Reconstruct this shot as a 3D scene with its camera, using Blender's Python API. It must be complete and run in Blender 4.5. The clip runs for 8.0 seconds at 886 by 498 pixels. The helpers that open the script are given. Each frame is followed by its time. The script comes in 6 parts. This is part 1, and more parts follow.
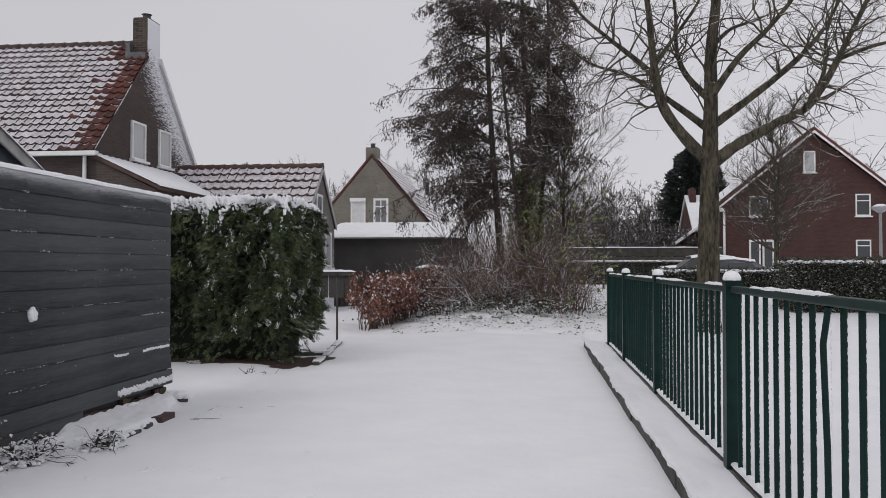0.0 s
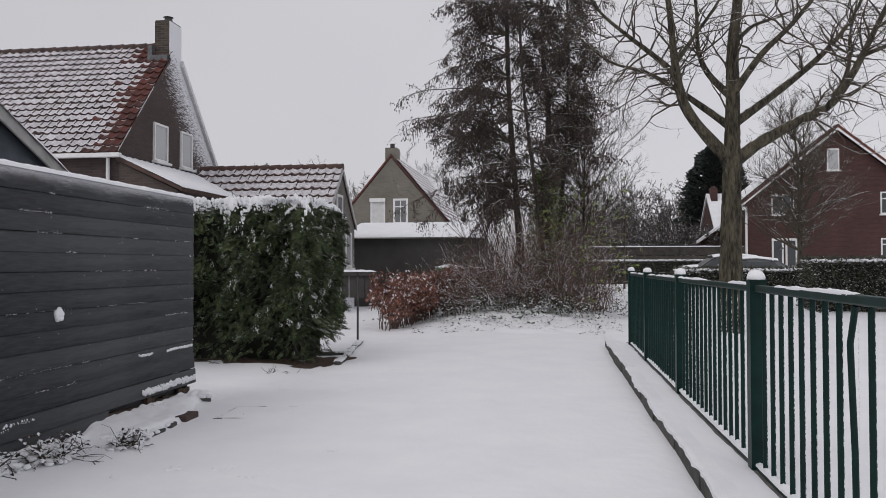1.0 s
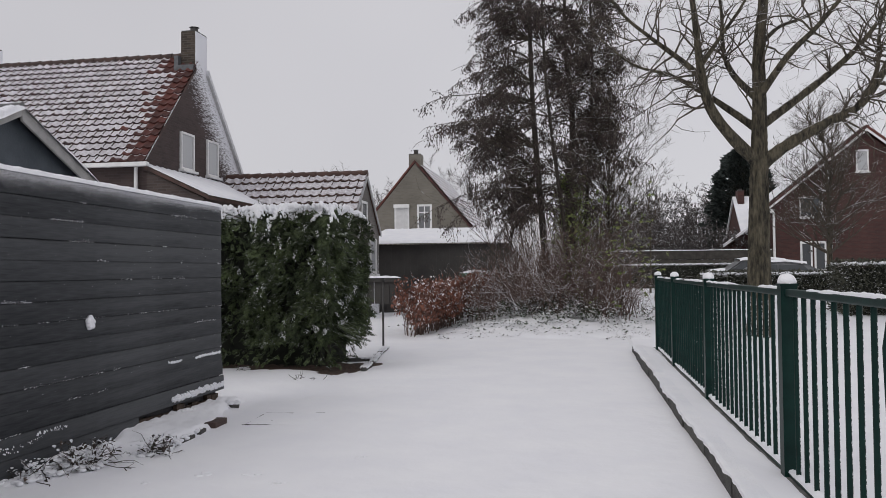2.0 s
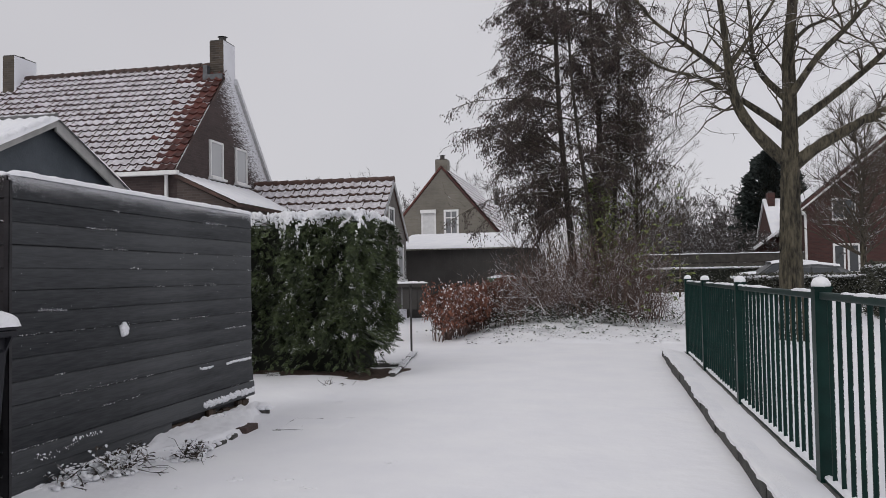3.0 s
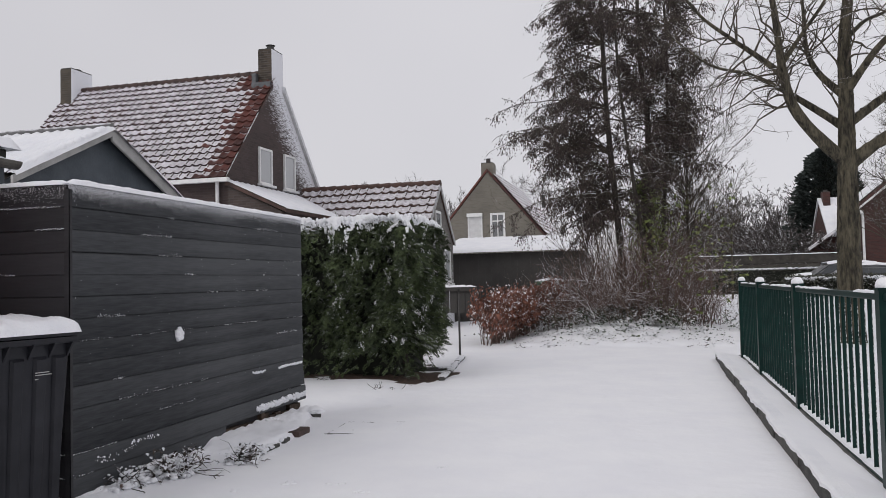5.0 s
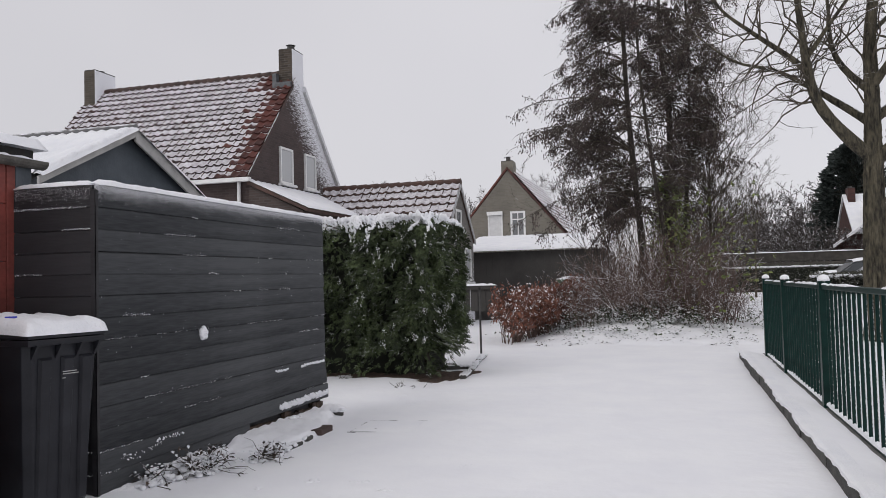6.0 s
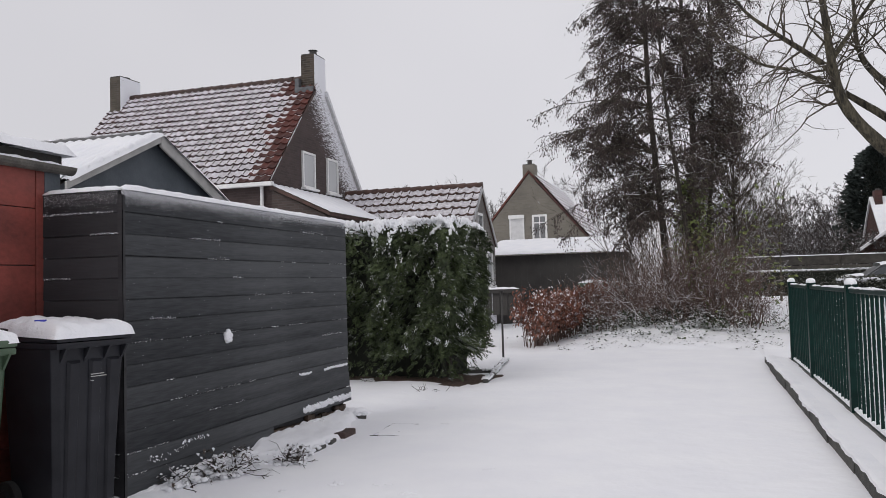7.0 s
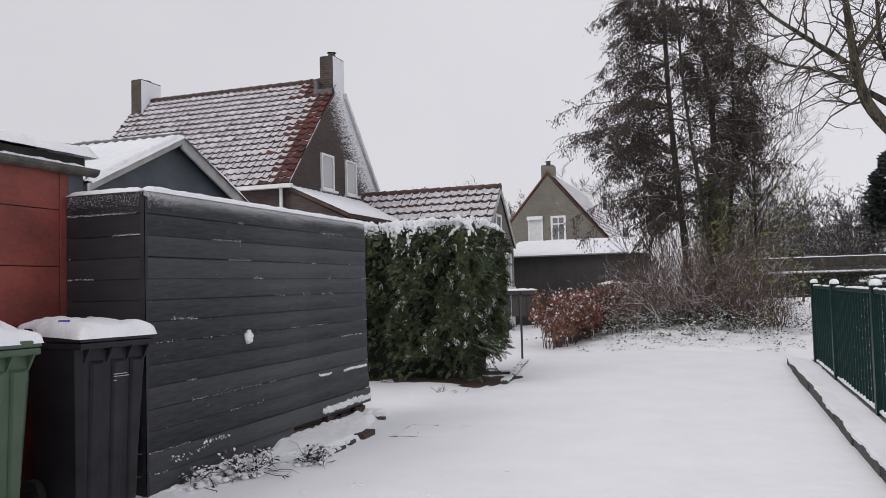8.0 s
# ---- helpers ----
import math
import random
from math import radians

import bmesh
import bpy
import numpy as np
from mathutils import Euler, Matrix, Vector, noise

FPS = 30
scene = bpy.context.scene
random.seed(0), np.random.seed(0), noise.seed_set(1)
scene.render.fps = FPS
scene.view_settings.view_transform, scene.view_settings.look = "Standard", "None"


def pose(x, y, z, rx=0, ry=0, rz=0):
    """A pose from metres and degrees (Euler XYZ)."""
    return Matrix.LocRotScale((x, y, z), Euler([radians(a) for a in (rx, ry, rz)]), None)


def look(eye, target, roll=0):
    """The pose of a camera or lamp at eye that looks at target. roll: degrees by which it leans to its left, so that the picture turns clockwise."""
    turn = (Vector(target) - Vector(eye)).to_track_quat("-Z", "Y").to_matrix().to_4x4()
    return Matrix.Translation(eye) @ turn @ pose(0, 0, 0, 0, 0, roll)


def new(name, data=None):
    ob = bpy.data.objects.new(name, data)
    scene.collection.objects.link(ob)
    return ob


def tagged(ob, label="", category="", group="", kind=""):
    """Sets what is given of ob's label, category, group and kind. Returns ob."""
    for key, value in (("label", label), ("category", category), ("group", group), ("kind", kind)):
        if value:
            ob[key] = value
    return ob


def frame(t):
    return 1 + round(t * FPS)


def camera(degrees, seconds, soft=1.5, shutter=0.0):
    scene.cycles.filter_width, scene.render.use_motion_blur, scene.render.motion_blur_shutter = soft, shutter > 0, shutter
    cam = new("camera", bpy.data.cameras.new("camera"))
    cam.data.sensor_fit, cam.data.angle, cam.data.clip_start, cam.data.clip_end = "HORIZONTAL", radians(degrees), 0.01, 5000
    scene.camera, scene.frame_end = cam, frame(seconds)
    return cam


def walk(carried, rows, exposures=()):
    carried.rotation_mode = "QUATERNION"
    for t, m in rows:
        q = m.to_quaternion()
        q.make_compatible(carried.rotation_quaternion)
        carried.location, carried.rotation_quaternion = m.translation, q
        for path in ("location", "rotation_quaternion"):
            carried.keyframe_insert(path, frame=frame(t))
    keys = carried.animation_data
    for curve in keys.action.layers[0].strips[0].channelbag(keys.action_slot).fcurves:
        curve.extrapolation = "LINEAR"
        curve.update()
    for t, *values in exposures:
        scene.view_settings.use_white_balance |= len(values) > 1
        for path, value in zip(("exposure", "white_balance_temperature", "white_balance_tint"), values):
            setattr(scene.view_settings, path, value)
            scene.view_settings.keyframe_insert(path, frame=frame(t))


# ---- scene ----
cam = camera(57.89, 8.0, soft=0.8)
ROWS = [
    (0, 0, 0, 1.25, 91.2, -0, 6.3),
    (0.5, -0.005, -0.0007, 1.2499, 91.192, -0.001, 6.908),
    (1, -0.012, -0.0046, 1.2492, 91.194, 0.15, 7.691),
    (1.5, -0.0204, -0.0042, 1.2516, 91.363, 0.353, 8.507),
    (3, -0.038, -0.0155, 1.2537, 91.987, 0.922, 11.328),
    (3.5, -0.0417, -0.0146, 1.259, 92.089, 1.141, 12.228),
    (4, -0.0499, -0.0105, 1.257, 92.201, 1.284, 13.027),
    (4.5, -0.0569, -0.0056, 1.2551, 92.319, 1.311, 13.852),
    (6, -0.081, -0.0023, 1.2534, 92.25, 1.482, 16.075),
    (6.5, -0.0863, -0.0092, 1.252, 92.41, 1.565, 16.764),
    (7, -0.0874, -0.0131, 1.2538, 92.549, 1.509, 17.602),
    (7.5, -0.0895, -0.0203, 1.2546, 92.653, 1.637, 18.275),
    (8, -0.1, -0.0101, 1.2493, 92.691, 1.516, 18.9),
]
walk(cam, [(t, pose(x, y, z, rx, ry, rz)) for t, x, y, z, rx, ry, rz in ROWS],
     exposures=[(0.0, -0.07), (1.5, -0.07), (3.5, -0.02), (4.5, 0.04), (6.5, 0.13), (8.0, 0.17)])

# ---- world, sun, exposure ----
world = bpy.data.worlds.new("overcast_sky")
scene.world = world
world.use_nodes = True
wn, wl = world.node_tree.nodes, world.node_tree.links
SUN_EL, SUN_ROT = radians(38), radians(215)
sky = wn.new("ShaderNodeTexSky")
sky.sky_type = "NISHITA"
sky.sun_disc = False
sky.sun_elevation, sky.sun_rotation = SUN_EL, SUN_ROT
cloud = wn.new("ShaderNodeTexNoise")
cloud.inputs["Scale"].default_value = 2.2
cloud.inputs["Detail"].default_value = 3
wcoord = wn.new("ShaderNodeTexCoord")
wl.new(wcoord.outputs["Generated"], cloud.inputs["Vector"])
cramp = wn.new("ShaderNodeValToRGB")
cramp.color_ramp.elements[0].color = (5.7, 5.6, 5.95, 1)
cramp.color_ramp.elements[1].color = (6.75, 6.62, 6.9, 1)
wl.new(cloud.outputs["Fac"], cramp.inputs["Fac"])
wmix = wn.new("ShaderNodeMixRGB")
wmix.inputs["Fac"].default_value = 0.95
wl.new(sky.outputs[0], wmix.inputs["Color1"])
wl.new(cramp.outputs["Color"], wmix.inputs["Color2"])
bg = wn["Background"]
wsep = wn.new("ShaderNodeSeparateXYZ")
wl.new(wcoord.outputs["Generated"], wsep.inputs[0])
wmap = wn.new("ShaderNodeMapRange")
wmap.inputs["From Min"].default_value, wmap.inputs["From Max"].default_value = -0.7, 0.7
wmap.inputs["To Min"].default_value, wmap.inputs["To Max"].default_value = 0.97, 1.15
wl.new(wsep.outputs["X"], wmap.inputs["Value"])
wscale = wn.new("ShaderNodeVectorMath")
wscale.operation = "SCALE"
wl.new(wmix.outputs["Color"], wscale.inputs[0])
wl.new(wmap.outputs[0], wscale.inputs["Scale"])
wl.new(wscale.outputs[0], bg.inputs["Color"])
bg.inputs["Strength"].default_value = 0.1
sun_data = bpy.data.lights.new("sun", "SUN")
sun_data.energy, sun_data.angle, sun_data.color = 0.75, radians(40), (1.0, 0.97, 0.94)
sun = new("sun", sun_data)
sun.matrix_world = look((-20, -28, 30), (0, 0, 0))


# ---- materials ----
def material(name, c1, c2, scale=6.0, rough=0.8, bump=0.3, bscale=40.0, metal=0.0, stretch=(1, 1, 1), dist=0.01,
             random_amount=0.0, coat=0.0, detail=6.0, fine=0.25):
    """Two-scale noise colour between c1 and c2 with a fine relief."""
    m = bpy.data.materials.new(name)
    m.use_nodes = True
    nt = m.node_tree
    b = nt.nodes["Principled BSDF"]
    tc = nt.nodes.new("ShaderNodeTexCoord")
    mp = nt.nodes.new("ShaderNodeMapping")
    mp.inputs["Scale"].default_value = stretch
    nt.links.new(tc.outputs["Object"], mp.inputs["Vector"])
    n1 = nt.nodes.new("ShaderNodeTexNoise")
    n1.inputs["Scale"].default_value, n1.inputs["Detail"].default_value = scale, detail
    n2 = nt.nodes.new("ShaderNodeTexNoise")
    n2.inputs["Scale"].default_value, n2.inputs["Detail"].default_value = bscale, 4
    nt.links.new(mp.outputs[0], n1.inputs["Vector"])
    nt.links.new(mp.outputs[0], n2.inputs["Vector"])
    add = nt.nodes.new("ShaderNodeMath")
    add.operation = "MULTIPLY_ADD"
    add.inputs[1].default_value = fine
    nt.links.new(n2.outputs["Fac"], add.inputs[0])
    off = nt.nodes.new("ShaderNodeMath")
    off.operation = "ADD"
    off.inputs[1].default_value = -fine / 2
    nt.links.new(n1.outputs["Fac"], off.inputs[0])
    nt.links.new(off.outputs[0], add.inputs[2])
    last = add.outputs[0]
    if random_amount:
        oi = nt.nodes.new("ShaderNodeObjectInfo")
        ra = nt.nodes.new("ShaderNodeMath")
        ra.operation = "MULTIPLY_ADD"
        ra.inputs[1].default_value = random_amount
        nt.links.new(oi.outputs["Random"], ra.inputs[0])
        ro = nt.nodes.new("ShaderNodeMath")
        ro.operation = "ADD"
        ro.inputs[1].default_value = -random_amount / 2
        nt.links.new(last, ro.inputs[0])
        nt.links.new(ro.outputs[0], ra.inputs[2])
        last = ra.outputs[0]
    ramp = nt.nodes.new("ShaderNodeValToRGB")
    ramp.color_ramp.elements[0].position, ramp.color_ramp.elements[0].color = 0.3, (*c1, 1)
    ramp.color_ramp.elements[1].position, ramp.color_ramp.elements[1].color = 0.7, (*c2, 1)
    nt.links.new(last, ramp.inputs["Fac"])
    nt.links.new(ramp.outputs["Color"], b.inputs["Base Color"])
    b.inputs["Roughness"].default_value, b.inputs["Metallic"].default_value = rough, metal
    b.inputs["Coat Weight"].default_value = coat
    bm_ = nt.nodes.new("ShaderNodeBump")
    bm_.inputs["Strength"].default_value, bm_.inputs["Distance"].default_value = bump, dist
    nt.links.new(n2.outputs["Fac"], bm_.inputs["Height"])
    nt.links.new(bm_.outputs["Normal"], b.inputs["Normal"])
    return m


def base_socket(m):
    """The colour link that feeds the base colour."""
    b = m.node_tree.nodes["Principled BSDF"]
    return b.inputs["Base Color"], b.inputs["Base Color"].links[0].from_socket


def snowed(m, low=0.35, high=0.75, nscale=12.0, amount=0.35):
    """Snow that lies on faces that look upward, broken by noise."""
    nt = m.node_tree
    sock, colour = base_socket(m)
    geo = nt.nodes.new("ShaderNodeNewGeometry")
    sep = nt.nodes.new("ShaderNodeSeparateXYZ")
    nt.links.new(geo.outputs["Normal"], sep.inputs[0])
    no = nt.nodes.new("ShaderNodeTexNoise")
    no.inputs["Scale"].default_value, no.inputs["Detail"].default_value = nscale, 3
    nt.links.new(geo.outputs["Position"], no.inputs["Vector"])
    ma = nt.nodes.new("ShaderNodeMath")
    ma.operation = "MULTIPLY_ADD"
    ma.inputs[1].default_value = amount * 2
    nt.links.new(no.outputs["Fac"], ma.inputs[0])
    sb = nt.nodes.new("ShaderNodeMath")
    sb.operation = "ADD"
    sb.inputs[1].default_value = -amount
    nt.links.new(sep.outputs["Z"], sb.inputs[0])
    nt.links.new(sb.outputs[0], ma.inputs[2])
    mr = nt.nodes.new("ShaderNodeMapRange")
    mr.inputs["From Min"].default_value, mr.inputs["From Max"].default_value = low, high
    nt.links.new(ma.outputs[0], mr.inputs["Value"])
    mix = nt.nodes.new("ShaderNodeMixRGB")
    nt.links.new(mr.outputs[0], mix.inputs["Fac"])
    nt.links.new(colour, mix.inputs["Color1"])
    mix.inputs["Color2"].default_value = (0.82, 0.83, 0.87, 1)
    nt.links.new(mix.outputs[0], sock)
    return m


def island_varied(m, amount=0.5):
    """Brightens or darkens each separate leaf."""
    nt = m.node_tree
    sock, colour = base_socket(m)
    geo = nt.nodes.new("ShaderNodeNewGeometry")
    mr = nt.nodes.new("ShaderNodeMapRange")
    mr.inputs["To Min"].default_value, mr.inputs["To Max"].default_value = 1 - amount, 1 + amount
    nt.links.new(geo.outputs["Random Per Island"], mr.inputs["Value"])
    mul = nt.nodes.new("ShaderNodeVectorMath")
    mul.operation = "SCALE"
    nt.links.new(colour, mul.inputs[0])
    nt.links.new(mr.outputs[0], mul.inputs["Scale"])
    nt.links.new(mul.outputs[0], sock)
    return m


def bricks(name, c1, c2, mortar, scale=1.0, plaster=None):
    """Brickwork in courses of 6.25 cm. plaster: (axis, start, end) along which wind-blown snow sticks to the wall."""
    m = bpy.data.materials.new(name)
    m.use_nodes = True
    nt = m.node_tree
    b = nt.nodes["Principled BSDF"]
    geo = nt.nodes.new("ShaderNodeNewGeometry")
    sep = nt.nodes.new("ShaderNodeSeparateXYZ")
    nt.links.new(geo.outputs["Position"], sep.inputs[0])
    addn = nt.nodes.new("ShaderNodeMath")
    nt.links.new(sep.outputs["X"], addn.inputs[0])
    nt.links.new(sep.outputs["Y"], addn.inputs[1])
    comb = nt.nodes.new("ShaderNodeCombineXYZ")
    nt.links.new(addn.outputs[0], comb.inputs["X"])
    nt.links.new(sep.outputs["Z"], comb.inputs["Y"])
    br = nt.nodes.new("ShaderNodeTexBrick")
    br.inputs["Scale"].default_value = scale
    br.inputs["Brick Width"].default_value, br.inputs["Row Height"].default_value = 0.22, 0.0625
    br.inputs["Mortar Size"].default_value = 0.006
    br.inputs["Color1"].default_value, br.inputs["Color2"].default_value = (*c1, 1), (*c2, 1)
    br.inputs["Mortar"].default_value = (*mortar, 1)
    nt.links.new(comb.outputs[0], br.inputs["Vector"])
    no = nt.nodes.new("ShaderNodeTexNoise")
    no.inputs["Scale"].default_value, no.inputs["Detail"].default_value = 1.3, 6
    nt.links.new(geo.outputs["Position"], no.inputs["Vector"])
    mr = nt.nodes.new("ShaderNodeMapRange")
    mr.inputs["To Min"].default_value, mr.inputs["To Max"].default_value = 0.65, 1.35
    nt.links.new(no.outputs["Fac"], mr.inputs["Value"])
    sc = nt.nodes.new("ShaderNodeVectorMath")
    sc.operation = "SCALE"
    nt.links.new(br.outputs["Color"], sc.inputs[0])
    nt.links.new(mr.outputs[0], sc.inputs["Scale"])
    last = sc.outputs[0]
    if plaster:
        axis, start, end = plaster
        mp = nt.nodes.new("ShaderNodeMapping")
        mp.inputs["Scale"].default_value = (7, 7, 34)
        nt.links.new(geo.outputs["Position"], mp.inputs["Vector"])
        sn = nt.nodes.new("ShaderNodeTexNoise")
        sn.inputs["Scale"].default_value, sn.inputs["Detail"].default_value = 1.0, 5
        nt.links.new(mp.outputs[0], sn.inputs["Vector"])
        cover = nt.nodes.new("ShaderNodeMapRange")
        cover.inputs["From Min"].default_value, cover.inputs["From Max"].default_value = start, end
        cover.inputs["To Min"].default_value, cover.inputs["To Max"].default_value = -0.45, 0.75
        if axis == "S":
            slope = nt.nodes.new("ShaderNodeMath")
            slope.operation = "MULTIPLY_ADD"
            slope.inputs[1].default_value = 0.85
            nt.links.new(sep.outputs["Z"], slope.inputs[0])
            nt.links.new(sep.outputs["Y"], slope.inputs[2])
            nt.links.new(slope.outputs[0], cover.inputs["Value"])
        else:
            nt.links.new(sep.outputs[axis], cover.inputs["Value"])
        ad = nt.nodes.new("ShaderNodeMath")
        nt.links.new(sn.outputs["Fac"], ad.inputs[0])
        nt.links.new(cover.outputs[0], ad.inputs[1])
        th = nt.nodes.new("ShaderNodeMapRange")
        th.inputs["From Min"].default_value, th.inputs["From Max"].default_value = 0.5, 0.82
        nt.links.new(ad.outputs[0], th.inputs["Value"])
        mix = nt.nodes.new("ShaderNodeMixRGB")
        nt.links.new(th.outputs[0], mix.inputs["Fac"])
        nt.links.new(last, mix.inputs["Color1"])
        mix.inputs["Color2"].default_value = (0.8, 0.81, 0.85, 1)
        last = mix.outputs[0]
    nt.links.new(last, b.inputs["Base Color"])
    b.inputs["Roughness"].default_value = 0.9
    bp = nt.nodes.new("ShaderNodeBump")
    bp.inputs["Strength"].default_value, bp.inputs["Distance"].default_value = 0.6, 0.006
    bp.invert = True
    nt.links.new(br.outputs["Fac"], bp.inputs["Height"])
    nt.links.new(bp.outputs["Normal"], b.inputs["Normal"])
    return m


def window_glass(name, colour=(0.05, 0.055, 0.06)):
    m = bpy.data.materials.new(name)
    m.use_nodes = True
    b = m.node_tree.nodes["Principled BSDF"]
    b.inputs["Base Color"].default_value = (*colour, 1)
    b.inputs["Roughness"].default_value = 0.08
    return m


SNOW = material("snow", (0.78, 0.79, 0.83), (0.86, 0.865, 0.885), 3.0, 0.6, 0.5, 60.0, dist=0.012)
THIN = material("thin_snow", (0.42, 0.395, 0.42), (0.74, 0.73, 0.765), 11.0, 0.6, 0.5, 60.0, dist=0.012, random_amount=0.22)
SNOW_G = material("snow_ground", (0.82, 0.825, 0.86), (0.87, 0.875, 0.895), 1.6, 0.65, 0.3, 6.0, dist=0.035)
CLAD = material("black_stained_boards", (0.016, 0.018, 0.021), (0.078, 0.082, 0.087), 3.2, 0.7, 0.6, 50.0, stretch=(1, 0.14, 1.5),
                dist=0.004, random_amount=0.18, fine=0.3)
# same stain, about half as bright: the return's shade is in the colour
CLAD_X = material("black_stained_boards_shaded_side", (0.014, 0.0135, 0.016), (0.036, 0.035, 0.039), 4.0, 0.75, 0.5, 60.0,
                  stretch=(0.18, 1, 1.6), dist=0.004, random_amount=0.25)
ROT = material("rotten_wood", (0.03, 0.022, 0.016), (0.09, 0.06, 0.042), 14.0, 0.9, 0.8, 60.0)
GREEN = material("green_paint", (0.003, 0.016, 0.014), (0.006, 0.030, 0.025), 8.0, 0.42, 0.15, 90.0, dist=0.003, coat=0.0)
GREEN.node_tree.nodes["Principled BSDF"].inputs["Specular IOR Level"].default_value = 0.18
CLAD.node_tree.nodes["Principled BSDF"].inputs["Specular IOR Level"].default_value = 0.25
CONC_W = material("wet_concrete", (0.03, 0.03, 0.028), (0.085, 0.082, 0.075), 9.0, 0.8, 0.6, 70.0, random_amount=0.3)
CONC = material("concrete", (0.10, 0.10, 0.095), (0.2, 0.195, 0.18), 9.0, 0.9, 0.6, 70.0, random_amount=0.3)
BIN_K = material("black_plastic", (0.012, 0.0125, 0.016), (0.025, 0.026, 0.032), 5.0, 0.42, 0.12, 120.0, dist=0.002)
BIN_K.node_tree.nodes["Principled BSDF"].inputs["Specular IOR Level"].default_value = 0.25
BIN_G = material("green_plastic", (0.045, 0.078, 0.046), (0.068, 0.108, 0.064), 5.0, 0.45, 0.12, 120.0, dist=0.002)
RED = material("red_painted_boards", (0.120, 0.028, 0.022), (0.262, 0.060, 0.046), 3.0, 0.66, 0.4, 40.0, stretch=(1, 0.6, 1.0), dist=0.005, random_amount=0.12, fine=0.4)
SLATE_P = material("blue_grey_paint", (0.05, 0.062, 0.075), (0.085, 0.10, 0.118), 3.0, 0.6, 0.3, 40.0)
GREY_TRIM = material("grey_trim_paint", (0.30, 0.30, 0.29), (0.45, 0.44, 0.43), 6.0, 0.6, 0.3, 60.0)
WHITE = material("white_paint", (0.70, 0.70, 0.70), (0.82, 0.82, 0.81), 5.0, 0.5, 0.15, 60.0)
DARK_METAL = material("dark_metal", (0.03, 0.03, 0.03), (0.07, 0.065, 0.06), 12.0, 0.5, 0.3, 80.0, metal=0.3)
GUTTER = snowed(material("weathered_gutter", (0.055, 0.052, 0.046), (0.15, 0.14, 0.125), 10.0, 0.7, 0.4, 60.0), 0.05, 0.6, 30.0, 0.6)
CLAY = material("red_clay_tile", (0.055, 0.02, 0.017), (0.125, 0.038, 0.029), 5.0, 0.7, 0.3, 70.0, random_amount=0.5)
# the red clay darkened: shade of the tile lips is put into the colour
CLAY_M = material("shaded_clay_tile", (0.028, 0.016, 0.016), (0.064, 0.029, 0.026), 5.0, 0.75, 0.3, 70.0, random_amount=0.3)
CLAY_D = material("dark_clay_tile", (0.04, 0.024, 0.02), (0.095, 0.05, 0.038), 5.0, 0.7, 0.3, 70.0, random_amount=0.5)
BRICK_B = bricks("brown_brick", (0.054, 0.038, 0.036), (0.072, 0.051, 0.048), (0.07, 0.056, 0.053), plaster=("S", 23.4, 27.4))
BRICK_B2 = bricks("brown_brick_plain", (0.062, 0.046, 0.041), (0.085, 0.064, 0.057), (0.085, 0.076, 0.07))
BRICK_C = bricks("chimney_brick", (0.042, 0.033, 0.026), (0.075, 0.058, 0.044), (0.10, 0.09, 0.08), plaster=("X", -9.995, -9.955))
BRICK_G = bricks("grey_brick", (0.168, 0.155, 0.130), (0.195, 0.180, 0.150), (0.19, 0.176, 0.155))
BRICK_R = bricks("red_brick", (0.055, 0.024, 0.021), (0.08, 0.033, 0.028), (0.062, 0.044, 0.04))
BARN = material("dark_shed_boards", (0.032, 0.030, 0.028), (0.06, 0.056, 0.052), 1.2, 0.8, 0.4, 30.0)
OLDWOOD = snowed(material("grey_fence_boards", (0.042, 0.038, 0.033), (0.088, 0.08, 0.07), 4.0, 0.85, 0.4, 40.0, random_amount=0.3), 0.6, 0.85)
GLASS = window_glass("window_glass")
GLASS_W = window_glass("curtained_glass", (0.42, 0.43, 0.44))
BARK = snowed(material("tree_bark", (0.014, 0.012, 0.008), (0.112, 0.098, 0.066), 10.0, 0.9, 1.0, 30.0, stretch=(1, 1, 0.28), dist=0.06, fine=0.8), 0.72, 1.0, 9.0, 0.35)
TWIG = snowed(material("twig_bark", (0.042, 0.034, 0.026), (0.095, 0.080, 0.060), 20.0, 0.9, 0.4, 60.0), 0.55, 0.9, 9.0, 0.45)
STEM = snowed(material("shrub_stem", (0.075, 0.050, 0.042), (0.175, 0.118, 0.098), 16.0, 0.9, 0.4, 60.0), 0.48, 0.85, 8.0, 0.55)
CANE = snowed(material("cane_bark", (0.12, 0.085, 0.065), (0.22, 0.165, 0.13), 16.0, 0.9, 0.4, 60.0), 0.0, 0.4, 8.0, 0.4)
DARKBARK = material("dark_bark", (0.03, 0.026, 0.022), (0.075, 0.065, 0.055), 9.0, 0.95, 0.8, 40.0, stretch=(1, 1, 0.3))
LEAF_A = island_varied(material("withered_alder_leaf", (0.030, 0.022, 0.021), (0.072, 0.050, 0.045), 3.0, 0.8, 0.2, 60.0), 0.5)
LEAF_B = snowed(island_varied(material("copper_beech_leaf", (0.115, 0.045, 0.030), (0.25, 0.102, 0.066), 4.0, 0.75, 0.2, 60.0), 0.45), 0.45, 0.85, 14.0, 0.55)
LEAF_T = snowed(island_varied(material("thuja_spray", (0.014, 0.022, 0.009), (0.078, 0.106, 0.041), 4.5, 0.75, 0.3, 60.0), 0.45), 0.86, 1.15, 5.0, 0.35)
LEAF_I = snowed(island_varied(material("ivy_leaf", (0.018, 0.032, 0.014), (0.055, 0.075, 0.03), 3.0, 0.6, 0.2, 60.0), 0.4), 0.42, 0.8, 7.0, 0.6)
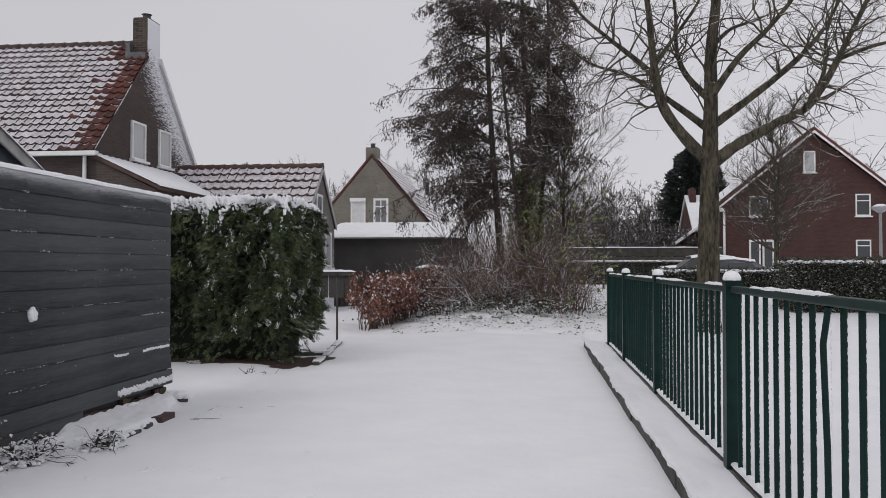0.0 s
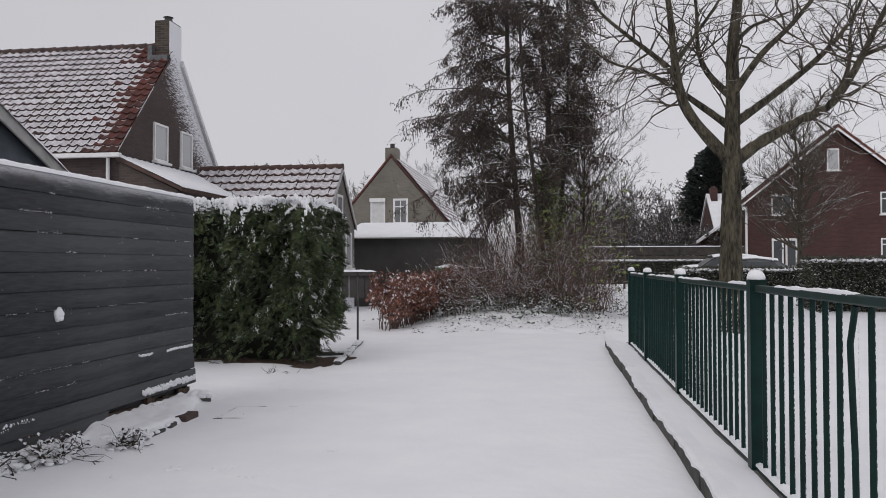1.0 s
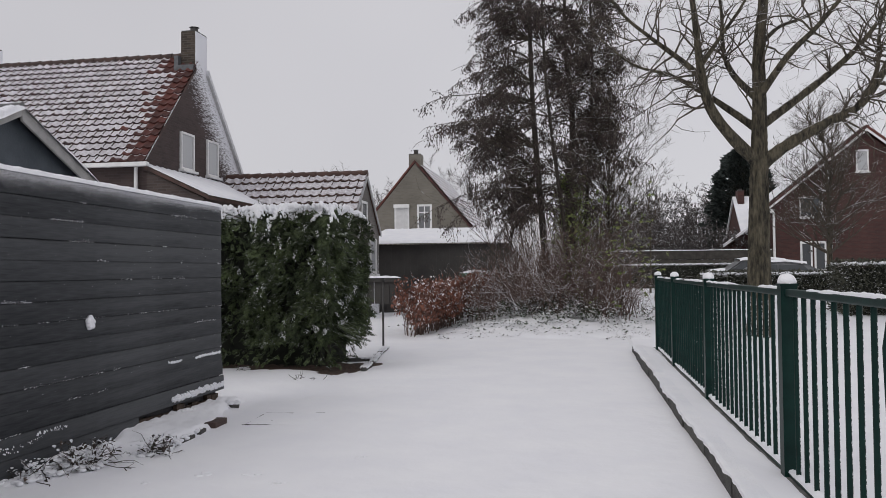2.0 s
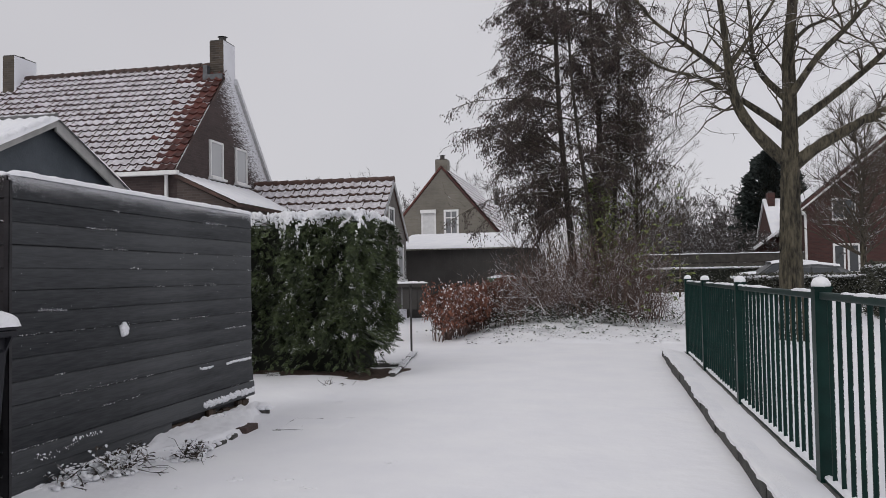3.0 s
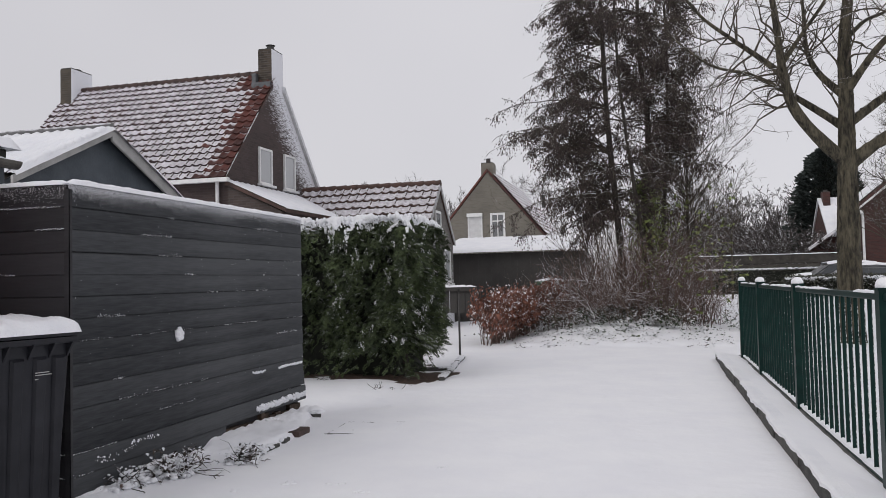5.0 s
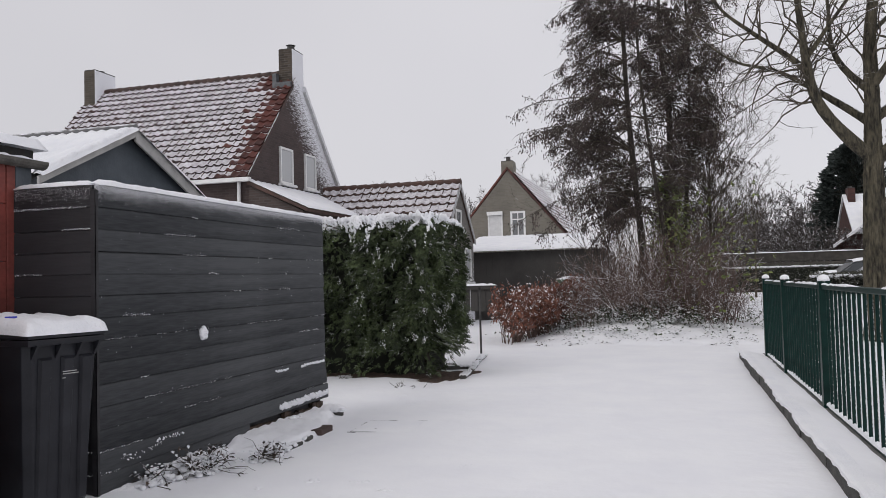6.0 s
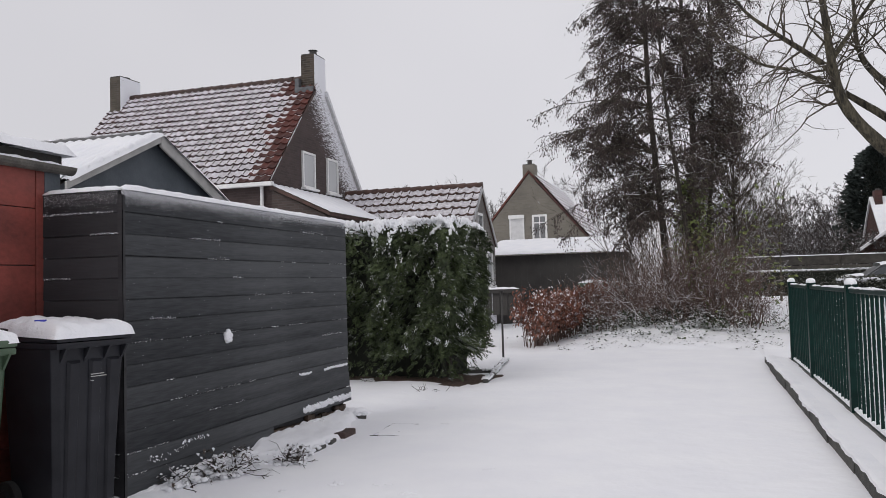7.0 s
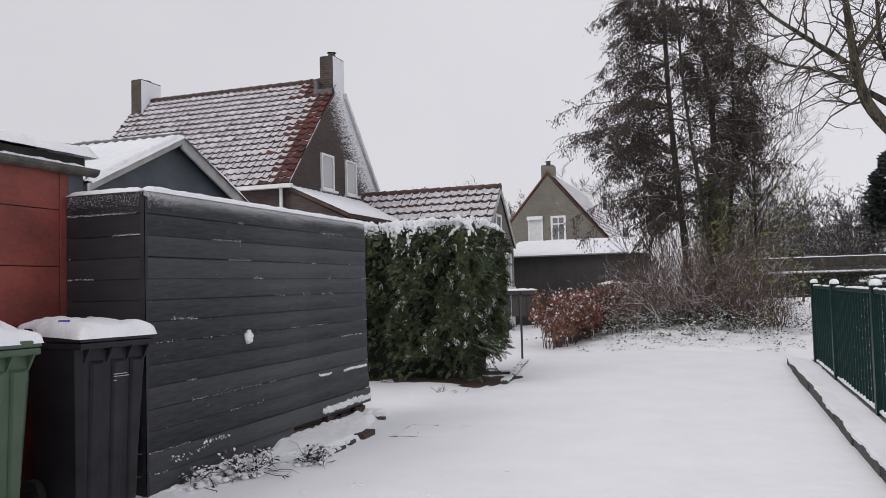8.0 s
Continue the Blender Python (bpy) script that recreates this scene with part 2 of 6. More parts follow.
LEAF_Y = island_varied(material("ivy_on_trunk", (0.085, 0.115, 0.028), (0.19, 0.225, 0.062), 3.0, 0.65, 0.2, 60.0), 0.5)
LEAF_H = snowed(island_varied(material("hedge_leaf", (0.034, 0.036, 0.026), (0.088, 0.090, 0.064), 3.0, 0.75, 0.2, 60.0), 0.45), 0.72, 1.1, 9.0, 0.45)
LEAF_C = island_varied(material("conifer_needles", (0.016, 0.024, 0.022), (0.05, 0.062, 0.056), 2.0, 0.8, 0.2, 60.0), 0.4)
# near-black core of hedges and conifer: shade between leaves put into the colour
INNER = material("foliage_inner_shade", (0.008, 0.010, 0.007), (0.02, 0.022, 0.015), 5.0, 0.95, 0.5, 30.0)
SOIL = material("dead_leaf_litter", (0.03, 0.02, 0.015), (0.09, 0.055, 0.04), 18.0, 0.95, 0.8, 60.0)
SOIL_L = snowed(island_varied(material("withered_leaf", (0.03, 0.024, 0.02), (0.085, 0.062, 0.05), 9.0, 0.9, 0.3, 60.0), 0.5), 0.5, 0.8, 40.0, 0.4)
CAR_P = material("car_paint_grey", (0.10, 0.105, 0.11), (0.14, 0.145, 0.15), 3.0, 0.3, 0.05, 60.0, metal=0.4, coat=0.5)
TYRE = material("tyre_rubber", (0.012, 0.012, 0.012), (0.03, 0.03, 0.03), 9.0, 0.8, 0.3, 80.0)
BLUE = material("blue_sticker", (0.03, 0.04, 0.35), (0.05, 0.06, 0.5), 5.0, 0.5, 0.1, 60.0)
LAMP_G = material("lamp_grey", (0.22, 0.23, 0.24), (0.32, 0.33, 0.34), 5.0, 0.5, 0.1, 60.0)


# ---- geometry helpers ----
class Geo:
    """Collects vertices and faces of one mesh."""

    def __init__(self):
        self.v, self.f, self.m = [], [], []

    def face(self, pts, mat=0):
        n = len(self.v)
        self.v.extend(tuple(p) for p in pts)
        self.f.append(tuple(range(n, n + len(pts))))
        self.m.append(mat)

    def box(self, x0, x1, y0, y1, z0, z1, mat=0):
        n = len(self.v)
        self.v += [(x, y, z) for z in (z0, z1) for x, y in ((x0, y0), (x1, y0), (x1, y1), (x0, y1))]
        for q in ((3, 2, 1, 0), (4, 5, 6, 7), (0, 1, 5, 4), (1, 2, 6, 5), (2, 3, 7, 6), (3, 0, 4, 7)):
            self.f.append(tuple(n + i for i in q))
            self.m.append(mat)

    def prism(self, outline, axis, a, b, mat=0):
        """An outline of (u, v) pairs pushed along an axis: 'x' takes (y, z), 'y' takes (x, z), 'z' takes (x, y)."""
        def at(u, v, w):
            return {"x": (w, u, v), "y": (u, w, v), "z": (u, v, w)}[axis]
        n, k = len(self.v), len(outline)
        self.v += [at(u, v, w) for w in (a, b) for u, v in outline]
        self.f += [tuple(n + i for i in range(k)), tuple(n + k + i for i in reversed(range(k)))]
        self.f += [(n + i, n + k + i, n + k + (i + 1) % k, n + (i + 1) % k) for i in range(k)]
        self.m += [mat] * (k + 2)

    def tube(self, pts, radii, sides=6, mat=0, caps=False, rough=0.0):
        pts = [Vector(p) for p in pts]
        n0, k = len(self.v), len(pts)
        for i, p in enumerate(pts):
            d = (pts[min(i + 1, k - 1)] - pts[max(i - 1, 0)])
            d = d.normalized() if d.length > 1e-9 else Vector((0, 0, 1))
            ref = Vector((1, 0, 0)) if abs(d.x) < 0.8 else Vector((0, 1, 0))
            a = d.cross(ref).normalized()
            b = d.cross(a)
            for j in range(sides):
                t = 2 * math.pi * j / sides
                swell = 1 + rough * (1 - 2 * abs(noise.noise(Vector((math.cos(t) * 4.2, math.sin(t) * 4.2, p.z * 2.0))))) if rough else 1
                q = p + (a * math.cos(t) + b * math.sin(t)) * radii[i] * swell
                self.v.append((q.x, q.y, q.z))
        for i in range(k - 1):
            for j in range(sides):
                a, b = n0 + i * sides + j, n0 + i * sides + (j + 1) % sides
                self.f.append((a, a + sides, b + sides, b))
                self.m.append(mat)
        if caps:
            self.f += [tuple(n0 + j for j in range(sides)), tuple(n0 + (k - 1) * sides + j for j in reversed(range(sides)))]
            self.m += [mat, mat]

    def lump(self, c, r, mat=0, rng=None, squash=0.7, rings=4, segs=8, jag=(0.82, 1.15)):
        """A soft uneven clump."""
        rng = rng or random
        n0 = len(self.v)
        cx, cy, cz = c
        rx, ry, rz = r if isinstance(r, tuple) else (r, r, r * squash)
        self.v.append((cx, cy, cz - rz))
        for i in range(1, rings):
            p = -math.pi / 2 + math.pi * i / rings
            for j in range(segs):
                t = 2 * math.pi * j / segs
                k = rng.uniform(*jag)
                self.v.append((cx + rx * k * math.cos(p) * math.cos(t), cy + ry * k * math.cos(p) * math.sin(t), cz + rz * k * math.sin(p)))
        self.v.append((cx, cy, cz + rz))
        top = n0 + 1 + (rings - 1) * segs
        for j in range(segs):
            self.f.append((n0, n0 + 1 + (j + 1) % segs, n0 + 1 + j))
            self.f.append((top, top - segs + j, top - segs + (j + 1) % segs))
            self.m += [mat, mat]
        for i in range(rings - 2):
            for j in range(segs):
                a, b = n0 + 1 + i * segs + j, n0 + 1 + i * segs + (j + 1) % segs
                self.f.append((a, b, b + segs, a + segs))
                self.m.append(mat)

    def leaf(self, c, d, n, length, width, mat=0):
        """A small folded leaf blade along d."""
        c, d, n = Vector(c), Vector(d), Vector(n)
        s = d.cross(n)
        s = s.normalized() * width * 0.5 if s.length > 1e-6 else Vector((width * 0.5, 0, 0))
        i = len(self.v)
        mid = c + d * length * 0.5
        up = n * width * 0.18
        for p in (c, mid + s + up, c + d * length, mid - s + up):
            self.v.append((p.x, p.y, p.z))
        self.f += [(i, i + 1, i + 2), (i, i + 2, i + 3)]
        self.m += [mat, mat]

    def mesh(self, name, mats, smooth=False):
        me = bpy.data.meshes.new(name)
        me.from_pydata(self.v, [], self.f)
        for mt in mats if isinstance(mats, (list, tuple)) else [mats]:
            me.materials.append(mt)
        me.polygons.foreach_set("material_index", self.m)
        if smooth:
            me.polygons.foreach_set("use_smooth", [True] * len(me.polygons))
        me.update()
        return me


def thing(name, label, category, at=(0, 0, 0), group="", kind="", rz=0):
    ob = new(name)
    ob.empty_display_size = 0.1
    ob.matrix_world = pose(*at, 0, 0, rz)
    return tagged(ob, label, category, group, kind)


def part(name, g, mats, parent=None, label="", smooth=False, bevel=0.0):
    """Links a Geo as one mesh object under its thing."""
    me = g.mesh(name, mats, smooth)
    if bevel:
        b = bmesh.new()
        b.from_mesh(me)
        bmesh.ops.remove_doubles(b, verts=b.verts, dist=1e-5)
        bmesh.ops.recalc_face_normals(b, faces=b.faces)
        bmesh.ops.bevel(b, geom=b.edges, offset=bevel, segments=2, affect="EDGES", profile=0.6)
        b.to_mesh(me)
        b.free()
    ob = new(name, me)
    if parent:
        ob.parent = parent
    return tagged(ob, label)


def single(name, g, mats, label, category, group="", kind="", smooth=False, bevel=0.0):
    ob = part(name, g, mats, None, "", smooth, bevel)
    return tagged(ob, label, category, group, kind)


def smoothstep(a, b, x):
    t = min(1.0, max(0.0, (x - a) / (b - a)))
    return t * t * (3 - 2 * t)


def wob(x, y, s=1.0, seed=0.0):
    return noise.noise(Vector((x * s, y * s, seed)))


def snow_blanket(x0, x1, y0, y1, z, thick, nx=16, ny=16, seed=0.0, edge=0.05, rough=0.25, slope=(0, 0)):
    """A rounded layer of snow over a rectangle; z may rise by slope."""
    g = Geo()
    top = []
    for j in range(ny + 1):
        for i in range(nx + 1):
            u, v = i / nx, j / ny
            x, y = x0 + (x1 - x0) * u, y0 + (y1 - y0) * v
            e = min(x - x0, x1 - x, y - y0, y1 - y)
            k = math.sqrt(max(0.0, 1 - (1 - min(1, e / edge)) ** 2))
            h = thick * k * (1 + rough * wob(x, y, 6, seed) + rough * 0.5 * wob(x, y, 17, seed + 3))
            zz = z + slope[0] * (x - x0) + slope[1] * (y - y0)
            jx, jy = 0.012 * wob(x, y, 9, seed + 5), 0.012 * wob(x, y, 9, seed + 8)
            top.append((x + jx, y + jy, zz + h))
    g.v = top
    for j in range(ny):
        for i in range(nx):
            a = j * (nx + 1) + i
            g.f.append((a, a + 1, a + nx + 2, a + nx + 1))
            g.m.append(0)
    return g


# ---- ground ----
KERB_X, RAIL_X = 0.858, 1.18


def gz(x, y):
    """Height of the snow surface."""
    z = 0.010 * wob(x, y, 0.5, 2.0) + 0.003 * wob(x, y, 2.3, 5.0) + 0.0045 * wob(x, y, 4.5, 7.0)
    if x > KERB_X + 0.005:
        z = z * 0.5 + (0.108 - 0.055 * smoothstep(KERB_X, RAIL_X, x)) * (1 - smoothstep(12.5, 13.3, y)) + 0.02 * smoothstep(12.5, 13.3, y)
    z += 0.05 * smoothstep(-3.0, -3.6, x) * (1 - smoothstep(9, 12, y))
    z += 0.62 * smoothstep(15.5, 24.5, y) * smoothstep(-6.0, 0.5, x) * (1 - 0.5 * smoothstep(26, 34, y))
    mound = math.exp(-(((x + 0.75) / 1.7) ** 2 + ((y - 17.6) / 2.1) ** 2) * 1.1)
    z += 0.28 * mound + 0.05 * mound * wob(x, y, 2.2, 9.0)
    edge = 14.6 + 0.12 * wob(x, 3, 1.1)
    rough = smoothstep(edge - 0.12, edge + 0.15, y) * (1 - smoothstep(17.0, 21.0, y)) * smoothstep(-3.2, -2.4, x)
    z += rough * (0.03 + 0.045 * wob(x, y, 1.3, 4.0) + 0.03 * wob(x, y, 3.7, 6.0) + 0.014 * wob(x, y, 8.5, 8.0))
    z += 0.02 * wob(x, y, 1.6, 12.0) * smoothstep(7.2, 8.2, y) * (1 - smoothstep(10.5, 12.0, y)) * smoothstep(-2.2, -2.9, x)
    return z


def steps(a, b, near, far_step):
    """Grid lines that are fine near the path and coarse far off."""
    out, v = [], a
    while v < b:
        out.append(v)
        inside = near[0] <= v < near[1]
        d = 0 if inside else (near[0] - v if v < near[0] else v - near[1])
        v += 0.09 if inside else min(far_step, max(0.12, 0.12 + d * 0.22))
    return out + [b]


xs = sorted(set([round(v, 4) for v in steps(-400, 400, (-4.5, 3.0), 40)] + [KERB_X, KERB_X + 0.012]))
xs = [v for v in xs if not (KERB_X + 0.012 < v < KERB_X + 0.04)]
ys = [round(v, 4) for v in steps(-120, 900, (3.0, 18.0), 60)]
g = Geo()
g.v = [(x, y, gz(x, y)) for y in ys for x in xs]
W = len(xs)
g.f = [(j * W + i, j * W + i + 1, (j + 1) * W + i + 1, (j + 1) * W + i) for j in range(len(ys) - 1) for i in range(W - 1)]
g.m = [0] * len(g.f)
ground = single("ground", g, SNOW_G, "smooth fresh snow covering lane, verge and gardens", "snowy ground", kind="structure", smooth=True)

# kerb: stones along the raised verge
kerb = thing("kerb", "dark wet concrete kerb edging the snow-covered verge", "kerb", kind="structure")
gk = Geo()
gk.prism([(-0.055, -0.2), (-0.055, 0.085), (-0.045, 0.098), (0.02, 0.099), (0.02, -0.2)], "y", 0.004, 0.986)
kerb_mesh = gk.mesh("kerbstone", CONC_W)
for i in range(16):
    o = new("kerbstone", kerb_mesh)
    o.parent = kerb
    o.matrix_world = pose(KERB_X - 0.004 + random.uniform(-0.01, 0.01), -3.4 + i, random.uniform(-0.008, 0.004), 0, random.uniform(-2, 2), random.uniform(-0.8, 0.8))
g = Geo()
pts = []
ny = 520
for j in range(ny + 1):
    y = -3.4 + 16 * j / ny
    wv = 0.020 * wob(y, 1.0, 1.7) + 0.010 * wob(y, 2.0, 6.1) + 0.0035 * wob(y, 5.0, 15.0)
    pts.append([(KERB_X - 0.055 - 0.006 + wv, y, 0.086 + wv * 0.9), (KERB_X - 0.058 + wv, y, 0.106 + wv * 0.5), (KERB_X - 0.03, y, 0.116 + wv * 0.5), (KERB_X + 0.07, y, gz(KERB_X + 0.07, y) + 0.004)])
for j in range(ny):
    for i in range(3):
        g.face((pts[j][i], pts[j][i + 1], pts[j + 1][i + 1], pts[j + 1][i]))
single("kerb_snow", g, SNOW, "snow layer lying on the kerbstones", "snow", kind="stuff", smooth=True)

# ---- green railing ----
railing = thing("railing", "dark green painted steel bar railing with snow on its top rail", "railing")
POSTS = [-0.9, 2.0, 4.91, 7.70, 10.27, 12.32]


gp = Geo()
gp.box(-0.045, 0.045, -0.045, 0.045, 0.0, 1.105)
gp.box(-0.05, 0.05, -0.05, 0.05, 1.105, 1.12)
post_mesh = gp.mesh("post", GREEN)
gs = Geo()
gs.lump((0, 0, 1.132), (0.053, 0.053, 0.046), rings=8, segs=16, rng=random.Random(4), jag=(0.96, 1.04))
for y in POSTS:
    o = new("post", post_mesh)
    o.parent = railing
    o.matrix_world = pose(RAIL_X, y, gz(RAIL_X, y) - 0.01, 0, 0, 0)
cap_mesh = gs.mesh("post_snow_cap", SNOW, True)
for k, y in enumerate(POSTS):
    o = new("post_snow_cap", cap_mesh)
    o.matrix_world = pose(RAIL_X, y, gz(RAIL_X, y) - 0.01, 0, 0, 60 * k)
    tagged(o, "rounded cap of snow on a railing post", "snow cap", "post caps")
g = Geo()
bar = Geo()
bar.tube([(0, 0, 0.02), (0, 0, 0.6), (0, 0, 1.04)], [0.0138] * 3, 8)
bar_mesh = bar.mesh("bar", GREEN, True)
bent = Geo()
bent.tube([(0, 0, 0.02), (0.0, 0.012, 0.45), (0.003, 0.048, 0.75), (0.0, 0.05, 0.88), (0, -0.012, 1.035)], [0.0138] * 5, 8)
bent_mesh = bent.mesh("bar", GREEN, True)
rime = Geo()
rngr = random.Random(3)
for a, b in zip(POSTS, POSTS[1:]):
    n = round((b - a) / 0.171)
    for i in range(1, n):
        y = a + (b - a) * i / n
        o = new("bar", bent_mesh if (a == POSTS[1] and i == n - 9) else bar_mesh)
        o.parent = railing
        o.matrix_world = pose(RAIL_X, y, gz(RAIL_X, y), 0, 0, 0) 
        z = 0.08
        near = max(0.25, min(1.0, 1.0 - (y - 5.5) * 0.3))
        while z < 1.0:  # wind-blown rime on the far side of each bar
            r = rngr.uniform(0.0006, 0.0022) * (0.4 + 0.6 * near)
            rime.lump((RAIL_X + 0.0098 + rngr.uniform(-0.0015, 0.0015), y - 0.0098, gz(RAIL_X, y) + z), (r, r, rngr.uniform(0.004, 0.014)), rings=4, segs=5, rng=rngr)
            z += rngr.uniform(0.005, 0.03) / near
    for zc, hh, ww in ((1.058, 0.0205, 0.026), (0.02, 0.014, 0.022)):
        r = Geo()
        za, zb = gz(RAIL_X, a), gz(RAIL_X, b)
        for sgn, yy, zz in ((0, a + 0.046, za), (1, b - 0.046, zb)):
            r.v += [(RAIL_X - ww, yy, zz + zc - hh), (RAIL_X + ww, yy, zz + zc - hh), (RAIL_X + ww, yy, zz + zc + hh), (RAIL_X - ww, yy, zz + zc + hh)]
        r.f = [(0, 1, 2, 3), (7, 6, 5, 4), (0, 4, 5, 1), (1, 5, 6, 2), (2, 6, 7, 3), (3, 7, 4, 0)]
        r.m = [0] * 6
        part("top_rail" if zc > 1 else "bottom_rail", r, GREEN, railing, bevel=0.008)
single("railing_rime", rime, SNOW, "frozen snow crust on the railing bars", "snow", kind="stuff", smooth=True)


def ridge_snow(line, width, height, seed, gaps=0.0, even=False):
    """A strip of snow along a line of points with broken stretches."""
    g = Geo()
    prev = None
    for i, (x, y, z, dx, dy) in enumerate(line):
        k = 0.75 + 0.5 * wob(i * 0.21, seed, 1.0) + 0.25 * wob(i * 0.9, seed, 1.0, 3.0)
        if even:
            k = 0.95 + 0.16 * wob(i * 0.12, seed, 1.0) + 0.10 * wob(i * 0.5, seed, 1.0, 3.0) + 0.12 * wob(i * 1.7, seed, 1.0, 5.0)
        if gaps and wob(i * 0.045, seed + 7, 1.0) < gaps - 0.5:
            prev = None
            continue
        fade = min(1.0, 0.15 + (wob(i * 0.045, seed + 7, 1.0) - gaps + 0.5) * 7) if gaps else 1.0
        fade *= min(1.0, 0.2 + i / 5, 0.2 + (len(line) - 1 - i) / 5)
        w, h = width * min(1.15, 0.7 + 0.4 * k) * (0.5 + 0.5 * fade), max(0.004, height * k) * fade
        ring = [(x - dx * w, y - dy * w, z - 0.002), (x - dx * w * 0.85, y - dy * w * 0.85, z + h * 0.6), (x, y, z + h),
                (x + dx * w * 0.85, y + dy * w * 0.85, z + h * 0.6), (x + dx * w, y + dy * w, z - 0.002)]
        n = len(g.v)
        g.v += ring
        if prev is not None:
            for q in range(4):
                g.f.append((prev + q, prev + q + 1, n + q + 1, n + q))
                g.m.append(0)
        prev = n
    return g


line = [(RAIL_X, 2.36 + i * 0.03, gz(RAIL_X, 2.36 + i * 0.03) + 1.077, 1, 0) for i in range(341)]
single("rail_top_snow", ridge_snow(line, 0.027, 0.02, 1.3, 0.42), SNOW, "thin strip of snow along the top rail", "snow", kind="stuff", smooth=True)
line = [(RAIL_X, 2.36 + i * 0.02, gz(RAIL_X, 2.36 + i * 0.02) + 0.033, 1, 0) for i in range(512)]
single("rail_foot_snow", ridge_snow(line, 0.026, 0.03, 4.3), SNOW, "snow lying on the bottom rail", "snow", kind="stuff", smooth=True)
foot = thing("railing_plinth", "narrow concrete footing under the railing", "footing", kind="structure")
g = Geo()
g.box(RAIL_X - 0.05, RAIL_X + 0.05, -1.0, 12.7, -0.2, 0.058)
part("footing", g, CONC, foot, bevel=0.01)


# ---- black board enclosure ----
FX, FY0, FY1, FH = -3.40, 4.02, 7.23, 1.86
screen = thing("board_fence", "black stained overlapping boards, snow-dusted, rotten at the foot", "wooden fence")
NB = 14
BH = FH / NB


def plank(length, along, taper=0.0):
    g = Geo()
    prof = [(0.0, 0.0), (0.015, 0.0), (0.018, 0.004), (0.017, 0.02), (0.0135, BH - 0.008), (0.008, BH), (0.0, BH)]
    if along == "y":
        g.prism([(a, b) for a, b in prof], "y", 0.0, length)
    else:
        g.prism([(-a, b) for a, b in prof], "x", -length, 0.0)
    return g


mesh_a, mesh_b = plank(FY1 - FY0, "y").mesh("plank", CLAD), plank(1.75, "y").mesh("plank", CLAD)
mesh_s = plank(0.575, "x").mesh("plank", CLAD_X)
for i in range(NB):
    z = 0.02 + i * BH
    o = new("plank", mesh_b if i == 0 else mesh_a)  # the lowest board has rotted away at its far end
    o.parent = screen
    o.matrix_world = pose(FX + random.uniform(-0.0015, 0.0015), FY0, z + random.uniform(-0.003, 0.003), random.uniform(-0.07, 0.07), 0, (-0.5 if i == 1 else -0.25 if i == 2 else 0) + random.uniform(-0.05, 0.05))
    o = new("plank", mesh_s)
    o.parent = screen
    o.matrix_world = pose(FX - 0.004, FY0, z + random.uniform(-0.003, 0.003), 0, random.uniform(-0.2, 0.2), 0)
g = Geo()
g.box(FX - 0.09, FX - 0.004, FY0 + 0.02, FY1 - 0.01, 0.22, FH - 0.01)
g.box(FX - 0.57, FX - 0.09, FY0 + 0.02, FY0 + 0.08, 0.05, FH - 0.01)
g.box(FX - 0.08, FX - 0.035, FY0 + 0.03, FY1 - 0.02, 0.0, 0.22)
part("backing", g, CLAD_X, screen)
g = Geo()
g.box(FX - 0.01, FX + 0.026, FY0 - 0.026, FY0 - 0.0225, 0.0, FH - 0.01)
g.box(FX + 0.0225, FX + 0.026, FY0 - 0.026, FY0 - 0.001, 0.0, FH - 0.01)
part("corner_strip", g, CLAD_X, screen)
g = Geo()
rg = random.Random(11)
y = FY0 + 1.76
while y < FY1 - 0.06:
    w = rg.uniform(0.05, 0.16)
    h = rg.uniform(0.02, 0.08)
    g.box(FX - 0.03, FX + rg.uniform(0.004, 0.012), y, min(FY1 - 0.02, y + w), 0.03, 0.16 - h * 0.9)
    y += w + rg.uniform(0.0, 0.03)
tagged(part("rotten_sill", g, ROT, screen, "rotten brown wood at the fence foot"), kind="stuff")

# snow cap, frosting under it and crusts on the boards
line = [(FX + 0.001, FY0 - 0.03 + i * 0.016, 0.02 + NB * BH, 1, 0) for i in range(204)]
single("fence_top_snow", ridge_snow(line, 0.05, 0.042, 2.1, even=True), SNOW, "ridge of snow along the fence top", "snow", kind="stuff", smooth=True)
line = [(FX - 0.58 + i * 0.016, FY0 + 0.01, 0.02 + NB * BH, 0, 1) for i in range(38)]
single("fence_top_snow", ridge_snow(line, 0.05, 0.034, 6.1, even=True), SNOW, "ridge of snow along the fence return", "snow", kind="stuff", smooth=True)
frost = Geo()
rf = random.Random(21)


def crumb(u, z, r, side=False, flat=0.5, out=0.0):
    if side:
        frost.lump((FX - u, FY0 - 0.019, z), (r, r * flat, r * rf.uniform(0.7, 1.3)), rings=3, segs=5, rng=rf)
    else:
        frost.lump((FX + 0.016 + out, FY0 + u, z), (r * flat, r, r * rf.uniform(0.7, 1.3)), rings=3, segs=5, rng=rf)


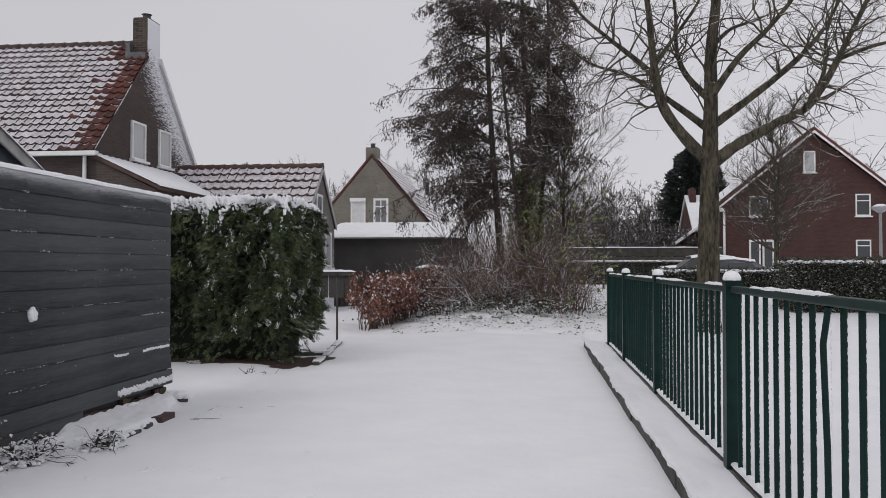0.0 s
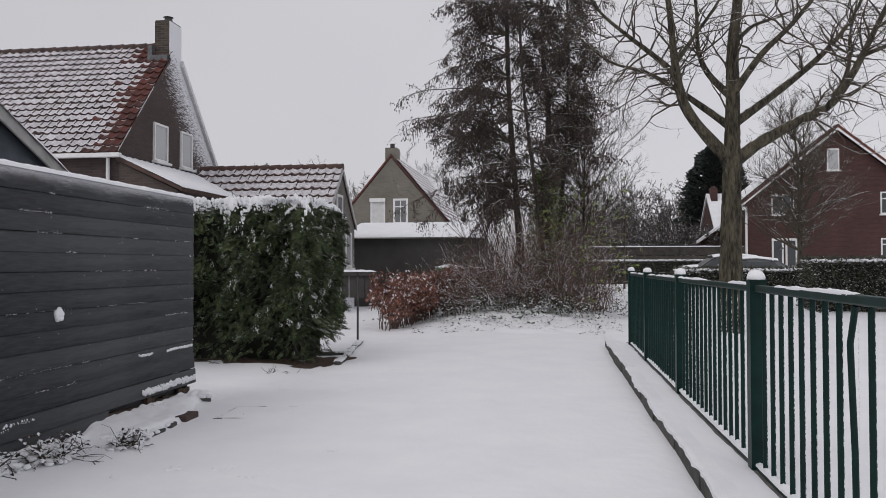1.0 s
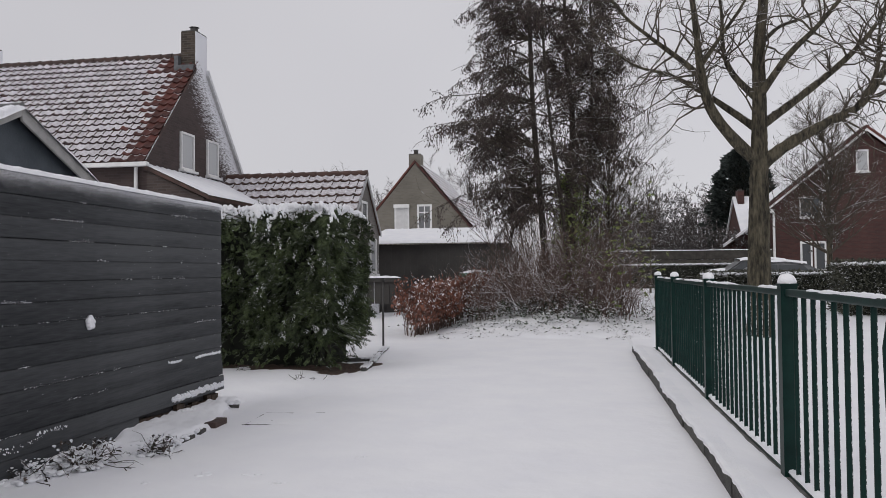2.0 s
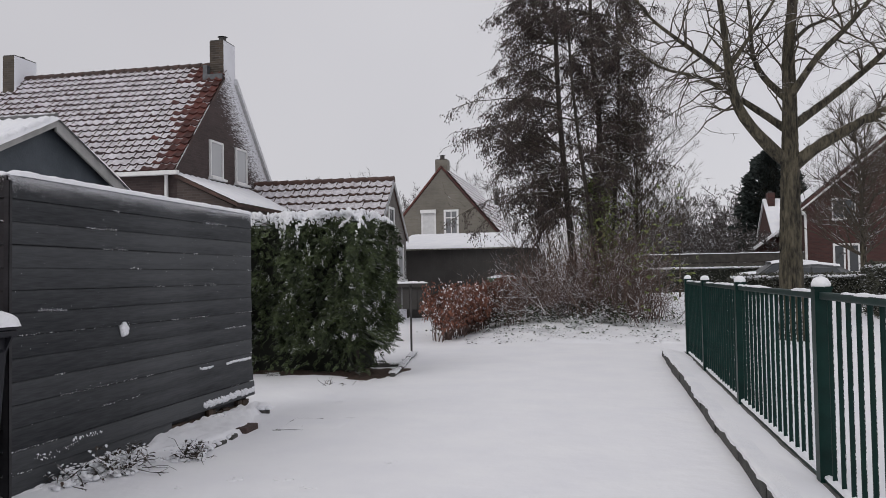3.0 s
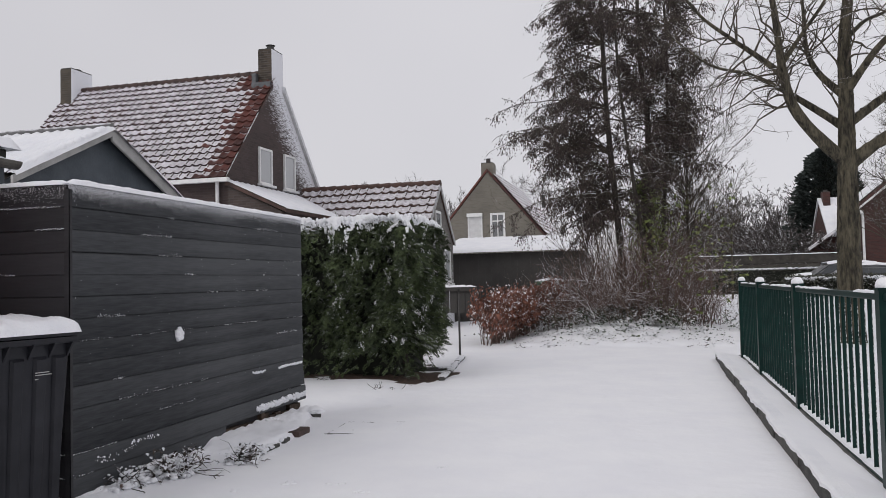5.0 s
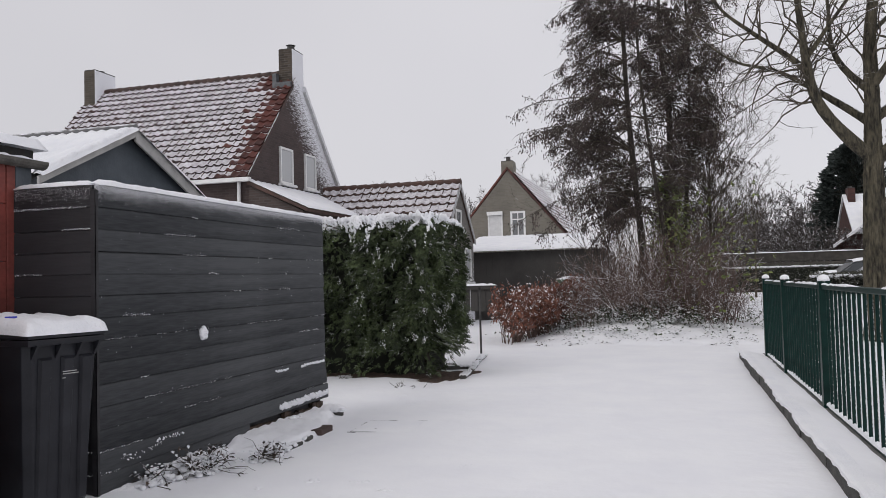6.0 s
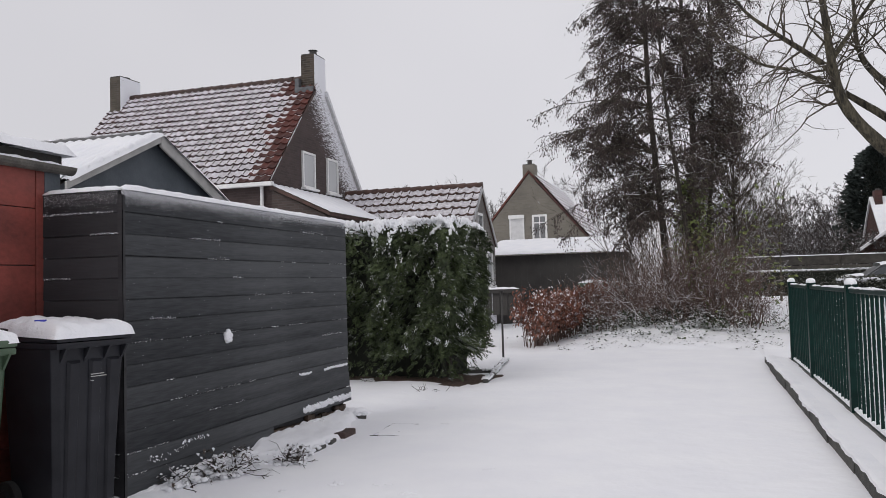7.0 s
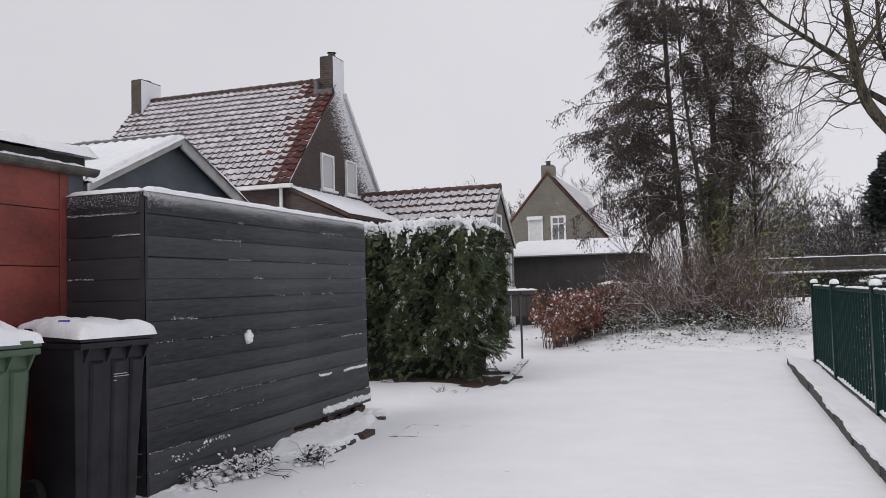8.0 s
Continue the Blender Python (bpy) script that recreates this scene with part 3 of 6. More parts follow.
LEN = FY1 - FY0
for i in range(22000):  # frosting under the cap
    u = rf.uniform(-0.02, LEN)
    dens = 0.09 + 0.05 * wob(u, 3, 2.5)
    crumb(u, 0.02 + FH - abs(rf.gauss(0, dens * 0.42)) * rf.uniform(0.2, 1.0), rf.uniform(0.0007, 0.0025))
for i in range(900):
    crumb(rf.uniform(0, 0.57), 0.02 + FH - abs(rf.gauss(0, 0.045)), rf.uniform(0.0008, 0.0024), True)
for row in range(1, NB):  # crumbs on the lip of each board
    zr = 0.02 + row * BH
    k = 0
    u = 0.0
    while u < LEN:
        p = wob(u, row * 3.3, 1.4, 8) + 0.35 * wob(u, row * 5.1, 6, 2)
        u += rf.uniform(0.002, 0.009)
        if p > (0.08 if row in (4, 7, 9, 11) else 0.26):
            crumb(u, zr + abs(rf.gauss(0, 0.009)) - 0.003, 0.0008 + 0.0046 * rf.random() ** 2.2, flat=0.8)
    u = 0.0
    while u < 0.57:
        u += rf.uniform(0.002, 0.01)
        if wob(u, row * 2.3, 3, 1) > (-0.2 if row == NB - 1 else 0.15):
            crumb(u, zr + rf.uniform(-0.002, 0.008), rf.uniform(0.001, 0.0042), True, 0.8)
for i in range(260):
    crumb(rf.uniform(0, LEN), rf.uniform(0.1, FH), rf.uniform(0.001, 0.0028))
for u0, u1, z0, z1, n, r in ((2.23, 3.2, 0.185, 0.225, 420, 0.019), (2.2, 2.43, 0.505, 0.515, 80, 0.011), (2.68, 3.2, 0.50, 0.51, 190, 0.013),
                             (0.55, 0.85, 0.24, 0.26, 70, 0.010), (0.2, 0.6, 0.19, 0.23, 70, 0.007), (0.9, 1.9, 0.17, 0.26, 60, 0.010)):
    for i in range(n):
        u = rf.uniform(u0, u1)
        crumb(u, rf.uniform(z0, z1) + 0.02 * wob(u, 1, 4), rf.uniform(0.3, 1) * r, flat=0.9, out=0.008 * u if z1 < 0.24 and u > 2 else 0.0)
single("fence_frost", frost, SNOW, "crumbs of wind-blown snow stuck to the boards", "snow", kind="stuff", smooth=True)
vent = thing("fence_vent", "small pale round vent cap plugged with snow on the boards", "vent cap", (FX + 0.010, 5.115, 0.895))
g = Geo()
g.tube([(-0.01, 0, 0.035), (0.02, 0, 0.035)], [0.035, 0.033], 14, caps=True)
part("collar", g, GREY_TRIM, vent)
g = Geo()
for dy, dz, r in ((0.004, 0.046, 0.032), (-0.022, 0.034, 0.026), (0.026, 0.03, 0.026), (-0.02, 0.012, 0.022), (0.02, 0.002, 0.024), (-0.01, -0.008, 0.02), (0.002, 0.025, 0.03)):
    g.lump((0.016, dy, dz), (0.022, r, r), rings=5, segs=9)
part("snow_plug", g, SNOW, vent, smooth=True)


# ---- wheelie bins ----
def wheelie_bin(label, at, rz, plastic, body_h=0.955):
    """Front looks along local +x; 0.48 wide, 0.56 deep."""
    top = thing("wheelie_bin", label, "wheelie bin", at, "wheelie bins", rz=rz)

    def section(z):
        t = z / body_h
        hw, x0, x1 = 0.185 + 0.045 * t, -0.20 - 0.03 * t, 0.21 + 0.055 * t
        c = 0.035
        return [(x0, -hw + c, z), (x0 + c, -hw, z), (x1 - c, -hw, z), (x1, -hw + c, z), (x1, hw - c, z), (x1 - c, hw, z), (x0 + c, hw, z), (x0, hw - c, z)]

    g = Geo()
    zs = [0.03, 0.3, 0.6, 0.88, body_h]
    for z in zs:
        g.v += section(z)
    for k in range(len(zs) - 1):
        for i in range(8):
            g.f.append((k * 8 + i, k * 8 + (i + 1) % 8, k * 8 + 8 + (i + 1) % 8, k * 8 + 8 + i))
    g.f.append(tuple(reversed(range(8))))
    g.m = [0] * len(g.f)
    body = part("body", g, plastic, top, bevel=0.006)
    for yy in (-0.115, 0.02, 0.135):  # ribs on the front
        r = Geo()
        r.v = [(0.215, yy - 0.032, 0.06), (0.215, yy + 0.032, 0.06), (0.228, yy + 0.022, 0.07), (0.228, yy - 0.022, 0.07),
               (0.262, yy - 0.040, 0.86), (0.262, yy + 0.040, 0.86), (0.279, yy + 0.028, 0.845), (0.279, yy - 0.028, 0.845)]
        r.f = [(0, 3, 2, 1), (4, 5, 6, 7), (3, 7, 6, 2), (0, 4, 7, 3), (1, 2, 6, 5), (0, 1, 5, 4)]
        r.m = [0] * 6
        part("rib", r, plastic, body)
    for yy in (-0.19, -0.048, 0.078, 0.19):  # gussets below the rim
        r = Geo()
        r.prism([(0.24, 0.93), (0.315, 0.93), (0.262, 0.85)], "y", yy - 0.006, yy + 0.006)
        part("gusset", r, plastic, body)
    r = Geo()
    r.box(-0.245, 0.298, -0.236, 0.236, body_h - 0.03, body_h + 0.005)
    part("rim", r, plastic, top, bevel=0.008)
    lid = Geo()
    lid.v = [(-0.27, -0.242, body_h + 0.008), (0.305, -0.242, body_h + 0.008), (0.305, 0.242, body_h + 0.008), (-0.27, 0.242, body_h + 0.008),
             (-0.25, -0.235, body_h + 0.09), (0.30, -0.235, body_h + 0.045), (0.30, 0.235, body_h + 0.045), (-0.25, 0.235, body_h + 0.09)]
    lid.f = [(3, 2, 1, 0), (4, 5, 6, 7), (0, 1, 5, 4), (1, 2, 6, 5), (2, 3, 7, 6), (3, 0, 4, 7)]
    lid.m = [0] * 6
    lid_ob = part("lid", lid, plastic, top, bevel=0.012)
    r = Geo()
    r.tube([(-0.26, -0.2, body_h - 0.01), (-0.31, -0.19, body_h + 0.0), (-0.31, 0.19, body_h + 0.0), (-0.26, 0.2, body_h - 0.01)], [0.014] * 4, 8)
    part("handle", r, plastic, top, smooth=True)
    for sy in (-1, 1):
        r = Geo()
        r.tube([(-0.17, sy * 0.19, 0.1), (-0.17, sy * 0.235, 0.1)], [0.1, 0.1], 20, caps=True)
        wheel = part("wheel", r, TYRE, top, bevel=0.008)
        r = Geo()
        r.tube([(-0.17, sy * 0.236, 0.1), (-0.17, sy * 0.244, 0.1)], [0.055, 0.045], 14, caps=True)
        part("hub", r, plastic, wheel)
    return top


def bin_snow(ob, label, seed, body_h=0.955):
    g = snow_blanket(-0.275, 0.308, -0.246, 0.246, body_h + 0.05, 0.085, 44, 38, seed, 0.11, 0.32, (-0.04, 0))
    s = single("lid_snow", g, SNOW, label, "snow", smooth=True)
    s.matrix_world = ob.matrix_world
    return s


BLACK_AT, GREEN_AT = (-3.535, 3.68, gz(-3.5, 3.7) - 0.01), (-3.655, 2.97, gz(-3.6, 3.0) - 0.01)
bin_k = wheelie_bin("black plastic wheelie bin with snow on its lid beside the fence", BLACK_AT, -12, BIN_K)
bin_g = wheelie_bin("green plastic wheelie bin with snow on its lid", GREEN_AT, -9, BIN_G)
black_snow = bin_snow(bin_k, "thick cushion of snow on the black bin lid", 1.0)
bin_snow(bin_g, "thick cushion of snow on the green bin lid", 4.0)
g = Geo()
g.box(-0.03, 0.03, -0.006, 0.006, 0, 0.012)
clip_ = single("blue_clip", g, BLUE, "small blue plastic strip showing through the lid snow", "clip", bevel=0.002)
spot = min((black_snow.matrix_world @ v.co for v in black_snow.data.vertices), key=lambda p: (p.x + 3.536) ** 2 + (p.y - 3.530) ** 2 - 0.03 * p.z)
clip_.matrix_world = pose(spot.x, spot.y, spot.z - 0.003, 0, 0, 40)
g = Geo()
for k, (w, z) in enumerate(((0.085, 0.075), (0.1, 0.062), (0.02, 0.04))):
    g.box(0, 0.001, 0, w, z, z + 0.005)
bin_mark = part("label_bars", g, GREY_TRIM, bin_k, "pale unreadable print on the bin")
bin_mark.matrix_basis = pose(0.2715, -0.02, 0.70, 0, 3.5, 0)

# ---- red shed ----
RX, RY1 = -3.985, 4.02
shed = thing("red_shed", "red painted timber shed with snowy roof and weathered gutter", "shed")
g = Geo()
g.box(RX - 2.4, RX - 0.03, 0.2, RY1 - 0.001, 0, 2.084)
part("wall", g, SLATE_P, shed)
for z0, z1 in ((0.05, 0.36), (0.365, 0.72), (0.725, 1.08), (1.085, 1.435), (1.44, 1.79), (1.795, 2.075)):
    g = Geo()
    g.box(RX - 0.028, RX + random.uniform(-0.002, 0.002), 0.2, RY1 - 0.07, z0, z1)
    part("panel", g, RED, shed, bevel=0.004)
g = Geo()
g.box(RX - 0.028, RX + 0.004, RY1 - 0.066, RY1, 0.05, 2.075)
part("corner_board", g, RED, shed, bevel=0.004)
g = Geo()
g.box(RX - 0.35, RX + 0.004, RY1 + 0.003, RY1 + 0.13, 1.9, 2.03)
part("fascia_end", g, SLATE_P, shed, "slate blue fascia end", bevel=0.004)
g = Geo()
g.box(RX - 2.6, RX + 0.0, 0.0, RY1 + 0.15, 2.085, 2.15)
part("roof", g, BARN, shed, bevel=0.006)
g = Geo()
prof = [(RX + 0.02 + 0.05 * math.cos(a), 2.076 + 0.05 * math.sin(a)) for a in [math.pi + i * math.pi / 8 for i in range(9)]]
prof += [(RX + 0.02 + 0.043 * math.cos(a), 2.078 + 0.043 * math.sin(a)) for a in [2 * math.pi - i * math.pi / 8 for i in range(9)]]
g.prism(prof, "y", 0.0, RY1 + 0.21)
part("gutter", g, GUTTER, shed, smooth=False)
single("roof_snow", snow_blanket(RX - 2.6, RX + 0.085, 0.0, RY1 + 0.19, 2.145, 0.078, 60, 90, 3.0, 0.08, 0.2), SNOW, "thick snow on the red shed roof", "snow", smooth=True)
line = [(RX + 0.045, 0.05 + i * 0.0197, 2.079, 1, 0) for i in range(208)]
single("gutter_snow", ridge_snow(line, 0.022, 0.02, 9.1), SNOW, "snow in the shed gutter", "snow", kind="stuff", smooth=True)

# ---- slate blue garden shed with a gable ----
SX = -6.16
blue = thing("garden_shed", "slate blue gabled garden shed with pale bargeboards and snowy corrugated roof", "shed")
YA, YM, YB, ZE, ZA = 6.43, 7.92, 9.40, 2.38, 3.09
g = Geo()
g.prism([(YA + 0.15, 0), (YB - 0.15, 0), (YB - 0.15, ZE + 0.04), (YM, ZA - 0.05), (YA + 0.15, ZE + 0.04)], "x", SX - 5, SX)
part("wall", g, SLATE_P, blue)
for ya, yb, nm in ((YA, YM, "near"), (YB, YM, "far")):
    g = Geo()
    n = 46
    for k in range(2):
        for i in range(n * 4 + 1):
            x = SX - 5.1 + 5.19 * i / (n * 4)
            w = 0.018 * math.cos(i * math.pi / 2)
            y, z = ((ya, ZE - 0.02), (yb, ZA + 0.02))[k]
            g.v.append((x, y, z + w))
    m = n * 4 + 1
    g.f = [(i, i + 1, m + i + 1, m + i) for i in range(m - 1)]
    g.m = [0] * len(g.f)
    part("roof", g, DARK_METAL, blue)
    g = Geo()
    dy = 0.14 if ya < yb else -0.14
    g.prism([(ya, ZE + 0.0), (yb, ZA + 0.03), (yb, ZA - 0.13 + 0.05 * (ya < yb)), (ya, ZE - 0.13 + 0.05 * (ya < yb))], "x", SX + 0.1, SX + 0.13)
    part("bargeboard", g, GREY_TRIM, blue, bevel=0.004)
    g = Geo()
    rows_ = 14
    for k in range(rows_ + 1):
        t = k / rows_
        for i in range(241):
            x = SX - 5.1 + 5.27 * i / 240
            e = min(1, (SX + 0.17 - x) / 0.06)
            h = (0.062 + 0.026 * math.cos(i * math.pi / 3.2) * (1 - 0.3 * t)) * math.sqrt(max(0, e)) * (0.7 + 0.3 * math.sin(math.pi * min(1, t * 1.2 + 0.1)))
            g.v.append((x, ya + (yb - ya) * t, ZE + (ZA - ZE) * t + h + 0.006 * wob(x, t * 3, 4)))
    g.f = [(k * 241 + i, k * 241 + i + 1, (k + 1) * 241 + i + 1, (k + 1) * 241 + i) for k in range(rows_) for i in range(240)]
    g.m = [0] * len(g.f)
    single("roof_snow", g, SNOW, "snow moulded over the corrugated shed roof", "snow", smooth=True)
line = [(SX + 0.09, YA + (YM - 0.05 - YA) * i / 90, ZE + (ZA - 0.02 - ZE) * i / 90 + 0.02, 1, 0) for i in range(91)]
single("verge_snow", ridge_snow(line, 0.055, 0.075, 12.7), SNOW, "rounded snow along the shed verge", "snow", kind="stuff", smooth=True)
g = Geo()
g.tube([(SX - 5.1, YM, ZA + 0.05), (SX + 0.13, YM, ZA + 0.05)], [0.034, 0.034], 10, caps=True)
part("ridge_cap", g, snowed(material("ridge_metal", (0.10, 0.10, 0.10), (0.17, 0.17, 0.17)), 0.45, 0.75), blue)


# ---- tiled roofs ----
def tile_mesh(width, length, snow, clay, seed):
    """A pantile with an S-shaped section, a thick lower lip and thin snow that leaves one flank of the roll bare."""
    rng = random.Random(seed)
    g = Geo()
    sec = [(0.0, 0.026), (0.10, 0.040), (0.23, 0.034), (0.31, 0.016), (0.46, -0.004), (0.66, -0.008), (0.84, 0.004), (1.03, 0.028)]
    lip = 0.044
    for v in (0.0, 1.0):
        for u, h in sec:
            g.v.append((u * width, v * length * 1.02, h + lip * (1 - v)))
    for u, h in sec:
        g.v.append((u * width, 0.0, h - 0.004))
    k = len(sec)
    g.f = [(i, i + 1, k + i + 1, k + i) for i in range(k - 1)] + [(2 * k + i, 2 * k + i + 1, i + 1, i) for i in range(k - 1)]
    g.m = [0] * len(g.f)
    if snow:
        n = len(g.v)
        lo = [max(0.015, min(0.97, snow + rng.uniform(-0.03, 0.03) + (0.03 if 0.15 < u < 0.4 else 0))) for u, h in sec]
        hi = [1.0 - (rng.uniform(0.0, 0.25) if 0.2 < u < 0.4 else 0) for u, h in sec]
        for row in range(3):
            for i, (u, h) in enumerate(sec):
                v = lo[i] + (hi[i] - lo[i]) * (0, 0.2, 1)[row]
                lift = (0.002, 0.010, 0.009)[row]
                g.v.append((u * width, v * length * 1.02, h + lip * (1 - v) + lift))
        for row in range(2):
            for i in range(k - 1):
                if i == 2 and rng.random() < 0.5:
                    continue
                a = n + row * k + i
                g.f.append((a, a + 1, a + k + 1, a + k))
                g.m.append(1)
    return g.mesh("roof_tile", [clay, THIN], False)


def roof_frame(origin, along, up):
    """A matrix with x along the eave, y up the slope and z out of the roof."""
    x, y = Vector(along).normalized(), Vector(up).normalized()
    z = x.cross(y).normalized()
    m = Matrix.Identity(4)
    for i, c in enumerate((x, y, z)):
        m[0][i], m[1][i], m[2][i] = c
    m.translation = Vector(origin)
    return m


def joined_tiles(parent, frame_m, cols, rows, tw, tl, meshes, name="roof_tiles", pick=None):
    """Many tiles as one part, for roofs where they cannot be counted."""
    g = Geo()
    rng = random.Random(int(cols * 7 + rows))
    for r in range(rows):
        for c in range(cols):
            me = pick(c, r, rng) if pick else meshes[rng.randrange(len(meshes))]
            n = len(g.v)
            g.v += [tuple(frame_m @ (v.co + Vector((c * tw, r * tl, 0)))) for v in me.vertices]
            g.f += [tuple(n + i for i in p.vertices) for p in me.polygons]
            g.m += [p.material_index for p in me.polygons]
    ob = part(name, g, list(meshes[0].materials), parent)
    tagged(ob, kind="stuff")
    return ob


# ---- brown brick house with clay tiles ----
HX0, HX1 = -16.74, -9.94
EY, EZ, AY, AZ, BY = 17.257, 3.87, 20.18, 7.12, 23.1
house = thing("brown_house", "brown brick house with steep red tiled roof and snow", "house")
g = Geo()
g.prism([(EY + 0.2, 0), (BY - 0.2, 0), (BY - 0.2, EZ + 0.1), (AY, AZ - 0.12), (EY + 0.2, EZ + 0.1)], "x", HX0 + 0.1, HX1 - 0.02)
part("wall", g, BRICK_B, house)
slope_len = math.hypot(AY - EY, AZ - EZ)
far = Geo()
far.prism([(AY, AZ), (BY, EZ), (BY, EZ - 0.1), (AY, AZ - 0.12)], "x", HX0, HX1 - 0.03)
part("far_roof", far, CLAY_D, house)
sn = Geo()
for k in range(9):
    for i in range(41):
        t = k / 8
        sn.v.append((HX0 + (HX1 - 0.04 - HX0) * i / 40, AY + (BY - AY) * t, AZ + (EZ - AZ) * t + 0.06 + 0.01 * wob(i, k, 0.7)))
sn.f = [(k * 41 + i, k * 41 + i + 1, (k + 1) * 41 + i + 1, (k + 1) * 41 + i) for k in range(8) for i in range(40)]
sn.m = [0] * len(sn.f)
part("roof_snow", sn, SNOW, house)
vg = Geo()
k_ = (AZ - EZ) / (BY - AY)
vg.prism([(AY + 0.3, AZ + 0.03 - 0.3 * k_), (BY, EZ + 0.05), (BY, EZ - 0.12), (AY + 0.3, AZ - 0.13 - 0.3 * k_)], "x", HX1 - 0.018, HX1 + 0.07)
part("far_verge", vg, snowed(material("verge_grey", (0.45, 0.45, 0.46), (0.6, 0.6, 0.6)), -0.4, 0.3), house)
bed = Geo()
bed.prism([(EY, EZ - 0.02), (AY, AZ - 0.03), (AY, AZ - 0.12), (EY, EZ - 0.1)], "x", HX0, HX1 - 0.03)
near_roof = part("near_roof", bed, CLAY_D, house)
vg = Geo()
vg.prism([(EY - 0.02, EZ + 0.02), (AY - 0.33, AZ - 0.36), (AY - 0.33, AZ - 0.46), (EY - 0.02, EZ - 0.09)], "x", HX1, HX1 + 0.02)
part("near_verge", vg, CLAY_D, house)
verge_line = [(HX1 + 0.02, EY + (AY - 0.33 - EY) * i / 160, EZ + 0.03 + (AZ - 0.37 - EZ) * i / 160, 1, 0) for i in range(161)]
TW, ROWS_N = 0.22, 18
TL = slope_len / ROWS_N
COLS = 31
fm = roof_frame((HX1 + 0.03 - COLS * TW, EY - 0.03, EZ), (1, 0, 0), (0, AY - EY, AZ - EZ))
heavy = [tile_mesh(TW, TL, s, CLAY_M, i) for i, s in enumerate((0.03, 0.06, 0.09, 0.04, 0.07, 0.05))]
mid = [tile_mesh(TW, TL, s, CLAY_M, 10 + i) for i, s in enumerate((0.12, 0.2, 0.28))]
bare = [tile_mesh(TW, TL, s, CLAY, 20 + i) for i, s in enumerate((0.0, 0.0, 0.9))]
half = [tile_mesh(TW, TL, s, CLAY, 25 + i) for i, s in enumerate((0.45, 0.6, 0.32))]
g = Geo()
g.prism([(EY - 0.12, EZ - 0.1), (EY - 0.12, EZ + 0.0), (EY + 0.02, EZ + 0.0), (EY + 0.02, EZ - 0.1)], "x", HX0, HX1 + 0.12)
part("gutter", g, WHITE, house, "white gutter", bevel=0.012)
for xp in (HX1 - 0.28,):
    g = Geo()
    g.tube([(xp, EY + 0.12, EZ - 0.05), (xp, EY + 0.12, 0.2)], [0.045, 0.045], 10)
    part("downpipe", g, WHITE, house, "white downpipe", smooth=True)


single("verge_snow", ridge_snow(verge_line, 0.018, 0.022, 15.1, 0.45), SNOW, "broken line of snow along the roof verge", "snow", kind="stuff", smooth=True)


def window_x(parent, x, y0, y1, z0, z1, glass, frame_mat=None, fw=0.07):
    """A window in a wall that faces +x."""
    frame_mat = frame_mat or WHITE
    w = Geo()
    w.box(x - 0.05, x + 0.035, y0, y0 + fw, z0, z1)
    w.box(x - 0.05, x + 0.035, y1 - fw, y1, z0, z1)
    w.box(x - 0.05, x + 0.035, y0 + fw, y1 - fw, z1 - fw, z1)
    w.box(x - 0.05, x + 0.035, y0 + fw, y1 - fw, z0, z0 + fw)
    win = part("window", w, frame_mat, parent)
    p = Geo()
    p.box(x - 0.04, x + 0.006, y0 + fw, y1 - fw, z0 + fw, z1 - fw)
    part("pane", p, glass, win)
    s = Geo()
    s.box(x - 0.02, x + 0.12, y0 - 0.05, y1 + 0.05, z0 - 0.06, z0 - 0.002)
    part("sill", s, frame_mat, win)
    return win


def window_y(parent, y, x0, x1, z0, z1, glass, frame_mat=None, fw=0.07, bars=()):
    """A window in a wall that faces -y."""
    frame_mat = frame_mat or WHITE
    w = Geo()
    w.box(x0, x0 + fw, y - 0.035, y + 0.05, z0, z1)
    w.box(x1 - fw, x1, y - 0.035, y + 0.05, z0, z1)
    w.box(x0 + fw, x1 - fw, y - 0.035, y + 0.05, z1 - fw, z1)
    w.box(x0 + fw, x1 - fw, y - 0.035, y + 0.05, z0, z0 + fw)
    for kind, v in bars:
        if kind == "h":
            w.box(x0 + fw, x1 - fw, y - 0.03, y + 0.05, v - 0.025, v + 0.025)
        else:
            w.box(v - 0.02, v + 0.02, y - 0.028, y + 0.05, z0 + fw, z1 - fw)
    win = part("window", w, frame_mat, parent)
    p = Geo()
    p.box(x0 + fw, x1 - fw, y - 0.006, y + 0.04, z0 + fw, z1 - fw)
    part("pane", p, glass, win)
    s = Geo()
    s.box(x0 - 0.06, x1 + 0.06, y - 0.13, y + 0.02, z0 - 0.07, z0 - 0.002)
    part("sill", s, frame_mat, win)
    return win


window_x(house, HX1, 18.99, 19.72, 3.93, 4.90, GLASS_W, fw=0.055)
window_x(house, HX1, 20.47, 21.17, 3.93, 4.92, GLASS_W, fw=0.055)


def chimney(parent, x0, x1, y0, y1, z0, z1, mat, pot=0.1):
    g = Geo()
    g.box(x0, x1, y0, y1, z0, z1)
    ch = part("chimney", g, mat, parent)
    g = Geo()
    g.box(x0 + 0.01, x1 - 0.01, y0 + 0.01, y1 - 0.01, z1, z1 + 0.03)
    part("chimney_cap", g, DARK_METAL, ch)
    g = Geo()
    cx, cy = (x0 + x1) / 2, (y0 + y1) / 2
    g.tube([(cx, cy, z1 + 0.03), (cx, cy, z1 + 0.03 + pot), (cx, cy, z1 + 0.035 + pot)], [0.11, 0.1, 0.14], 10, caps=True)
    part("chimney_pot", g, DARK_METAL, ch)
    return ch


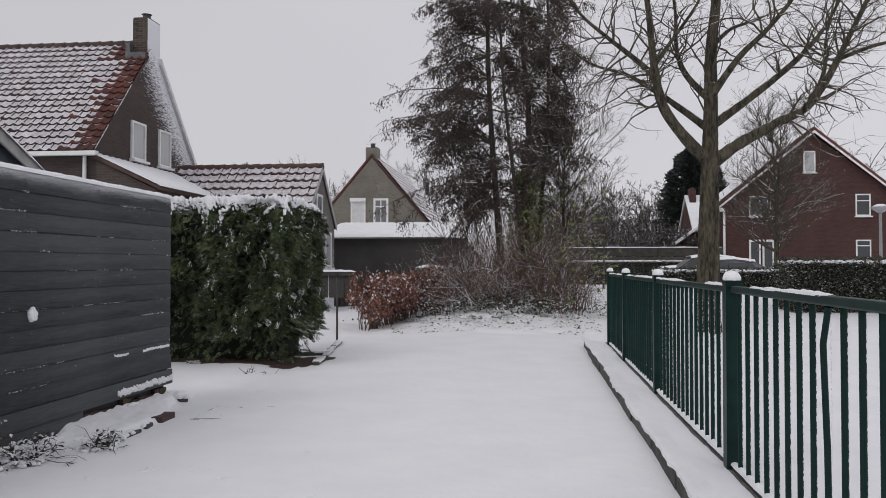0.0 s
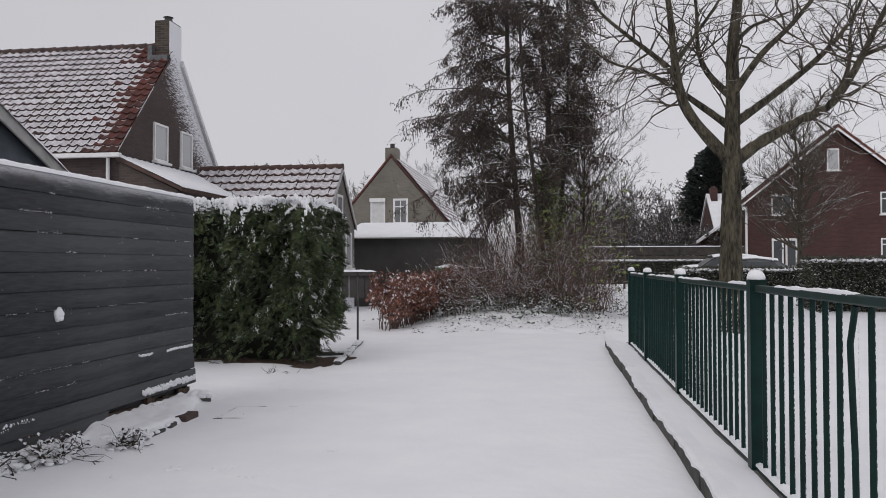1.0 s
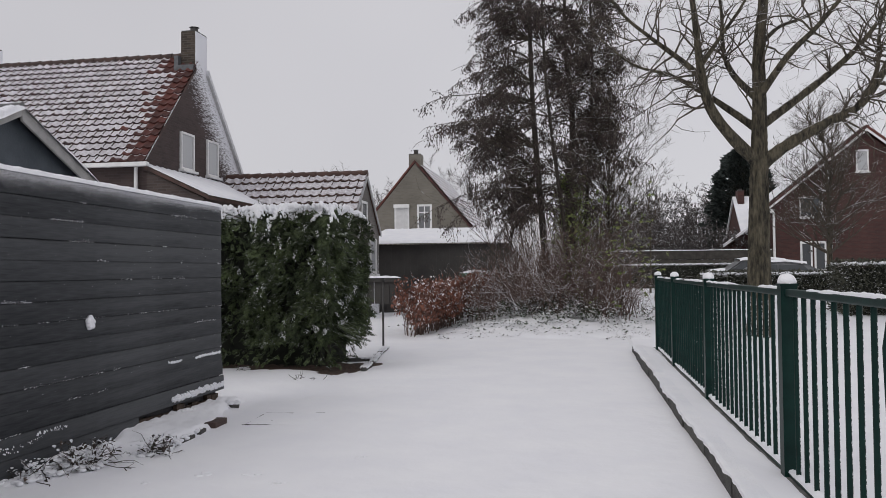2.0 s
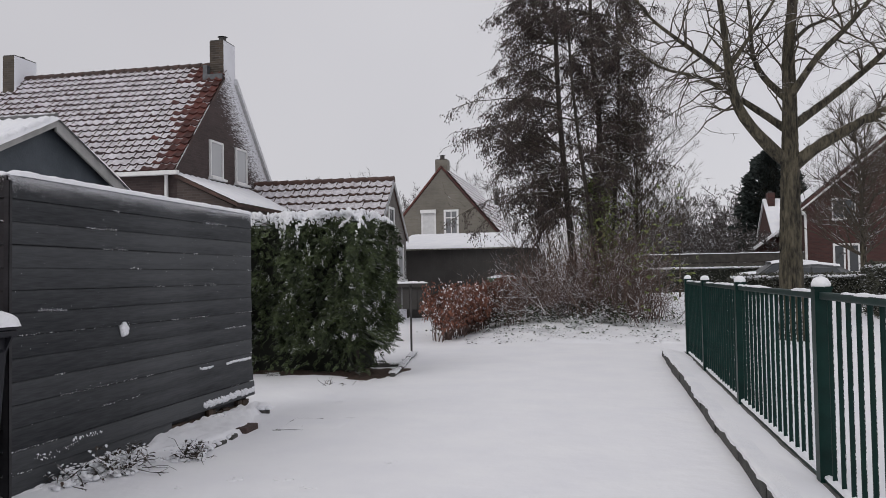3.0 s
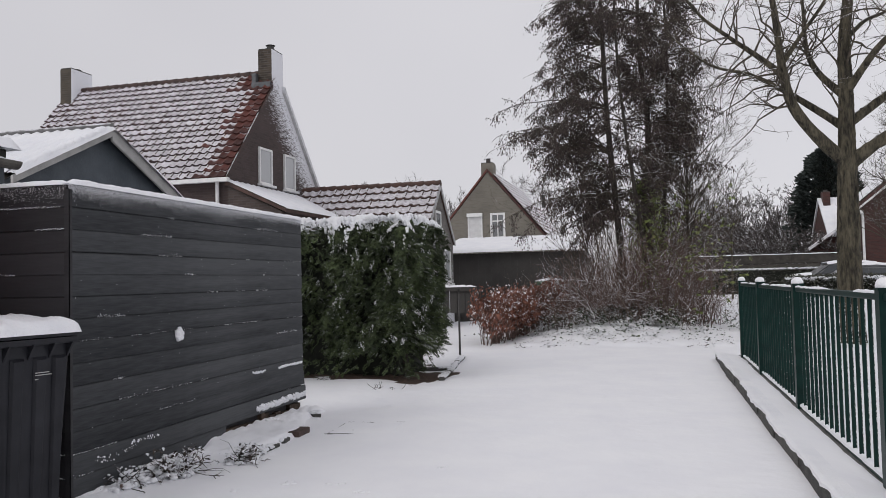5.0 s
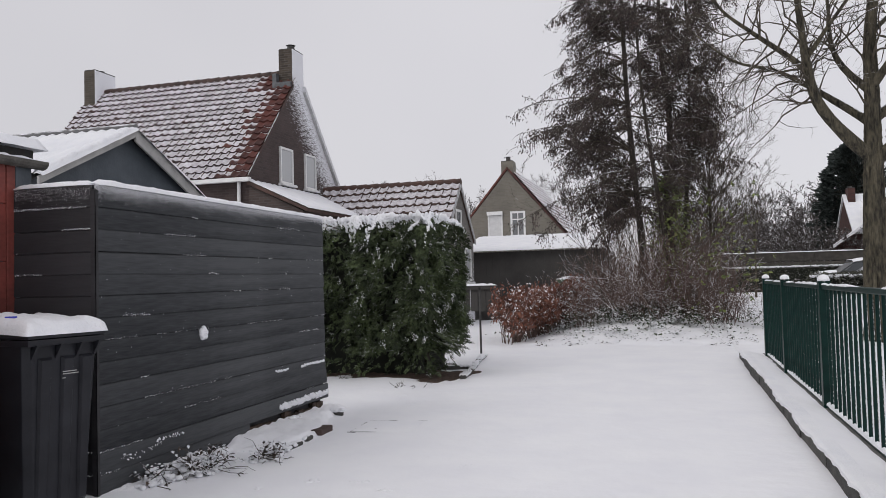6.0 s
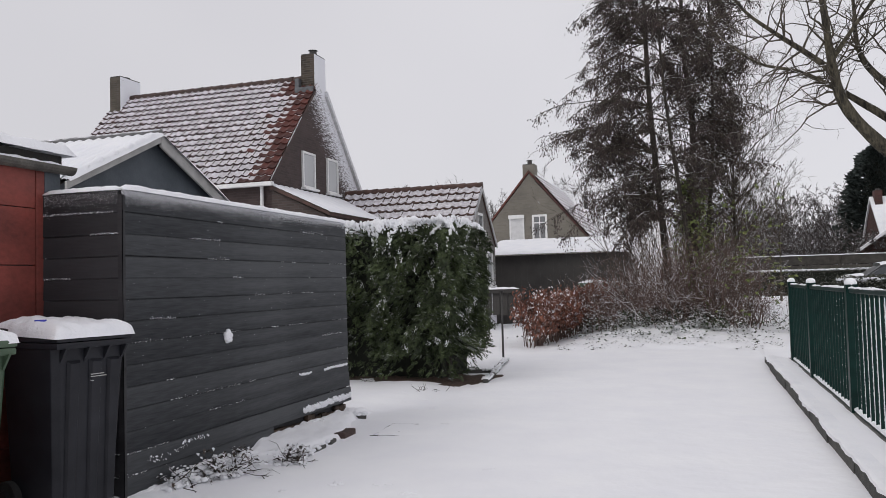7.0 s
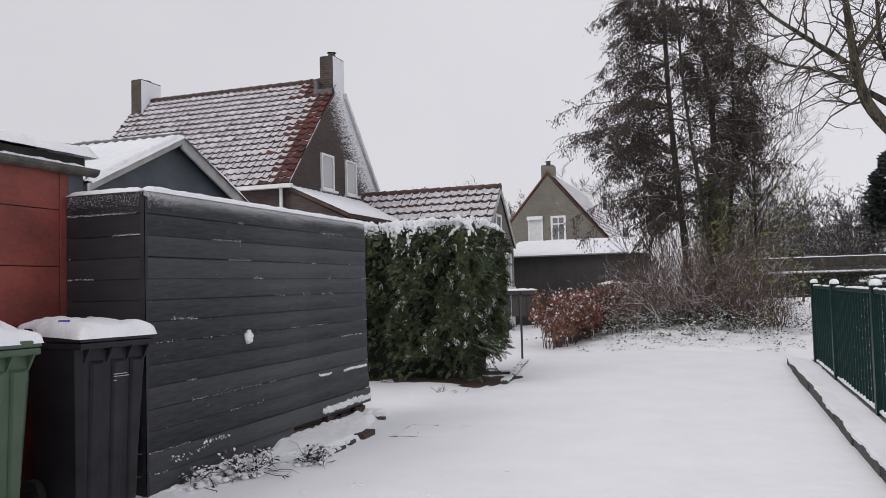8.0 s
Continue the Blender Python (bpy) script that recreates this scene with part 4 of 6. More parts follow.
chimney(house, -10.38, -9.962, 19.88, 20.55, 6.2, 7.74, BRICK_C, 0.16)
chimney(house, -16.66, -16.28, 19.7, 20.6, 6.2, 7.72, bricks("chimney_brick_far", (0.065, 0.054, 0.042), (0.10, 0.084, 0.063), (0.09, 0.08, 0.07), plaster=("X", -16.31, -16.27)), 0.04)
rc = Geo()
x = HX0
while x < -10.3:
    rc.tube([(x, AY, AZ + 0.02), (x + 0.36, AY, AZ + 0.035)], [0.09, 0.105], 10, caps=True)
    x += 0.33
rd = part("ridge_tiles", rc, CLAY_D, house)
tagged(rd, kind="stuff")
g = Geo()
g.box(-10.50, -10.383, 19.72, 20.3, 6.62, 7.06)
g.box(-10.50, -9.945, 19.70, 19.876, 6.58, 6.8)
part("lead_flashing", g, material("lead_sheet", (0.07, 0.075, 0.082), (0.13, 0.135, 0.145), 8.0, 0.55, 0.3, 50.0), house)

# lean-to against the gable
lean = thing("lean_to", "brown brick lean-to with snow-covered sloping roof against the house", "extension")
LX1 = -8.5
g = Geo()
g.prism([(HX1 + 0.01, 0), (LX1, 0), (LX1, 3.0), (HX1 + 0.01, 3.68)], "y", EY + 0.1, 21.2)
part("wall", g, BRICK_B2, lean)
g = Geo()
g.prism([(HX1 + 0.01, 3.80), (LX1 + 0.15, 3.05), (LX1 + 0.15, 2.97), (HX1 + 0.01, 3.70)], "y", EY, 21.3)
part("roof", g, CLAY_D, lean)
g = Geo()
for k in range(61):
    for i in range(19):
        t = i / 18
        y = EY - 0.02 + (21.32 - EY) * k / 60
        h = (0.035 + 0.012 * math.cos(k * 1.5)) * (1 if 0 < k < 60 else 0.1) * (1 if i < 18 else 0.1)
        g.v.append((HX1 + 0.02 + (LX1 + 0.17 - HX1) * t, y, 3.805 - 0.75 * t + h + 0.004 * math.cos(i * 3)))
g.f = [(k * 19 + i, k * 19 + i + 1, (k + 1) * 19 + i + 1, (k + 1) * 19 + i) for k in range(60) for i in range(18)]
g.m = [0] * len(g.f)
single("roof_snow", g, SNOW, "snow lying on the lean-to roof", "snow", smooth=True)

# ---- garage with tiled roof ----
garage = thing("garage", "brick garage with snow-dusted dark tiled roof", "garage")
GX0, GX1, GY, GZ_, GE, GEZ = -9.85, -5.75, 21.5, 3.98, 19.95, 2.45
g = Geo()
g.prism([(GE + 0.15, 0), (23.0, 0), (23.0, GEZ), (GY, GZ_ - 0.12), (GE + 0.15, GEZ)], "x", GX0, GX1)
part("wall", g, bricks("garage_brick", (0.13, 0.12, 0.11), (0.18, 0.165, 0.15), (0.2, 0.19, 0.18), plaster=("Z", 3.9, -2.0)), garage)
g = Geo()
g.prism([(GE, GEZ - 0.05), (GY, GZ_ - 0.03), (23.05, GEZ - 0.05), (23.05, GEZ - 0.13), (GY, GZ_ - 0.12), (GE, GEZ - 0.13)], "x", GX0 + 0.02, GX1 + 0.04)
part("roof", g, CLAY_D, garage)
gsl = math.hypot(GY - GE, GZ_ - GEZ)
dark_t = [tile_mesh(0.24, gsl / 7, s, CLAY_D, 30 + i) for i, s in enumerate((0.10, 0.14, 0.2, 0.07, 0.12))]
joined_tiles(garage, roof_frame((GX1 + 0.06 - 17 * 0.24, GE - 0.02, GEZ - 0.03), (1, 0, 0), (0, GY - GE, GZ_ - GEZ)), 17, 7, 0.24, gsl / 7, dark_t)
rc = Geo()
x = GX0 + 0.02
while x < GX1 - 0.05:
    rc.tube([(x, GY, GZ_ + 0.0), (min(GX1 + 0.07, x + 0.36), GY, GZ_ + 0.012)], [0.08, 0.092], 10, caps=True)
    x += 0.33
tagged(part("ridge_tiles", rc, CLAY_D, garage), kind="stuff")
g = Geo()
g.prism([(GE, GEZ - 0.02), (GY, GZ_), (23.05, GEZ - 0.02), (23.05, GEZ - 0.16), (GY, GZ_ - 0.15), (GE, GEZ - 0.16)], "x", GX1 + 0.042, GX1 + 0.07)
part("bargeboard", g, snowed(material("verge_snow", (0.35, 0.35, 0.35), (0.5, 0.5, 0.5)), 0.0, 0.4), garage)
window_x(garage, GX1, 21.0, 21.6, 2.6, 3.2, GLASS)
window_x(garage, GX1, 21.9, 22.6, 1.2, 2.2, GLASS_W)

# ---- grey brick house ----
gh = thing("grey_house", "grey brick gabled house with shuttered window and snowy roof", "house")
CX, CY, CZ, CE = -7.06, 35.0, 6.13, 2.45
HW = 3.05
g = Geo()
g.prism([(CX - HW, 0), (CX + HW, 0), (CX + HW, CE), (CX, CZ - 0.06), (CX - HW, CE)], "y", CY, CY + 9)
part("wall", g, BRICK_G, gh)
for sgn in (-1, 1):
    g = Geo()
    g.prism([(CX, CZ), (CX + sgn * (HW + 0.15), CE - 0.18), (CX + sgn * (HW + 0.15), CE - 0.06), (CX, CZ + 0.12)], "y", CY - 0.04, CY + 9.1)
    part("roof", g, CLAY, gh)
sl = math.hypot(HW + 0.15, CZ + 0.12 - CE + 0.06)
dl = [tile_mesh(0.25, sl / 15, s, CLAY, 40 + i) for i, s in enumerate((0.05, 0.08, 0.1, 0.04))]
for me in dl:
    me.materials[1] = SNOW
joined_tiles(gh, roof_frame((CX + HW + 0.15, CY + 0.05, CE - 0.02), (0, 1, 0), (-(HW + 0.15), 0, CZ + 0.14 - CE)), 36, 15, 0.25, sl / 15, dl)
rv = material("roller_shutter", (0.6, 0.6, 0.6), (0.72, 0.72, 0.72), 5.0, 0.5, 0.3, 40.0)
shut = window_y(gh, CY, -8.0, -7.33, 3.1, 4.22, rv)
g = Geo()
g.box(-8.02, -7.31, CY - 0.14, CY - 0.037, 4.1, 4.26)
part("shutter_box", g, WHITE, shut, bevel=0.01)
for k in range(12):
    g = Geo()
    g.box(-7.925, -7.405, CY - 0.018, CY - 0.008, 3.18 + k * 0.076, 3.245 + k * 0.076)
    part("slat", g, rv, shut)
window_y(gh, CY, -6.97, -6.30, 3.1, 4.24, window_glass("net_curtained_glass", (0.2, 0.205, 0.21)), fw=0.09, bars=(("h", 3.88), ("v", -6.635)))
chimney(gh, -7.34, -6.80, CY + 0.05, CY + 0.7, 5.6, 6.5, BRICK_G, 0.2)
g = Geo()
g.tube([(-4.9, 37.5, 4.6), (-4.9, 37.5, 5.15), (-4.9, 37.5, 5.2)], [0.09, 0.09, 0.15], 8, caps=True)
part("vent_pipe", g, DARK_METAL, gh)

# ---- long dark shed ----
barn = thing("long_shed", "long dark boarded shed with snow on its corrugated roof", "shed")
BX0, BX1, BYF = -6.4, -2.0, 24.0
g = Geo()
g.box(BX0, BX1, BYF, BYF + 4, 0, 2.08)
part("wall", g, BARN, barn)
i = 0
x = BX0
while x < BX1:
    g = Geo()
    g.box(x + 0.001, min(BX1, x + 0.199), BYF - 0.012, BYF - 0.001, 0.02, 2.05)
    part("board", g, BARN, barn)
    x += 0.2
g = Geo()
n = 120
for k, (y, z) in enumerate(((BYF - 0.25, 2.09), (BYF + 3.0, 2.66))):
    for i in range(n + 1):
        g.v.append((BX0 - 0.1 + (BX1 + 0.25 - BX0) * i / n, y, z + 0.02 * math.cos(i * math.pi / 2)))
g.f = [(i, i + 1, n + 2 + i, n + 1 + i) for i in range(n)]
g.m = [0] * n
part("roof", g, LAMP_G, barn)
sb = snow_blanket(BX0 - 0.12, BX1 + 0.17, BYF - 0.27, BYF + 3.0, 2.11, 0.07, 90, 24, 7.0, 0.1, 0.2, (0, 0.175))
single("roof_snow", sb, SNOW, "snow on the long shed roof", "snow", smooth=True)
g = Geo()
g.prism([(BYF - 0.2, 1.98), (BYF + 3, 2.55), (BYF + 3, 2.4), (BYF - 0.2, 1.83)], "x", BX1 + 0.12, BX1 + 0.15)
part("bargeboard", g, WHITE, barn)


# ---- red brick house across the street ----
rh = thing("red_house", "dark red brick gabled house with snowy roof edges", "house")
QX, QY, QZ, QE, QW = 14.05, 42.0, 8.05, 4.5, 4.35
g = Geo()
g.prism([(QX - QW, 0), (QX + QW, 0), (QX + QW, QE), (QX, QZ - 0.15), (QX - QW, QE)], "y", QY, QY + 4)
part("wall", g, BRICK_R, rh)
q = (QZ - QE) / QW
for sgn in (-1, 1):
    ex = sgn * (QW + 0.45)
    ez = QZ - q * (QW + 0.45)
    g = Geo()
    g.prism([(QX, QZ), (QX + ex, ez), (QX + ex, ez + 0.14), (QX, QZ + 0.16)], "y", QY - 0.35, QY + 4.2)
    part("roof", g, CLAY, rh)
    g = Geo()
    g.prism([(QX, QZ - 0.02), (QX + ex, ez - 0.02), (QX + ex, ez - 0.13), (QX, QZ - 0.15)], "y", QY - 0.37, QY - 0.33)
    part("bargeboard", g, WHITE, rh)
    sn = Geo()
    for k in range(31):
        for i in range(13):
            t = i / 12
            sn.v.append((QX + ex * (0.03 + 0.96 * t), QY - 0.2 + 4.3 * k / 30, QZ + 0.17 + (ez - QZ) * (0.03 + 0.96 * t) + 0.05 + 0.015 * wob(i, k, 1.1)))
    sn.f = [(k * 13 + i, k * 13 + i + 1, (k + 1) * 13 + i + 1, (k + 1) * 13 + i) for k in range(30) for i in range(12)]
    sn.m = [0] * len(sn.f)
    part("roof_snow", sn, SNOW, rh)
g = Geo()
g.box(QX - QW - 0.5, QX - QW + 0.0, QY - 0.36, QY + 0.1, QE - 0.5, QE - 0.34)
part("eave_box", g, WHITE, rh, bevel=0.02)
window_y(rh, QY, 13.62, 14.2, 5.95, 7.03, GLASS_W, fw=0.065)
window_y(rh, QY, 16.1, 16.82, 3.74, 4.84, GLASS, fw=0.065, bars=(("h", 4.5),))
window_y(rh, QY, 16.1, 16.82, 1.3, 2.55, GLASS, fw=0.065, bars=(("h", 2.25),))
window_y(rh, QY, 10.96, 12.06, 3.76, 4.78, GLASS, fw=0.065, bars=(("v", 11.5),))
for x0 in (10.95, 11.6):
    g = Geo()
    g.box(x0, x0 + 0.56, QY - 0.05, QY - 0.003, 0.3, 2.57)
    dr = part("door", g, WHITE, rh)
    g = Geo()
    g.box(x0 + 0.09, x0 + 0.47, QY - 0.065, QY - 0.052, 1.2, 2.45)
    part("pane", g, GLASS, dr)
g = Geo()
g.tube([(9.72, QY - 0.1, 4.1), (9.72, QY - 0.1, 0.3)], [0.06, 0.06], 8)
part("downpipe", g, WHITE, rh)

# small house further off
sh = thing("far_house", "small distant house with snow-covered roof and brick chimney", "house")
g = Geo()
g.prism([(43.4, 0), (47.4, 0), (47.4, 3.2), (45.4, 4.98), (43.4, 3.2)], "x", 8.5, 9.9)
part("wall", g, BRICK_R, sh)
for ye in (43.2, 47.6):
    g = Geo()
    g.prism([(45.4, 5.0), (ye, 3.0), (ye, 3.14), (45.4, 5.16)], "x", 8.42, 9.95)
    part("roof", g, SNOW, sh)
g = Geo()
g.prism([(7.7, 0), (8.49, 0), (8.49, 2.98), (7.7, 2.4)], "y", 43.3, 46.5)
part("side_wing", g, BRICK_R, sh)
g = Geo()
g.prism([(7.5, 2.36), (9.1, 3.52), (9.1, 3.66), (7.5, 2.5)], "y", 42.9, 43.38)
part("porch_roof", g, SNOW, sh)
chimney(sh, 8.6, 8.94, 44.9, 45.5, 4.6, 5.42, BRICK_R, 0.1)


# ---- street lamp ----
lamp = thing("street_lamp", "slim grey street lamp with flat snow-dusted head", "street lamp", (11.52, 28.0, 0.2))
g = Geo()
g.tube([(0, 0, 0), (0, 0, 2.82)], [0.06, 0.045], 10)
part("pole", g, LAMP_G, lamp, smooth=True)
g = Geo()
g.tube([(0, 0, 2.8), (0, 0, 2.96), (0, 0, 3.0), (0, 0, 3.1)], [0.07, 0.29, 0.3, 0.1], 18, caps=True)
part("lamp_head", g, snowed(material("lamp_head_grey", (0.3, 0.3, 0.31), (0.4, 0.4, 0.41)), 0.3, 0.7), lamp, smooth=True)


# ---- parked cars ----
def car(label, at, rz):
    c = thing("parked_car", label, "car", at, "parked cars", rz=rz)
    side = [(-2.1, 0.35), (-2.1, 0.75), (-1.95, 0.92), (-1.35, 0.98), (-0.75, 1.38), (0.2, 1.46), (1.1, 1.36), (1.75, 1.0), (2.08, 0.92), (2.1, 0.35)]
    g = Geo()
    n = len(side)
    for y, k in ((-0.82, 0.96), (-0.86, 1.0), (0.86, 1.0), (0.82, 0.96)):
        for x, z in side:
            inset = 0.16 * max(0, (z - 0.98) / 0.48)
            yy = y - math.copysign(inset, y)
            g.v.append((x * k, yy, 0.35 + (z - 0.35) * k))
    for r in range(3):
        for i in range(n):
            g.f.append((r * n + i, r * n + (i + 1) % n, (r + 1) * n + (i + 1) % n, (r + 1) * n + i))
    g.f += [tuple(reversed(range(n))), tuple(range(3 * n, 4 * n))]
    g.m = [0] * len(g.f)
    body = part("body", g, CAR_P, c, bevel=0.02)
    for y, s in ((-0.79, -1), (0.79, 1)):
        for a, b in (((-1.12, 1.02), (-0.02, 1.36)), ((0.06, 1.02), (1.22, 1.34))):
            w = Geo()
            y0, y1 = s * 0.85, s * 0.725
            w.v = [(a[0], y0, a[1]), (b[0], y0, a[1]), (b[0] - (0.3 if b[0] > 1 else 0), y1, b[1]), (a[0] + (0.42 if a[0] < -1 else 0), y1, b[1])]
            w.f = [(0, 1, 2, 3)]
            w.m = [0]
            part("side_window", w, GLASS, body)
    for x in (-1.32, 1.32):
        for s in (-1, 1):
            w = Geo()
            w.tube([(x, s * 0.66, 0.32), (x, s * 0.87, 0.32)], [0.32, 0.32], 20, caps=True)
            wh = part("wheel", w, TYRE, c)
            w = Geo()
            w.tube([(x, s * 0.871, 0.32), (x, s * 0.885, 0.32)], [0.2, 0.18], 14, caps=True)
            part("rim", w, LAMP_G, wh)
    for s in (-1, 1):
        w = Geo()
        w.lump((-2.02, s * 0.62, 0.78), (0.08, 0.18, 0.08), rings=5, segs=8)
        part("headlight", w, GLASS_W, c)
        w = Geo()
        w.lump((2.03, s * 0.66, 0.84), (0.05, 0.12, 0.1), rings=5, segs=8)
        part("tail_light", w, RED, c)
    top = Geo()
    for k in range(9):
        for i, (x, z) in enumerate([(-2.05, 0.86), (-1.95, 0.95), (-1.4, 1.02), (-0.78, 1.42), (-0.3, 1.5), (0.3, 1.51), (1.1, 1.41), (1.6, 1.1), (1.76, 1.03), (2.05, 0.96)]):
            y = -0.78 + 1.56 * k / 8
            y *= 1 - 0.2 * max(0, (z - 1.0) / 0.5)
            e = 0 if k in (0, 8) else 1
            top.v.append((x, y * 1.03, z - 0.03 * (1 - e) + 0.065 * e + 0.012 * wob(x, y, 5)))
    top.f = [(k * 10 + i, k * 10 + i + 1, (k + 1) * 10 + i + 1, (k + 1) * 10 + i) for k in range(8) for i in range(9) if i not in (2, 6)]
    top.m = [0] * len(top.f)
    sn = single("car_snow", top, SNOW, "snow lying on roof and bonnet of a parked car", "snow", smooth=True)
    sn.matrix_world = c.matrix_world
    return c


car("grey parked car under snow behind the low hedge", (7.7, 36.6, 0.19), 1)
car("grey hatchback under snow beside another parked car", (7.75, 33.6, 0.03), -2)


# ---- plants ----
def clump_box(g, rng, x0, x1, y0, y1, z0, z1, n, length, width, mat=0, sides="xyXYz", droop=0.4, depth=0.12, bump_seed=0.0):
    """Leaf sprays on the skin of a box-shaped hedge, with an uneven surface."""
    faces = []
    if "y" in sides: faces.append(((x1 - x0) * (z1 - z0), "y", y0, -1))
    if "Y" in sides: faces.append(((x1 - x0) * (z1 - z0), "y", y1, 1))
    if "x" in sides: faces.append(((y1 - y0) * (z1 - z0), "x", x0, -1))
    if "X" in sides: faces.append(((y1 - y0) * (z1 - z0), "x", x1, 1))
    if "z" in sides: faces.append(((x1 - x0) * (y1 - y0), "z", z1, 1))
    total = sum(f[0] for f in faces)
    for area, ax, v, s in faces:
        for i in range(int(n * area / total)):
            x, y, z = rng.uniform(x0, x1), rng.uniform(y0, y1), rng.uniform(z0, z1)
            nrm = Vector((0, 0, 0))
            off = -abs(rng.gauss(0, depth)) + 0.09 * noise.noise(Vector((x * 3, y * 3, z * 3 + bump_seed))) + 0.05
            if ax == "x": x, nrm.x = v + s * off, s
            elif ax == "y": y, nrm.y = v + s * off, s
            else: z, nrm.z = v + off, 1
            d = (nrm * rng.uniform(0.3, 1.0) + Vector((rng.gauss(0, 0.5), rng.gauss(0, 0.5), rng.gauss(0.05, 0.4) - droop))).normalized()
            side = Vector((rng.gauss(0, 1), rng.gauss(0, 1), rng.gauss(0, 1))).cross(d).normalized()
            g.leaf((x, y, z), d, side, length * rng.uniform(0.6, 1.4), width * rng.uniform(0.6, 1.4), mat)


def thuja_hedge():
    rng = random.Random(5)
    h = thing("thuja_hedge", "dense dark green clipped conifer hedge with snow on top", "hedge")
    x0, x1, y0, y1, z0, z1 = -8.2, -3.05, 9.66, 11.25, 0.10, 2.06
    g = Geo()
    # solid core, near black in place of the shade inside the hedge
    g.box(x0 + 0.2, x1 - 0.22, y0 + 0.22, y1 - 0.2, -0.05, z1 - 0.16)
    part("shade_core", g, INNER, h)
    g = Geo()
    def frond(p, d, s, L):
        """A flat drooping spray with leaflets on both sides of its rib."""
        b = d.cross(s)
        q, n_ = p.copy(), 5
        for k in range(n_):
            f = k / n_
            d = (d + Vector((rng.gauss(0, 0.1), rng.gauss(0, 0.1), -0.10))).normalized()
            ln = L * (0.50 - 0.24 * f) * rng.uniform(0.7, 1.2)
            for sg in (-1, 1):
                g.leaf(q, (d * 0.85 + s * sg * rng.uniform(0.4, 0.9)).normalized(), (b + s * rng.gauss(0, 0.4)).normalized(), ln, ln * 0.42)
            q = q + d * L / n_
        g.leaf(q, d, b, L * 0.16, L * 0.06)

    for i in range(15500):
        face = rng.random()
        if face < 0.54:
            x, y, z, n = rng.uniform(-5.2, x1), y0, rng.uniform(z0, z1), Vector((0, -1, 0))
        elif face < 0.84:
            x, y, z, n = x1, rng.uniform(y0, y1), rng.uniform(z0 - 0.05, z1), Vector((1, 0, 0))
        elif face < 0.95:
            x, y, z, n = rng.uniform(-6.5, x1), rng.uniform(y0, y1), z1, Vector((0, 0, 1))
        else:
            x, y, z, n = rng.uniform(x0, -5.2), y0, rng.uniform(z0, z1), Vector((0, -1, 0))
        lump_ = 0.15 * noise.noise(Vector((x * 2.2, y * 2.2, z * 2.2))) + 0.24 * noise.noise(Vector((x * 4.2, y * 4.2, z * 3.0)))
        if n.z == 0 and z < 0.36 + 0.22 * noise.noise(Vector((x * 2.6, y * 2.6, 9))) and rng.random() < 0.85:
            continue
        if n.z == 0 and lump_ < -0.04 and rng.random() < 0.75:
            continue
        off = lump_ - abs(rng.gauss(0, 0.09)) + 0.03
        if n.z:
            off -= 0.14
        low = smoothstep(0.75, 0.15, z)
        p = Vector((x, y, z)) + n * (off - 0.22 * low * (n.z == 0) * rng.random())
        if n.z == 0:
            p -= n * 0.12 * max(0, (z - 1.75) / 0.3)
        d = (n * rng.uniform(0.4, 1.0) + Vector((rng.gauss(0, 0.5), rng.gauss(0, 0.5), rng.uniform(-0.8, 0.25) if n.z == 0 else rng.uniform(-0.1, 0.6)))).normalized()
        s = d.cross(n + Vector((rng.gauss(0, 0.6), rng.gauss(0, 0.6), rng.gauss(0, 0.6)))).normalized()
        frond(p, d, s, rng.uniform(0.055, 0.125))
    for i in range(70):  # a low bough that sticks out past the corner
        f = rng.random()
        p = Vector((x1 - 0.1 + 0.42 * f, 9.85 + rng.gauss(0, 0.07), 0.62 - 0.2 * f + rng.gauss(0, 0.035)))
        d = Vector((1, rng.gauss(-0.1, 0.4), rng.gauss(-0.25, 0.25))).normalized()
        frond(p, d, d.cross(Vector((rng.gauss(0, 0.3), rng.gauss(0, 0.3), 1))).normalized(), rng.uniform(0.08, 0.16))
    f = part("foliage", g, LEAF_T, h)
    tagged(f, kind="stuff")
    g = Geo()
    for i in range(7):
        x = -3.25 - i * 0.62 + rng.uniform(-0.1, 0.1)
        y = rng.uniform(9.95, 10.3)
        g.tube([(x, y, -0.05), (x + rng.uniform(-0.05, 0.05), y, 0.5), (x, y + 0.1, 1.3)], [0.055, 0.045, 0.03], 7)
    tagged(part("stemwork", g, DARKBARK, h), kind="stuff")
    # snow pads
    g = Geo()
    def skin(x, y, z, n):
        """A point on the uneven face of the hedge."""
        off = 0.15 * noise.noise(Vector((x * 2.2, y * 2.2, z * 2.2))) + 0.24 * noise.noise(Vector((x * 4.2, y * 4.2, z * 3.0)))
        return Vector((x, y, z)) + n * (off - (0.0 if n.z else 0.12 * max(0, (z - 1.75) / 0.3)))

    up, front_n, side_n = Vector((0, 0, 1)), Vector((0, -1, 0)), Vector((1, 0, 0))
    for i in range(6500):  # low cover on the top, broken where sprays stick out
        x, y = rng.uniform(-6.6, x1 - 0.03), rng.uniform(y0 + 0.03, y1)
        if noise.noise(Vector((x * 3.0, y * 3.0, 4))) + 0.6 * noise.noise(Vector((x * 8, y * 8, 2))) < 0.38:
            continue
        r = rng.uniform(0.012, 0.036)
        p = skin(x, y, z1, up)
        g.lump((p.x, p.y, min(p.z, z1 + 0.05) + 0.015), (r * rng.uniform(0.8, 2.2), r * rng.uniform(0.8, 1.8), r * rng.uniform(0.3, 0.55)), rings=4, segs=6, rng=rng)
